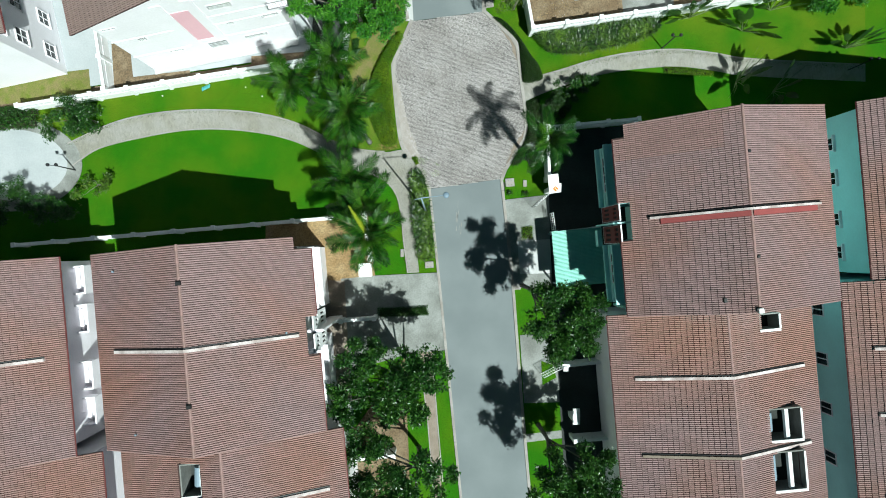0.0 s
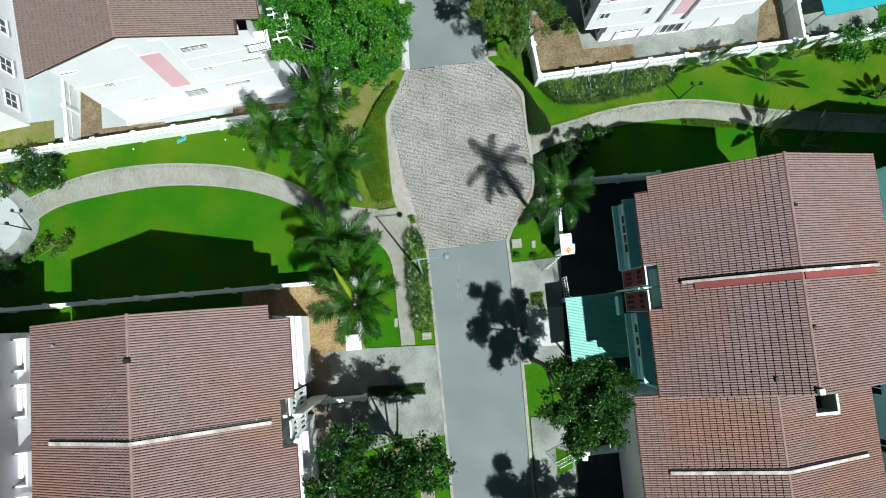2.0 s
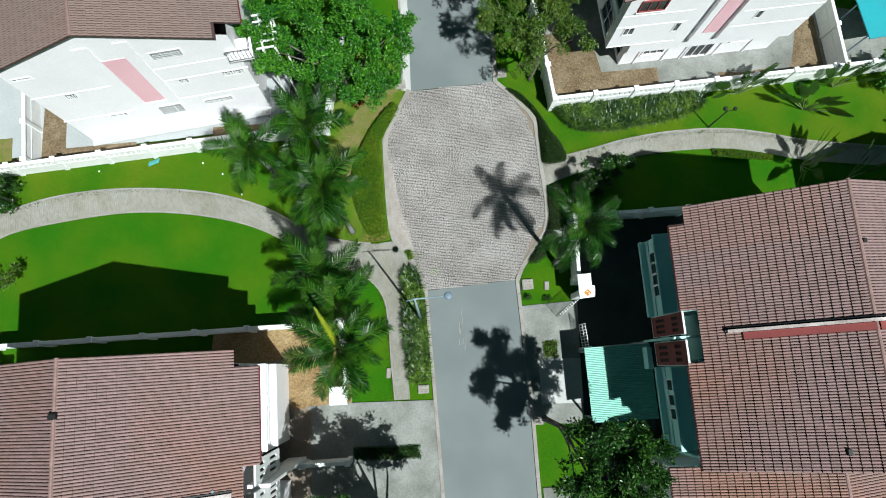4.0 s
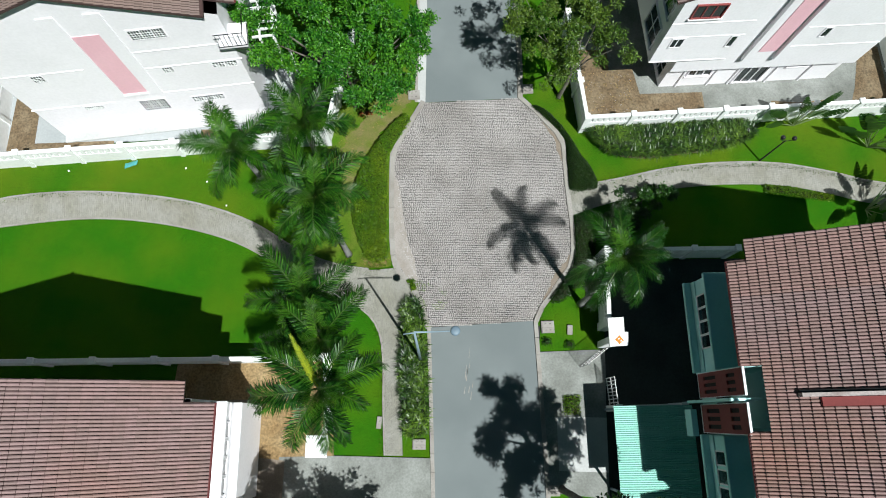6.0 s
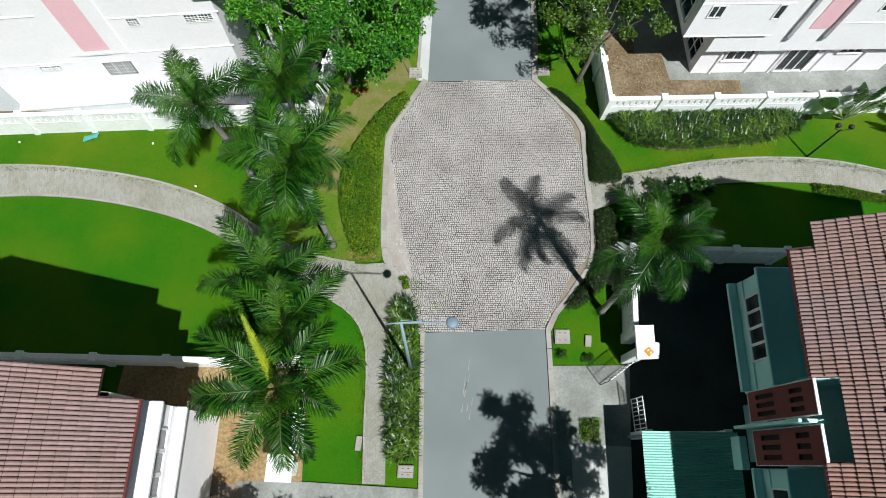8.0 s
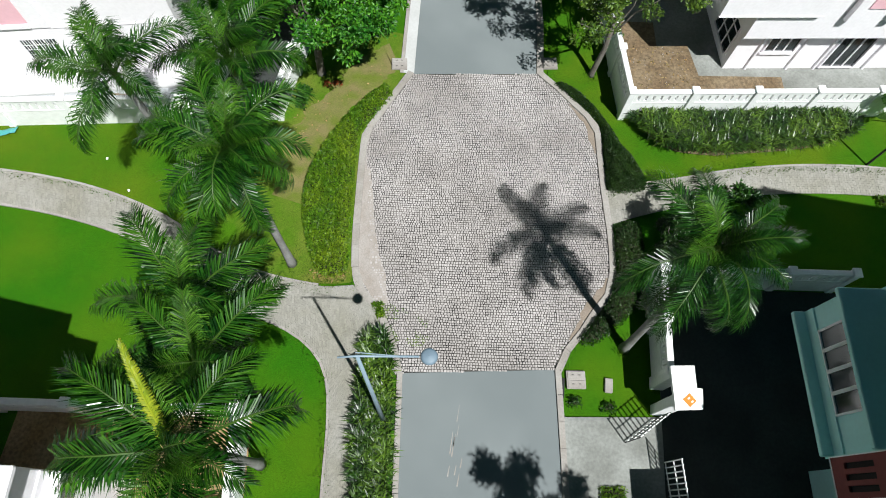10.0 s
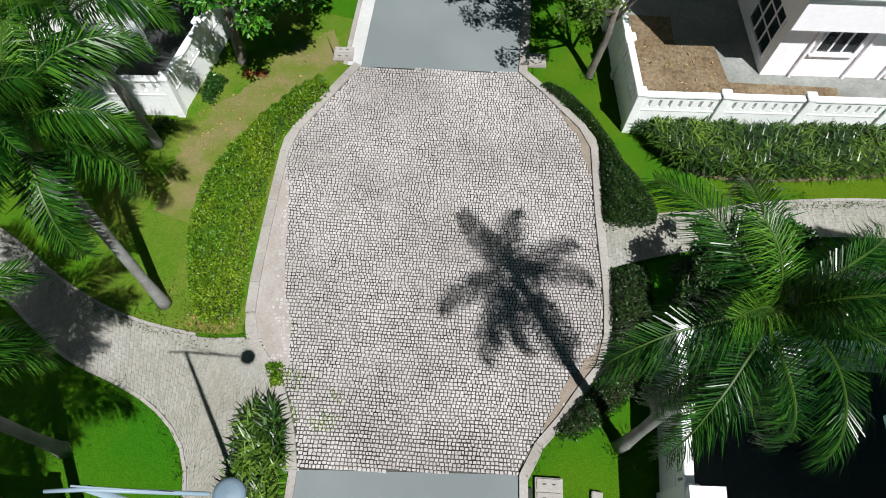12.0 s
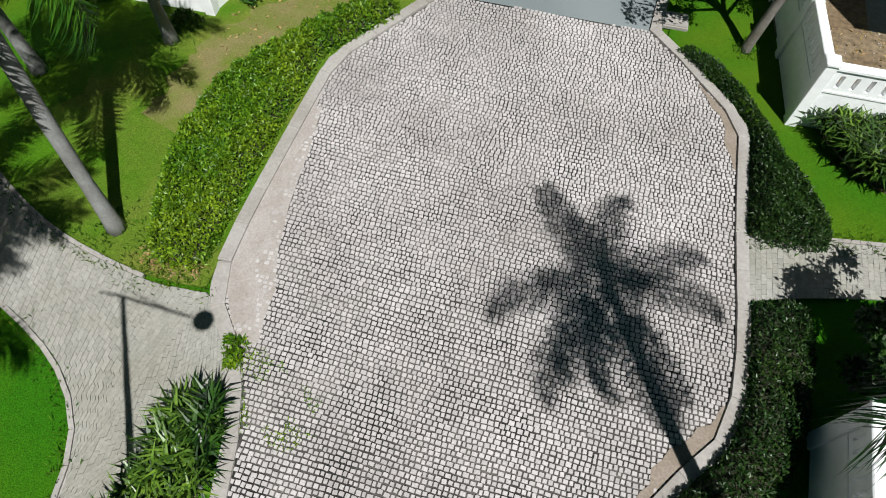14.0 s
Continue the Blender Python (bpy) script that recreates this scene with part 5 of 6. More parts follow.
def crown_set(leaf, count, ln, half):
    """Four fronds of one crown: three arching ones and a shorter upright one."""
    return [frond_mesh(2.75, 0.75, 1.9, (leaf, RACHIS), count, ln, 1, half), frond_mesh(2.85, 0.5, 1.7, (leaf, RACHIS), count + 2, ln * 1.03, 2, half),
            frond_mesh(2.75, 0.95, 2.4, (leaf, RACHIS), count, ln, 3, half), frond_mesh(2.3, 1.2, 1.7, (leaf, RACHIS), count - 6, ln * 0.85, 4, half)]


FRONDS, FINE = crown_set(FROND, 112, 0.76, 0.02), crown_set(GLOSSY, 140, 0.72, 0.0115)
ERECT = frond_mesh(1.9, 1.25, 1.0, (FRESH, RACHIS), 90, 0.8, 8, 0.011)
YOUNG = frond_mesh(2.4, 0.75, 0.35, (FRONDYOUNG, FRONDYOUNG), 110, 0.2, seed=5)
SPEAR = frond_mesh(1.5, 1.45, 0.12, (FROND, RACHIS), 40, 0.22, seed=6)


def palm(base, crown, fronds, seed, label, size=1.0, young=None, hanging=(), leafy=FRONDS):
    """A royal palm: swollen grey trunk, green crownshaft and a crown of feather fronds."""
    r = random.Random(seed)
    foot, head = Vector((*base, 0.0)), Vector(crown)
    ob = thing("palm_tree", foot, label, "palm tree", "royal palms")
    line = [foot + (head - foot) * t + Vector((0, 0, -0.1 if t == 0 else 0)) + (Vector((head.x - foot.x, head.y - foot.y, 0)) * -0.12 * math.sin(math.pi * t)) for t in (0, 0.04, 0.2, 0.45, 0.7, 0.86)]
    part("trunk", Geo().tube(line, [0.23, 0.17, 0.13, 0.135, 0.125, 0.1], 12), PALMBARK, ob, "smooth pale grey ringed trunk", True)
    part("crownshaft", Geo().tube([line[-1], line[-1] + (head - line[-1]) * 0.5, head, head + Vector((0, 0, 0.25))], [0.11, 0.105, 0.1, 0.04], 10), SHAFT, ob, "smooth green crownshaft", True)
    for i in range(fronds):
        me = leafy[i % 3] if i % 5 else leafy[3]
        f = new("frond", me)
        f.parent = ob
        az = i * 137.5 + r.uniform(-14, 14)
        if young is not None and abs((az - young + 180) % 360 - 180) < 26:
            az += 45
        tilt = (i / fronds) * 50 - 24 + r.uniform(-8, 8)
        f.matrix_basis = Matrix.Translation(head - foot - Vector((0, 0, 0.05 * (i % 3)))) @ pose(0, 0, 0, r.uniform(-14, 14), tilt, az) @ Matrix.Scale(size * r.uniform(0.9, 1.08), 4)
    for k, az in enumerate(hanging):
        f = new("frond", leafy[k % 2])
        f.parent = ob
        f.matrix_basis = Matrix.Translation(head - foot - Vector((0, 0, 0.3))) @ pose(0, 0, 0, r.uniform(-10, 10), 52 + 8 * (k % 2), az) @ Matrix.Scale(size, 4)
    for k in range(3):
        f = new("young_frond", ERECT)
        f.parent = ob
        f.matrix_basis = Matrix.Translation(head - foot) @ pose(0, 0, 0, r.uniform(-10, 10), r.uniform(-8, 14), 120 * k + r.uniform(-20, 20)) @ Matrix.Scale(size * r.uniform(0.75, 0.95), 4)
    f = new("spear_leaf", SPEAR)
    f.parent = ob
    f.matrix_basis = Matrix.Translation(head - foot) @ pose(0, 0, 0, 0, 0, r.uniform(0, 360))
    if young is not None:
        f = new("young_frond", YOUNG)
        f.parent = ob
        f.matrix_basis = Matrix.Translation(head - foot + Vector((0, 0, 0.55))) @ pose(0, 0, 0, 0, 0, young)
        tagged(f, "yellow-green unopened young frond")
    return ob


palm((7.7, 6.69), (7.6, 7.2, 8.0), 9, 11, "tall royal palm leaning over the cobbled square", 1.0, None, (225, 240, 305, 320), FINE)
palm((-4.95, 8.42), (-5.7, 9.3, 6.5), 13, 12, "royal palm with a pale slanting trunk on the verge", 1.1, None, (300, 30))
palm((-9.3, 11.4), (-9.45, 11.1, 7.0), 8, 13, "royal palm standing before the white garden wall", 1.0)
palm((-6.0, 4.3), (-5.65, 4.6, 6.5), 9, 14, "royal palm beside the lawn and footpath", 1.12)
palm((-4.5, 1.2), (-4.2, 1.0, 8.1), 11, 15, "royal palm with one yellow young frond", 1.12, 120)
palm((-7.1, 13.5), (-6.9, 13.05, 5.7), 10, 16, "royal palm close to the garden wall's corner", 1.04)
palm((-4.9, 2.9), (-4.6, 3.0, 7.4), 7, 17, "royal palm among others by the lawn", 1.02)

# street trees
tree((-5.55, 17.35), 8.4, [(-5.3, 16.4, 4.7, 1.8, 1.5, 1.2), (-3.5, 16.6, 4.5, 1.4, 1.5, 1.1), (-7.2, 17.4, 5.2, 1.8, 1.8, 1.4), (-4.6, 18.9, 6.0, 2.2, 2.1, 1.7), (-6.9, 19.4, 6.0, 2.2, 2.0, 1.6), (-2.9, 18.7, 5.0, 1.5, 1.8, 1.3), (-8.9, 17.6, 5.2, 1.5, 1.4, 1.2), (-9.5, 18.1, 6.9, 1.3, 1.3, 0.9), (-8.8, 20.2, 5.8, 1.8, 1.6, 1.3), (-2.1, 19.2, 5.0, 1.1, 1.3, 1.0), (-2.3, 17.0, 4.4, 0.8, 0.9, 0.7)],
     54000, 0.17, LEAF_LIGHT, "broad bright green leafy tree over the verge")
tree((6.2, 18.9), 7.5, [(5.6, 18.7, 3.7, 1.0, 0.9, 0.7), (6.9, 19.2, 3.9, 1.0, 0.8, 0.7), (5.7, 18.5, 4.4, 1.2, 1.1, 0.9), (4.0, 19.6, 5.0, 1.5, 1.3, 1.0), (6.9, 19.9, 5.0, 1.6, 1.3, 1.0), (5.4, 20.9, 5.4, 1.7, 1.5, 1.1), (8.0, 19.2, 4.6, 1.3, 0.9, 0.8), (4.8, 17.7, 4.2, 0.9, 0.8, 0.6), (3.4, 21.4, 5.2, 1.4, 1.3, 0.9), (7.2, 21.6, 5.4, 1.5, 1.3, 0.9)],
     20000, 0.14, LEAF_OLIVE, "airy olive-green tree with a pale forked trunk", trunk_r=0.12, lean=(0.2, 0.25))
tree((6.9, -2.7), 12.0, [(8.4, -4.3, 9.2, 1.7, 1.6, 1.3), (7.2, -3.0, 9.4, 1.3, 1.3, 1.1), (9.4, -5.2, 8.8, 1.5, 1.4, 1.1), (7.6, -5.4, 9.0, 1.4, 1.3, 1.1), (9.4, -3.4, 8.8, 1.2, 1.2, 0.9), (6.6, -4.4, 8.6, 1.0, 1.0, 0.8), (8.2, -6.6, 8.6, 1.1, 1.0, 0.8), (10.4, -4.2, 8.6, 1.0, 1.0, 0.8)],
     25000, 0.18, LEAF_DARK, "tall dark green street tree beside the driveway")
tree((8.2, -13.6), 11.0, [(8.6, -14.0, 8.2, 1.7, 1.6, 1.3), (9.5, -15.4, 7.8, 1.6, 1.4, 1.1), (7.8, -15.8, 7.8, 1.5, 1.4, 1.1), (10.5, -13.0, 7.2, 1.1, 0.9, 0.8), (11.3, -14.6, 7.3, 1.2, 1.2, 0.9), (10.8, -16.3, 7.5, 1.3, 1.2, 0.9), (9.0, -17.4, 7.6, 1.4, 1.2, 1.0)],
     22000, 0.19, LEAF_DARK, "tall dark green street tree beside the road")
tree((-1.1, -9.6), 10.5, [(-1.2, -8.68, 8, 1.6, 1.5, 1.2), (0.38, -8.02, 7.7, 1.2, 1, 0.8), (-3.2, -9.06, 7.8, 1.6, 1.5, 1.2), (-2.2, -7.08, 7.6, 1.1, 1, 0.8), (-4.4, -8.31, 7.6, 1.2, 1.1, 0.9), (-5.6, -6.9, 7.6, 1.1, 1.1, 0.9), (-3.9, -6.6, 7.7, 1.2, 1.1, 0.9), (-0.7, -6.9, 7.6, 1.0, 1.0, 0.8), (-5.4, -9.82, 7.6, 1.4, 1.4, 1), (-2.3, -10.8, 7.8, 1.6, 1.3, 1.2)],
     24000, 0.21, LEAF_DARK, "tall dark green street tree spreading over the driveway")
tree((-1.1, -15.3), 10.5, [(-0.94, -14.9, 8, 1.7, 1.6, 1.3), (0.47, -14.2, 7.6, 1.1, 1.1, 0.9), (-3.2, -14.2, 7.8, 1.6, 1.5, 1.2), (-3.7, -12.2, 7.6, 1.4, 1.3, 1.1), (-5.8, -12.6, 7.4, 1.3, 1.3, 1), (-1.8, -17, 7.8, 1.7, 1.6, 1.2), (-4.9, -16, 7.6, 1.6, 1.5, 1.1)],
     20000, 0.21, LEAF_DARK, "tall dark green street tree beside the road")
tree((24.6, -10.5), 4.0, [(25.0, -10.6, 2.4, 0.9, 1.1, 1.0)], 1500, 0.18, LEAF_LIGHT, "small green tree between two house rows", trunk_r=0.07)
tree((-26.0, 9.9), 3.0, [(-25.9, 10.0, 1.7, 1.7, 1.3, 1.0), (-27.6, 10.6, 1.6, 1.5, 1.2, 0.9), (-28.6, 9.6, 1.4, 1.2, 1.0, 0.8)], 7500, 0.15, LEAF_DARK, "round dark green shrub tree by the path", trunk_r=0.09)
tree((-25.3, 5.0), 2.5, [(-25.3, 5.2, 1.4, 1.1, 0.9, 0.7), (-26.2, 4.2, 1.2, 0.8, 0.8, 0.6)], 1100, 0.17, LEAF_OLIVE, "sparse small garden tree by the lawn", trunk_r=0.06)
tree((-29.2, 2.9), 3.0, [(-29.4, 3.2, 1.6, 1.9, 1.2, 1.0), (-27.3, 2.7, 1.4, 1.2, 1.0, 0.8), (-32.0, 3.6, 1.6, 1.9, 1.2, 1.0), (-34.2, 4.2, 1.5, 1.4, 1.1, 0.9), (-30.8, 4.4, 1.3, 1.2, 0.9, 0.7)], 10500, 0.17, LEAF_DARK, "dark garden shrub tree in the shade", trunk_r=0.08)
tree((30.5, 19.6), 3.2, [(30.0, 19.4, 1.8, 1.9, 1.0, 1.1), (32.5, 20.0, 1.9, 1.6, 1.0, 1.1)], 4200, 0.19, LEAF_LIGHT, "bright green shrub tree before the garden wall", trunk_r=0.08)
tree((10.8, 12.6), 1.9, [(10.2, 12.5, 0.9, 0.9, 0.6, 0.7), (11.6, 12.9, 0.8, 0.8, 0.6, 0.6)], 3600, 0.15, LEAF_DARK, "green garden shrub at the edge of the shade", trunk_r=0.05)
# Added shade caster: dark leaves and raised lobes darken the path's mouth.
tree((9.2, 10.6), 2.4, [(9.1, 10.7, 1.2, 0.7, 0.9, 0.7), (10.0, 10.9, 1.0, 0.7, 0.6, 0.6), (9.5, 11.3, 2.3, 0.75, 0.6, 0.6), (9.0, 11.6, 1.7, 0.6, 0.5, 0.5), (10.3, 11.3, 1.8, 0.6, 0.5, 0.5)], 7000, 0.13, HEDGE_DARK, "dark shrub added to shade the path beside the garden wall", trunk_r=0.05)

# shrub beds
hedge([(-35.5, 10.7), (-30.2, 11.3), (-30.4, 9.4), (-35.5, 9.0)], 0.8, 4200, 0.16, LEAF_DARK, "loose green shrubs before the garden wall", name="shrub")
hedge(smooth_line([(-2.3, 16.5), (-2.55, 16.95), (-3.1, 16.55), (-3.95, 15.3), (-4.7, 13.75), (-5.1, 12.1), (-5.0, 10.7), (-4.5, 9.2), (-3.9, 8.15), (-3.3, 8.05), (-2.82, 8.3), (-2.95, 9.5), (-3.15, 11.4), (-3.3, 13.2), (-3.38, 14.4), (-2.95, 15.25)], 3), 0.66, 26000, 0.1, HEDGE_LIME, "clipped lime-green shrub bed along the square")
hedge(smooth_line([(4.6, 18.15), (5.1, 18.1), (5.8, 17.6), (6.75, 16.5), (7.55, 15.25), (8.1, 14.6), (8.5, 13.65), (8.35, 13.25), (7.6, 13.12), (7.0, 13.1), (6.9, 13.9), (6.78, 15.0), (6.66, 16.2), (5.9, 17.05)], 3), 0.6, 14000, 0.085, HEDGE_DARK, "clipped dark green hedge along the kerb")
# East edge is widened so dark leaves stand in for shade on the grass.
hedge(smooth_line([(7.2, 11.55), (8.1, 11.85), (8.4, 11.0), (8.4, 9.6), (8.1, 8.25), (7.0, 6.95), (6.35, 6.6), (6.0, 6.75), (6.5, 7.55), (7.1, 8.5), (7.3, 9.5), (7.25, 10.8)], 3), 0.5, 8000, 0.08, HEDGE_DARK, "dark green and reddish hedge under the palm", 0.5)
hedge([(-1.72, 7.25), (-1.28, 7.3), (-1.1, 6.75), (-1.4, 6.65)], 0.25, 420, 0.1, HEDGE_LIME, "small green tuft at the kerb", name="grass_tuft")
hedge([(-6.25, 16.3), (-6.25, 15.4), (-5.85, 15.3), (-5.8, 16.4)], 0.75, 900, 0.13, LEAF_DARK, "dark rounded shrub against the white wall", name="shrub")
hedge([(-7.5, 14.45), (-7.4, 14.0), (-6.8, 13.95), (-6.75, 14.4)], 0.4, 420, 0.13, LEAF_OLIVE, "low shrub at the wall's foot", name="shrub")
hedge([(18.0, 14.35), (19.2, 14.35), (22.0, 14.05), (21.9, 13.65), (19.5, 13.75), (18.1, 13.85)], 0.35, 1900, 0.11, HEDGE_LIME, "low yellow-green hedge beside the path")
hedge([(-4.3, -4.45), (-0.45, -4.28), (-0.38, -5.05), (-4.3, -5.2)], 0.32, 3200, 0.1, LEAF_DARK, "low dark hedge between two driveways")
hedge([(6.85, 1.85), (7.75, 1.95), (7.75, 0.95), (6.9, 0.85)], 0.3, 700, 0.1, HEDGE_LIME, "small square of green groundcover", name="planting_square")
strap_bed([(-1.6, 6.05), (-1.05, 6.1), (-0.85, 5.7), (-0.6, 4.5), (-0.42, 3.2), (-0.2, 1.0), (-0.05, -0.5), (-1.0, -0.65), (-1.25, 1.0), (-1.5, 2.8), (-1.62, 4.5)], 0.46, 520, 10, BLADE, "bed of long strap-leaved plants beside the kerb", 0.56, 0.046)
strap_bed(smooth_line([(7.95, 16.7), (9.2, 15.5), (11.0, 15.35), (12.4, 15.6), (15.6, 16.35), (17.4, 17.3), (16.6, 17.9), (12.0, 17.25), (8.5, 16.75)], 3), 0.72, 1400, 10, BLADE, "deep bed of strap-leaved plants before the white wall", 0.56, 0.046)
hedge([(9.9, 16.6), (10.25, 16.65), (10.25, 16.35), (9.95, 16.3)], 0.98, 60, 0.2, LEAF_OLIVE, "dry brownish clump in the bed", name="dry_clump")


def traveller_palm(base, turn, blades, size, label):
    """Banana-like leaves in one fan on long stalks."""
    ob = thing("fan_palm", (*base, 0.0), label, "palm", "fan palms")
    r = random.Random(int(base[0] * 10))
    for i in range(blades):
        a = radians(-50 + 100 * i / (blades - 1))
        t = radians(turn)
        out = Vector((math.cos(t) * math.sin(a), math.sin(t) * math.sin(a), math.cos(a)))
        out = (out + Vector((r.uniform(-0.3, 0.3), r.uniform(-0.3, 0.3), 0))).normalized()
        p0 = Vector((*base, 0.1))
        p1 = p0 + out * size * 1.05
        p2 = p1 + (out * 0.9 + Vector((0, 0, -0.1))).normalized() * size * 0.5
        p3 = p2 + (out * 0.8 + Vector((0, 0, -0.35))).normalized() * size * 0.45
        s = out.cross(Vector((math.sin(t), -math.cos(t), 0.3))).normalized() * 0.2 * size
        g = Geo().tube([p0, p1], [0.035, 0.02], 5, 1)
        k = 7
        for q in range(k):
            u0, u1 = q / k, (q + 0.96) / k
            at = lambda u: p1.lerp(p2, min(1, u * 2)) if u < 0.5 else p2.lerp(p3, u * 2 - 1)
            w0, w1 = math.sin(math.pi * (0.15 + 0.8 * u0)), math.sin(math.pi * (0.15 + 0.8 * u1))
            g.add([at(u0) - s * w0, at(u0), at(u0) + s * w0, at(u1) + s * w1 - Vector((0, 0, 0.05)), at(u1), at(u1) - s * w1 - Vector((0, 0, 0.05))], [(0, 1, 4, 5), (1, 2, 3, 4)], 0)
        part("leaf", g, (HEDGE_DARK, STALK), ob)
    return ob


traveller_palm((19.95, 18.2), 20, 13, 1.5, "fan palm with dark paddle leaves before the white wall")
traveller_palm((24.2, 17.2), -10, 13, 1.5, "fan palm with dark paddle leaves on the lawn")
traveller_palm((26.4, 18.85), 15, 11, 1.3, "fan palm with dark paddle leaves against the wall")
traveller_palm((23.7, 13.3), 60, 13, 1.5, "fan palm with dark paddle leaves beside the path")
traveller_palm((26.6, 12.5), 40, 11, 1.5, "fan palm with torn leaves in the shade")
traveller_palm((32.4, 15.9), 10, 11, 1.4, "fan palm with paddle leaves at the lawn's edge")


for x, y in ((-4.75, 16.85), (-5.15, 16.75)):
    hedge([(x - 0.16, y - 0.14), (x + 0.16, y - 0.14), (x + 0.16, y + 0.14), (x - 0.16, y + 0.14)], 0.3, 60, 0.13, REDLEAF, "small red-leaved plant at the tree's foot", name="red_plant")


# ---- street furniture and small things ----
lamp = thing("street_lamp", (-0.6, 3.05, 0.0), "slender pale steel street lamp with a round head", "street lamp")
part("base_plate", Geo().box((-0.75, 2.9, 0.0), (-0.45, 3.2, 0.12), 0.02), STEEL, lamp)
part("pole", Geo().tube([(-0.6, 3.05, 0.0), (-0.68, 3.2, 4.0), (-0.78, 3.38, 8.3)], [0.085, 0.065, 0.045], 12), STEEL, lamp, smooth=True)
part("arm", Geo().tube([(-1.2, 3.27, 8.42), (-0.78, 3.37, 8.36), (0.6, 3.56, 8.22)], [0.022, 0.03, 0.026], 8), STEEL, lamp, smooth=True)
part("stay", Geo().tube([(-0.78, 3.37, 8.7), (0.2, 3.5, 8.3)], 0.012, 6), STEEL, lamp)
head = Geo()
for k, (rr, zz) in enumerate(((0.004, 8.285), (0.13, 8.275), (0.185, 8.25), (0.2, 8.2), (0.17, 8.13), (0.06, 8.1))):
    head.v += [(0.82 + rr * math.cos(a), 3.59 + rr * math.sin(a), zz) for a in np.linspace(0, 2 * math.pi, 20, endpoint=False)]
    if k:
        n0 = (k - 1) * 20
        head.f += [(n0 + i, n0 + (i + 1) % 20, n0 + 20 + (i + 1) % 20, n0 + 20 + i) for i in range(20)]
head.m = [0] * len(head.f)
part("lamp_head", head, LAMPGLASS, lamp, "round pale blue-grey lamp head", True)

garden_lamp = thing("garden_lamp", (17.9, 15.85, 0.0), "dark garden lamp post with two globe heads", "garden lamp")
part("pole", Geo().tube([(17.9, 15.85, 0.0), (17.9, 15.85, 2.7)], [0.05, 0.035], 8), IRON, garden_lamp)
for s in (-0.3, 0.3):
    arm = part("arm", Geo().tube([(17.9, 15.85, 2.6), (17.9 + s, 15.85, 2.75), (17.9 + s, 15.85, 2.9)], 0.02, 6), IRON, garden_lamp)
    gl = Geo()
    for k in range(7):
        a = math.pi * k / 6
        gl.v += [(17.9 + s + 0.13 * math.sin(a) * math.cos(b) , 15.85 + 0.13 * math.sin(a) * math.sin(b), 3.0 - 0.13 * math.cos(a)) for b in np.linspace(0, 2 * math.pi, 12, endpoint=False)]
        if k:
            gl.f += [((k - 1) * 12 + i, (k - 1) * 12 + (i + 1) % 12, k * 12 + (i + 1) % 12, k * 12 + i) for i in range(12)]
    gl.m = [0] * len(gl.f)
    part("globe", gl, IRON, arm, smooth=True)
lamp2 = copy_thing(garden_lamp, Matrix.Translation((-27.6, 6.2, 0)))
tagged(lamp2, "dark garden lamp post beside the paved circle")
lamp3 = copy_thing(garden_lamp, Matrix.Translation((32.6, 14.2, 0)))
tagged(lamp3, "dark garden lamp post at the lawn's far end")


def utility_box(x, y, w, d, turn, label):
    ob = thing("utility_cover", (x, y, 0.0), label, "utility cover", "utility covers")
    ob.matrix_basis = Matrix.Translation((x, y, 0)) @ Matrix.Rotation(radians(turn), 4, "Z")
    ORIGIN[ob] = Vector((0, 0, 0))
    part("frame", Geo().box((-w / 2, -d / 2, 0.0), (w / 2, d / 2, 0.09), 0.01), KERB, ob)
    for s in (-1, 1):
        lid = part("lid", Geo().box((-w / 2 + 0.04, s * d / 4 - d / 4 + 0.03, 0.09), (w / 2 - 0.04, s * d / 4 + d / 4 - 0.03, 0.12), 0.008), KERB, ob)
        for q in (-0.12, 0.12):
            part("handle", Geo().box((q - 0.04, s * d / 4 - 0.012, 0.12), (q + 0.04, s * d / 4 + 0.012, 0.132)), IRON, lid)


utility_box(5.96, 5.3, 0.68, 0.64, 6, "pale concrete utility cover set in the grass")
utility_box(-2.25, 18.28, 0.68, 0.6, 8, "pale concrete utility cover beside the kerb")
utility_box(4.35, 19.25, 0.66, 0.6, 8, "pale concrete utility cover in the verge")
utility_box(-0.32, -1.1, 0.66, 0.5, 4, "pale concrete utility cover at the bed's end")
utility_box(6.5, -2.8, 0.6, 0.5, 4, "pale concrete utility cover beside the road")
single("stone_slab", Geo().box((7.0, 4.98, 0.0), (7.28, 5.5, 0.07), 0.02), KERB, "small flat stone slab in the grass", "slab")
single("stone_slab", Geo().box((-2.55, -0.5, 0.0), (-2.3, 0.1, 0.07), 0.02), KERB, "small flat stone slab in the lawn", "slab")
for x, y in ((5.95, 4.5), (7.15, 4.45)):
    hedge([(x - 0.25, y - 0.2), (x + 0.25, y - 0.2), (x + 0.25, y + 0.2), (x - 0.25, y + 0.2)], 0.3, 160, 0.1, LEAF_DARK, "small young shrub in the grass", name="young_shrub")
drain = single("drain_grate", Geo().box((5.34, 4.6, 0.0), (5.56, 5.3, 0.075)), IRON, "black iron drain grate in the kerb", "drain")

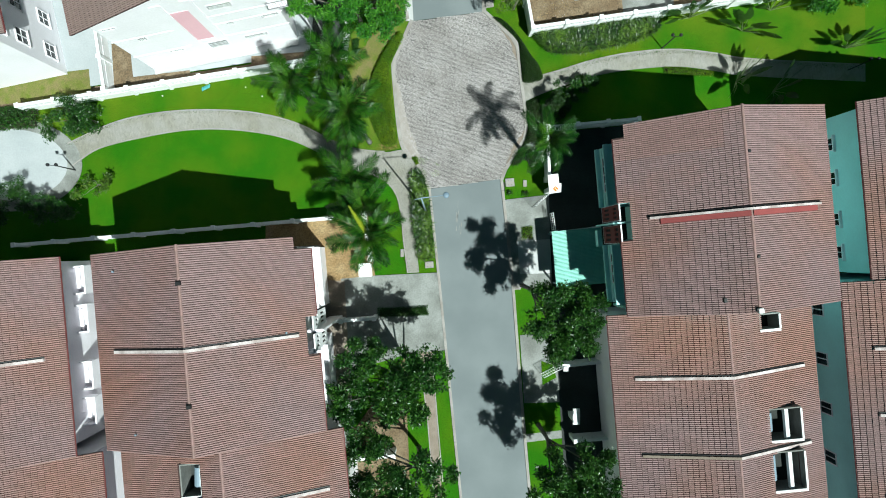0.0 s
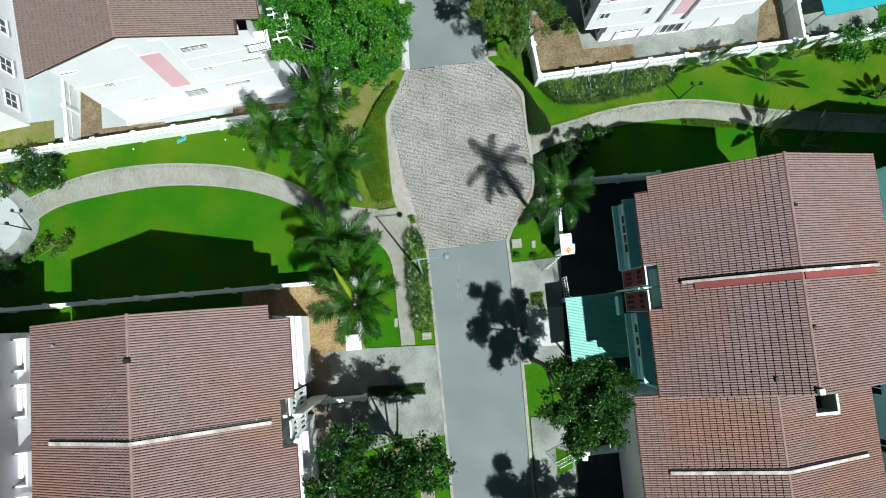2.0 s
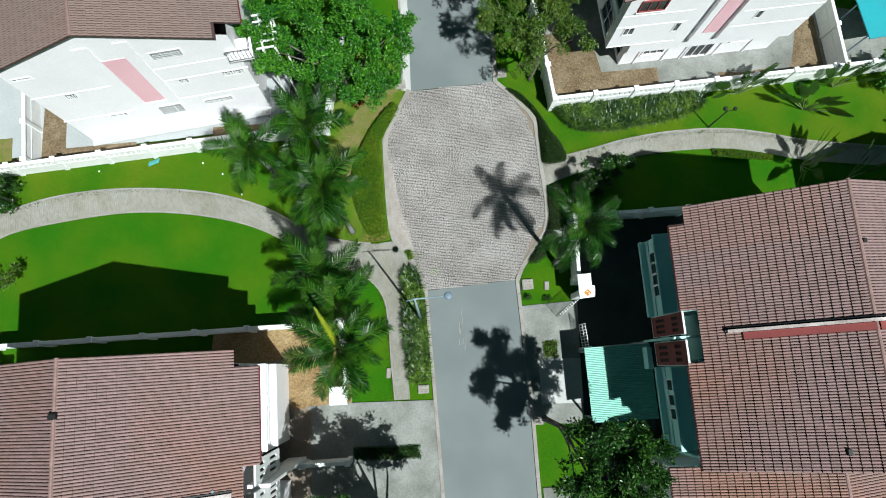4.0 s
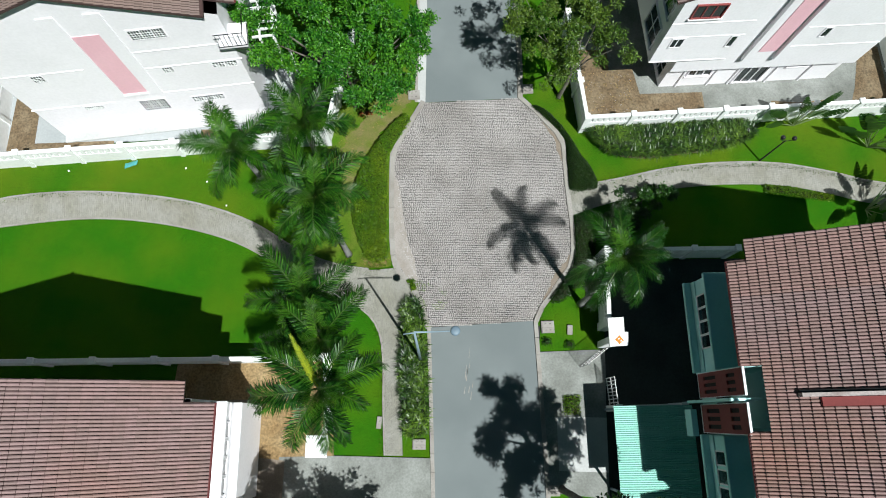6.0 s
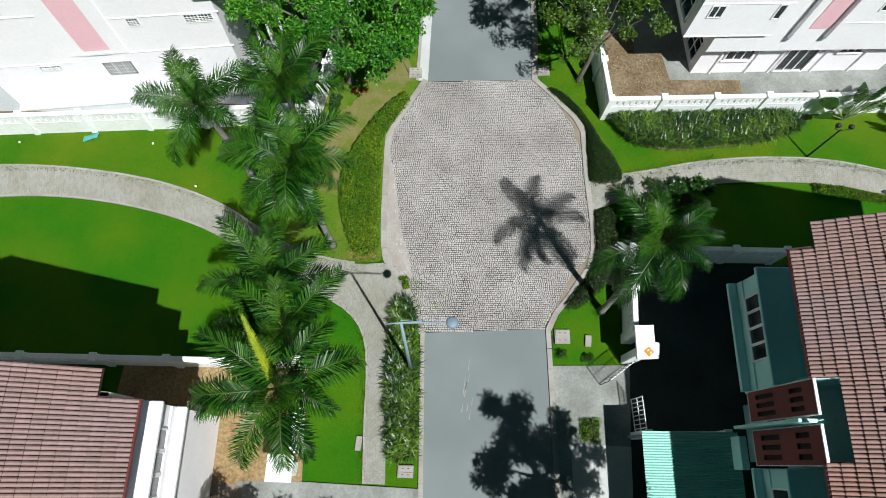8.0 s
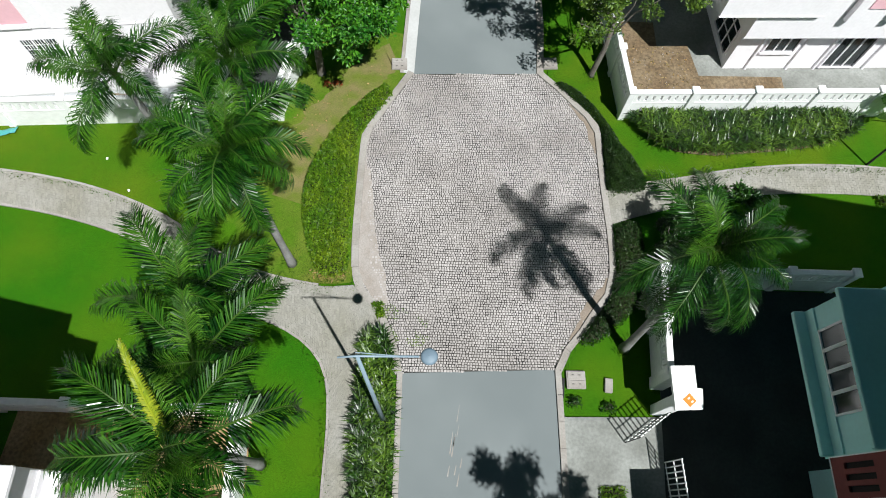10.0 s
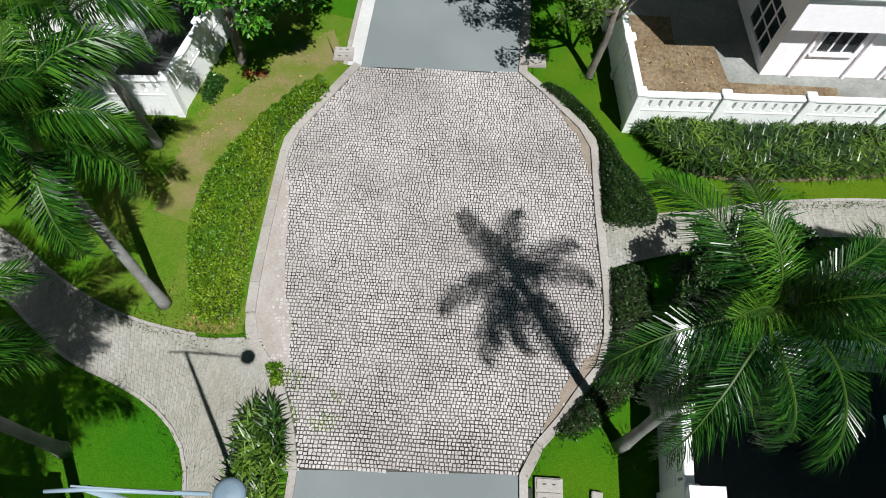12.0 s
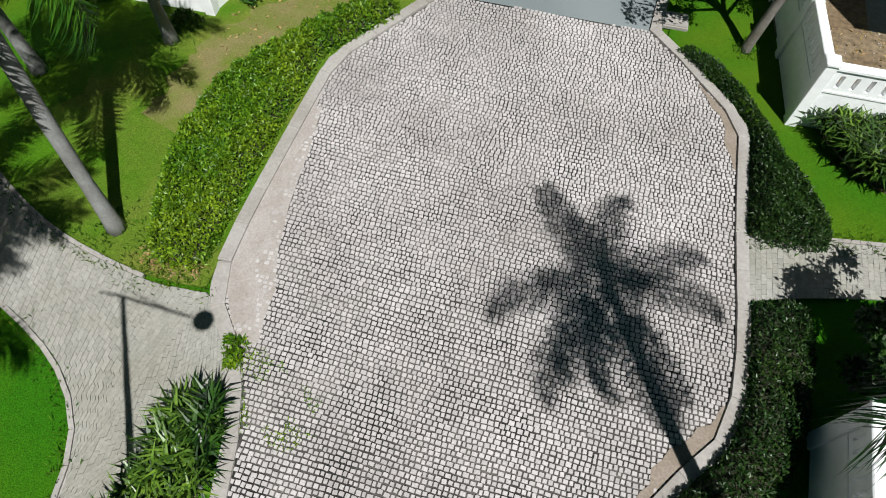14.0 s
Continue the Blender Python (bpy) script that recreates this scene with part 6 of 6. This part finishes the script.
# east gate: post with flat white roof, sign and iron leaves
gate = thing("gate_pillar", (9.0, 5.0, 0.0), "white gate pillar with flat cap and orange sign", "gate pillar")
part("cap", Geo().prism([(8.5, 5.62), (9.28, 5.72), (9.33, 5.0), (9.52, 5.0), (9.5, 4.35), (8.62, 4.22)], 2.2, 2.34), WALLWHITE, gate, "flat white concrete cap")
part("pillar", Geo().box((8.62, 4.4, 0.0), (9.1, 4.75, 2.2), 0.02), WALLWHITE, gate)
part("pillar", Geo().box((8.6, 5.3, 0.0), (9.08, 5.6, 2.2), 0.02), WALLWHITE, gate)
part("sign", Geo().prism([(9.08, 4.36), (9.3, 4.58), (9.08, 4.8), (8.86, 4.58)], 2.344, 2.352), ORANGE, gate, "orange diamond sign")
for dx, dy in ((-0.05, 0.05), (0.06, -0.04)):
    part("sign_mark", Geo().box((9.06 + dx, 4.56 + dy, 2.353), (9.14 + dx, 4.61 + dy, 2.358), 0, 45), WALLWHITE, gate)
for p0, p1 in (((8.72, 4.25), (7.72, 3.35)), ((9.05, 2.85), (9.25, 1.45)), ((9.75, -8.9), (8.35, -9.6))):
    leaf = thing("gate_leaf", (*p0, 0.0), "white iron driveway gate leaf, standing open", "gate", "driveway gates")
    a, b = Vector((*p0, 0)), Vector((*p1, 0))
    for z in (0.15, 0.9, 1.6):
        part("rail", Geo().tube([a + Vector((0, 0, z)), b + Vector((0, 0, z))], 0.022, 6), WALLWHITE, leaf)
    for k in range(9):
        p = a.lerp(b, k / 8)
        part("bar", Geo().tube([p + Vector((0, 0, 0.08)), p + Vector((0, 0, 1.66))], 0.022, 6), IRON if p0[0] < 9 else WALLWHITE, leaf)
carport = thing("carport", (10.8, -1.4, 0.0), "teal corrugated carport roof on steel posts", "carport", turn=5.0)
sheet = Geo()
nb = 84
for i in range(nb + 1):
    b = -3.5 + 4.13 * i / nb
    z = 2.62 + 0.025 * math.cos(math.pi * i)
    sheet.v += [(8.85, b, z - 0.2), (12.5, b, z + 0.09)]
    if i:
        sheet.f.append((2 * i - 2, 2 * i - 1, 2 * i + 1, 2 * i))
sheet.m = [0] * len(sheet.f)
part("roof_sheet", sheet, TEAL, carport, "teal corrugated metal sheet")
for a, b in ((9.1, 0.5), (9.1, -3.3), (11.8, 0.5), (11.8, -3.3)):
    part("post", Geo().box((a - 0.05, b - 0.05, 0.0), (a + 0.05, b + 0.05, 2.38)), STEEL, carport)
for b in (0.5, -3.3):
    part("beam", Geo().box((9.0, b - 0.04, 2.3), (11.88, b + 0.04, 2.38)), STEEL, carport)

screen = thing("green_screen", (10.8, -2.9, 0.0), "bright green plastic sheet beside the carport", "sheet")
part("sheet", Geo().box((10.2, -3.5, 1.3), (11.7, -2.75, 1.34)), GREENSHEET, screen)
for x in (10.25, 11.62):
    part("post", Geo().box((x, -3.2, 0.0), (x + 0.05, -3.15, 1.3)), STEEL, screen)
# west gate cap
gate = thing("gate_pillar", (-5.0, -1.45, 0.0), "white gate pillar with flat cap behind the palm", "gate pillar")
part("cap", Geo().box((-5.55, -1.95, 2.2), (-4.55, -0.95, 2.34), 0.02, 4), WALLWHITE, gate, "flat white concrete cap")
part("pillar", Geo().box((-5.3, -1.75, 0.0), (-4.8, -1.2, 2.2), 0.02), WALLWHITE, gate)
gate = thing("gate_pillar", (10.4, -9.0, 0.0), "white gate pillar beside the driveway", "gate pillar")
part("pillar", Geo().box((9.8, -9.0, 0.0), (10.06, -8.74, 1.9), 0.02), WALLWHITE, gate)
part("cap", Geo().box((9.75, -9.05, 1.9), (10.11, -8.69, 1.98), 0.02), WALLWHITE, gate)
gate = thing("gate_pillar", (10.6, -12.0, 0.0), "white gate pillar beside the driveway", "gate pillar")
part("pillar", Geo().box((10.5, -12.9, 0.0), (10.85, -12.5, 2.0), 0.02), WALLWHITE, gate)
part("cap", Geo().box((10.42, -13.0, 2.0), (10.95, -11.8, 2.1), 0.02), WALLWHITE, gate)

# far corner behind the north-east wall
shed = thing("lean_to", (30.5, 24.5, 0.0), "aqua sheet lean-to behind the garden wall", "lean-to")
part("roof_sheet", Geo().box((27.0, 21.6, 2.5), (33.5, 24.5, 2.58), 0.0, 12), AQUA, shed)
for x, y in ((27.6, 21.4), (33.0, 22.6), (27.2, 23.6), (33.0, 24.6)):
    part("post", Geo().box((x, y, 0.0), (x + 0.08, y + 0.08, 2.55)), STEEL, shed)

# litter on the lawn
bag = Geo()
for i in range(5):
    for j in range(3):
        bag.v.append((-17.9 + i * 0.16, 12.3 + j * 0.16 + i * 0.07, 0.04 + random.uniform(0, 0.12)))
bag.f = [(i * 3 + j, i * 3 + 3 + j, i * 3 + 4 + j, i * 3 + 1 + j) for i in range(4) for j in range(2)]
bag.m = [0] * 8
single("plastic_bag", bag, LITTER, "crumpled turquoise plastic bag on the lawn", "litter")
for x, y in ((-13.3, 11.9), (-14.6, 12.6), (-12.0, 10.6), (-21.0, 11.9)):
    single("paper_scrap", Geo().box((x, y, 0.0), (x + 0.08, y + 0.1, 0.03), 0.008, random.uniform(0, 90)), WHITE, "small white paper scrap on the grass", "litter")
stone_spots = random_in([(7.7, 17.2), (14.2, 18.1), (14.0, 18.7), (10.9, 18.5), (10.3, 20.9), (7.4, 20.9)], 90)
pebbles = Geo()
for x, y in stone_spots:
    s = random.uniform(0.01, 0.026)
    pebbles.box((x - s, y - s, 0.05), (x + s, y + s, 0.06 + s), s * 0.5, random.uniform(0, 90))
single("pebbles", pebbles, SAND, "pale pebbles scattered on the bare earth", "pebbles", "stuff")

drift = [(-2.4, 8.6), (-2.2, 8.05), (-1.82, 7.57), (-1.3, 7.12), (-1.1, 7.35), (-1.25, 7.8), (-1.35, 8.4), (-1.7, 9.1), (-2.05, 10.2), (-2.35, 11.6), (-2.7, 13.0), (-2.85, 12.8), (-2.72, 11.2), (-2.55, 9.6)]
single("sand_drift", Geo().prism(drift, -0.02, 0.0125), SAND, "pale brown sand washed between the setts", "sand", "stuff")
BANK = smooth_line([(-2.42, 8.6), (-2.6, 9.75), (-2.8, 11.8), (-2.94, 13.4)], 6)
bank_in = [(x + w * 1.15 + random.uniform(-0.05, 0.05), y) for (x, y), w in zip(BANK, np.interp(np.linspace(0, 1, len(BANK)), (0, 0.3, 0.7, 1), (0.42, 0.32, 0.2, 0.05)))]
heel = [(-2.42, 8.6), (-2.22, 8.1), (-1.85, 7.62), (-1.55, 7.5), (-1.5, 7.85), (-1.62, 8.3), bank_in[0]]
single("sand_drift", Geo().strip(BANK, bank_in, 0.0205).prism(heel, -0.02, 0.0205), SAND, "pale brown sand washed over the setts", "sand", "stuff")

# weeds between the setts near the path's mouth
q = random_in([(-1.3, 6.9), (-0.7, 5.7), (0.3, 5.8), (0.9, 6.6), (-0.2, 7.0), (-0.9, 7.4)], 1500)
keep = q[(np.sin(q[:, 0] * 5.1) + np.cos(q[:, 1] * 6.3) + np.sin(q[:, 0] * 13 + q[:, 1] * 9) * 0.6) > 0.5]
single("weeds", leaves(np.column_stack([keep, np.full(len(keep), 0.004)]), rng.normal(size=(len(keep), 3)) + np.array([0, 0, 0.9]), 0.07, 0.025), HEDGE_LIME, "small green weeds growing between the setts", "weeds", "stuff")


# ragged grass along kerbs and edgings
def fringe(name, line, side, label, per=55, width=0.16):
    """Short blades of grass hanging over an edge, side metres to the left of the line."""
    pts = []
    edge = offset(line, side)
    for (x0, y0), (x1, y1) in zip(edge, edge[1:]):
        n = int(per * math.hypot(x1 - x0, y1 - y0))
        t = rng.uniform(size=n)
        pts.append(np.column_stack([x0 + (x1 - x0) * t, y0 + (y1 - y0) * t]) + rng.normal(size=(n, 2)) * width * (0.4 + 0.6 * np.sin(9 * t)[:, None] ** 2))
    q = np.concatenate(pts)
    way = rng.normal(size=(len(q), 3)) * 0.6 + np.array([0, 0, 0.8])
    return single(name, leaves(np.column_stack([q, np.full(len(q), 0.02)]), way, 0.13, 0.022), GRASSBLADE, label, "grass", "stuff")


fringe("grass_fringe", PATH_S[30:] + STEM_W[1:], -0.17, "ragged grass along the curved edging")
fringe("grass_fringe", PATH_N[24:-3], 0.17, "ragged grass along the footpath")
fringe("grass_fringe", EDGE_E_LOW[:9], -0.36, "ragged grass behind the kerb")
fringe("grass_fringe", EPATH_N[:14], 0.18, "ragged grass along the footpath")
fringe("moss_fringe", EPATH_N, -0.16, "moss and grass creeping over the footpath bricks", 70, 0.13)
fringe("moss_fringe", PATH_N[:-8], -0.12, "moss and grass creeping over the footpath bricks", 45, 0.1)
fringe("grass_fringe", [(-2.5, 8.0), (-3.6, 7.9), (-4.4, 8.6)], 0.1, "ragged grass before the shrub bed", 130, 0.3)
tuft_spots = [(-5.05, 8.5), (7.7, 6.69), (-7.1, 13.5), (-6.0, 4.3), (-4.5, 1.2), (-4.9, 2.9), (-9.35, 11.45), (-5.55, 17.35), (6.2, 18.9)]
for x, y in tuft_spots:
    q = rng.normal(size=(140, 2)) * 0.2 + np.array([x, y])
    single("grass_tuft", leaves(np.column_stack([q, np.full(140, 0.01)]), rng.normal(size=(140, 3)) * 0.6 + np.array([0, 0, 0.8]), 0.17, 0.025), GRASSBLADE, "long grass tuft round a tree's foot", "grass", "stuff")


def dirt(line, side, widths, label):
    """A thin drift of sand along a kerb, wider and narrower by turns."""
    a = offset(line, side)
    b = [(Vector(p) + (Vector(q) - Vector(p)).normalized() * w * random.uniform(0.6, 1.3))[:] for p, q, w in zip(a, offset(line, side + (0.5 if side > 0 else -0.5)), widths)]
    g = Geo().strip(a, b, 0.0175) if side < 0 else Geo().strip(b, a, 0.0175)
    single("sand_drift", g, DIRT, label, "sand", "stuff")


east_line = EDGE_E_HIGH[16:25]
dirt(east_line, 0.02, [0.05, 0.12, 0.22, 0.3, 0.32, 0.26, 0.2, 0.12, 0.05], "brown dirt gathered along the kerb")
dirt(EDGE_E_LOW[6:20], 0.02, [0.05, 0.1, 0.14, 0.16, 0.22, 0.24, 0.28, 0.32, 0.36, 0.3, 0.24, 0.18, 0.12, 0.05], "brown dirt gathered along the kerb")

q = random_in([(7.7, 17.2), (14.2, 18.1), (14.0, 18.7), (10.9, 18.5), (10.3, 20.9), (7.4, 20.9)], 260)
single("dead_leaves", leaves(np.column_stack([q, np.full(len(q), 0.065)]), rng.normal(size=(len(q), 3)) * np.array([1, 1, 0.25]) + np.array([0, 0, 0.1]), 0.11, 0.06), DRYLEAF, "brown and yellow dead leaves on the earth", "leaves", "stuff")
q = random_in([(-6.3, 15.0), (-3.0, 18.6), (-2.4, 18.0), (-4.6, 15.6), (-5.4, 13.0), (-6.2, 13.0)], 120)
single("dead_leaves", leaves(np.column_stack([q, np.full(len(q), 0.025)]), rng.normal(size=(len(q), 3)) * np.array([1, 1, 0.25]) + np.array([0, 0, 0.1]), 0.1, 0.05), DRYLEAF, "fallen brown leaves on the verge", "leaves", "stuff")

q = random_in([(-4.2, 8.3), (-3.5, 8.2), (-2.75, 8.35), (-2.75, 8.0), (-3.4, 7.82), (-4.3, 7.95)], 150)
single("dead_leaves", leaves(np.column_stack([q, np.full(len(q), 0.03)]), rng.normal(size=(len(q), 3)) * np.array([1, 1, 0.25]) + np.array([0, 0, 0.1]), 0.09, 0.05), DRYLEAF, "brown leaf litter at the shrub bed's edge", "leaves", "stuff")

# pale scuffs dragged along the road
scuff = Geo()
for k in range(9):
    x, y = 1.95 + random.uniform(-0.3, 0.3), 3.2 - k * 0.26 + random.uniform(-0.2, 0.2)
    ln, w = random.uniform(0.3, 0.8), random.uniform(0.012, 0.03)
    scuff.add([(x - w, y, 0.004), (x + w, y, 0.004), (x + w * 0.4 + 0.03, y + ln, 0.004), (x - w * 0.4 + 0.03, y + ln, 0.004)], [(0, 1, 2, 3)])
single("road_scuffs", scuff, KERB, "pale scuff marks dragged along the asphalt", "scuff marks", "stuff")


# ---- granite setts, laid in slightly wavering rows ----
def sett_mesh():
    """A worn sett of unit size with rounded shoulders; its top lies at z = 0."""
    g = Geo()
    ring = [(-0.5, -0.41), (-0.41, -0.5), (0.41, -0.5), (0.5, -0.41), (0.5, 0.41), (0.41, 0.5), (-0.41, 0.5), (-0.5, 0.41)]
    v = [(x, y, -0.035) for x, y in ring] + [(x, y, -0.009) for x, y in ring] + [(x * 0.86, y * 0.86, 0.0) for x, y in ring]
    f = [tuple(range(16, 24))] + [(k + i, k + (i + 1) % 8, k + 8 + (i + 1) % 8, k + 8 + i) for k in (0, 8) for i in range(8)]
    return g.add(v, f)


unit_sett = sett_mesh()
sett_data = mesh_of("sett", unit_sett, SETT)
SV = np.array(unit_sett.v)
inner = [tuple(Vector(p)) for p in SQUARE]
srng = np.random.default_rng(3)
cs, sn = math.cos(radians(5.4)), math.sin(radians(5.4))
rest_v, rest_f, k, made = [], [], 0, 0
PITCH = 0.098
row = 0
v0 = 3.5
while v0 < 20.5:
    depth = PITCH * srng.uniform(0.9, 1.1)
    u = -5.0 + srng.uniform(0, PITCH)
    while u < 10.5:
        w = PITCH * srng.uniform(0.78, 1.28)
        um = u + w / 2
        wav = 0.02 * math.sin(um * 0.55 + v0 * 0.21) + 0.01 * math.sin(um * 1.7 + v0 * 0.9) + 0.015 * math.sin(v0 * 2.1 + um * 0.3)
        vm = v0 + depth / 2 + wav + srng.normal() * 0.005
        x, y = um * cs - vm * sn, um * sn + vm * cs
        u += w
        if not inside((x, y), inner):
            continue
        turn = radians(5.4) + 0.011 * math.cos(um * 0.55 + v0 * 0.21) + 0.017 * math.cos(um * 1.7 + v0 * 0.9) + srng.normal() * 0.055
        sx, sy = (w - srng.uniform(0.015, 0.028)), (depth - srng.uniform(0.015, 0.032))
        z = srng.normal() * 0.0025 + 0.012
        if 1.0 < x < 3.6 and 8.2 < y < 10.5 and made < 300:
            ob = new("sett", sett_data)
            ob.parent = plaza
            ob.matrix_basis = Matrix.Translation((x, y, z)) @ Matrix.Rotation(turn, 4, "Z") @ Matrix.Diagonal((sx, sy, 1, 1))
            made += 1
            continue
        c, s = math.cos(turn), math.sin(turn)
        px, py = SV[:, 0] * sx, SV[:, 1] * sy
        rest_v.append(np.stack([x + px * c - py * s, y + px * s + py * c, SV[:, 2] + z], 1))
        rest_f += [tuple(q + k for q in f) for f in unit_sett.f]
        k += len(SV)
    v0 += depth
g = Geo()
g.v = [tuple(p) for p in np.concatenate(rest_v)]
g.f, g.m = rest_f, [0] * len(rest_f)
setts = part("setts", g, SETT, plaza)
setts["kind"] = "stuff"


# ---- path pavers in bond across the footpaths ----
def resample(line, n):
    pts = [Vector(p) for p in line]
    cum = [0.0]
    for a, b in zip(pts, pts[1:]):
        cum.append(cum[-1] + (b - a).length)
    out, j = [], 0
    for i in range(n + 1):
        s = cum[-1] * i / n
        while j < len(pts) - 2 and cum[j + 1] < s:
            j += 1
        out.append(pts[j].lerp(pts[j + 1], (s - cum[j]) / max(1e-6, cum[j + 1] - cum[j])))
    return out


def pavers(owner, left, right, single_up_to=0, z=0.035):
    """Brick pavers laid across a path between two lines, every other row shifted by half a brick."""
    length = max(sum((Vector(b) - Vector(a)).length for a, b in zip(q, q[1:])) for q in (left, right))
    n = int(length / 0.115)
    a, b = resample(left, n), resample(right, n)
    rest, made = Geo(), 0
    for i in range(n):
        m = max(2, round((b[i] - a[i]).length / 0.23))
        for j in range(m + 1):
            t0, t1 = max(0.0, (j - 0.5 * (i % 2)) / m), min(1.0, (j + 1 - 0.5 * (i % 2)) / m)
            if t1 - t0 < 0.15 / m:
                continue
            q = [a[i].lerp(b[i], t0), a[i].lerp(b[i], t1), a[i + 1].lerp(b[i + 1], t1), a[i + 1].lerp(b[i + 1], t0)]
            mid = sum(q, Vector((0, 0))) / 4
            q = [mid + (p - mid) - (p - mid).normalized() * 0.005 for p in q]
            h = z + srng.normal() * 0.0025
            v = [(*p, 0.0) for p in q] + [(*p, h) for p in q]
            f = [(4, 5, 6, 7)] + [(k, (k + 1) % 4, 4 + (k + 1) % 4, 4 + k) for k in range(4)]
            if made < single_up_to:
                part("paver", Geo().add(v, f), PAVER, owner)
                made += 1
            else:
                rest.add(v, f)
    if rest.v:
        part("paver_rest", rest, PAVER, owner)["kind"] = "stuff"


pavers(path_stem, STEM_W, STEM_E, 300)
pavers(path_stem, [(-3.3, 7.7), (-2.5, 7.83), (-2.05, 7.7)], [(-2.7, 4.05), (-1.6, 5.0), (-1.2, 6.6)], 0, 0.03)
pavers(path_west, PATH_N, PATH_S)
pavers(path_east, EPATH_N, EPATH_S)
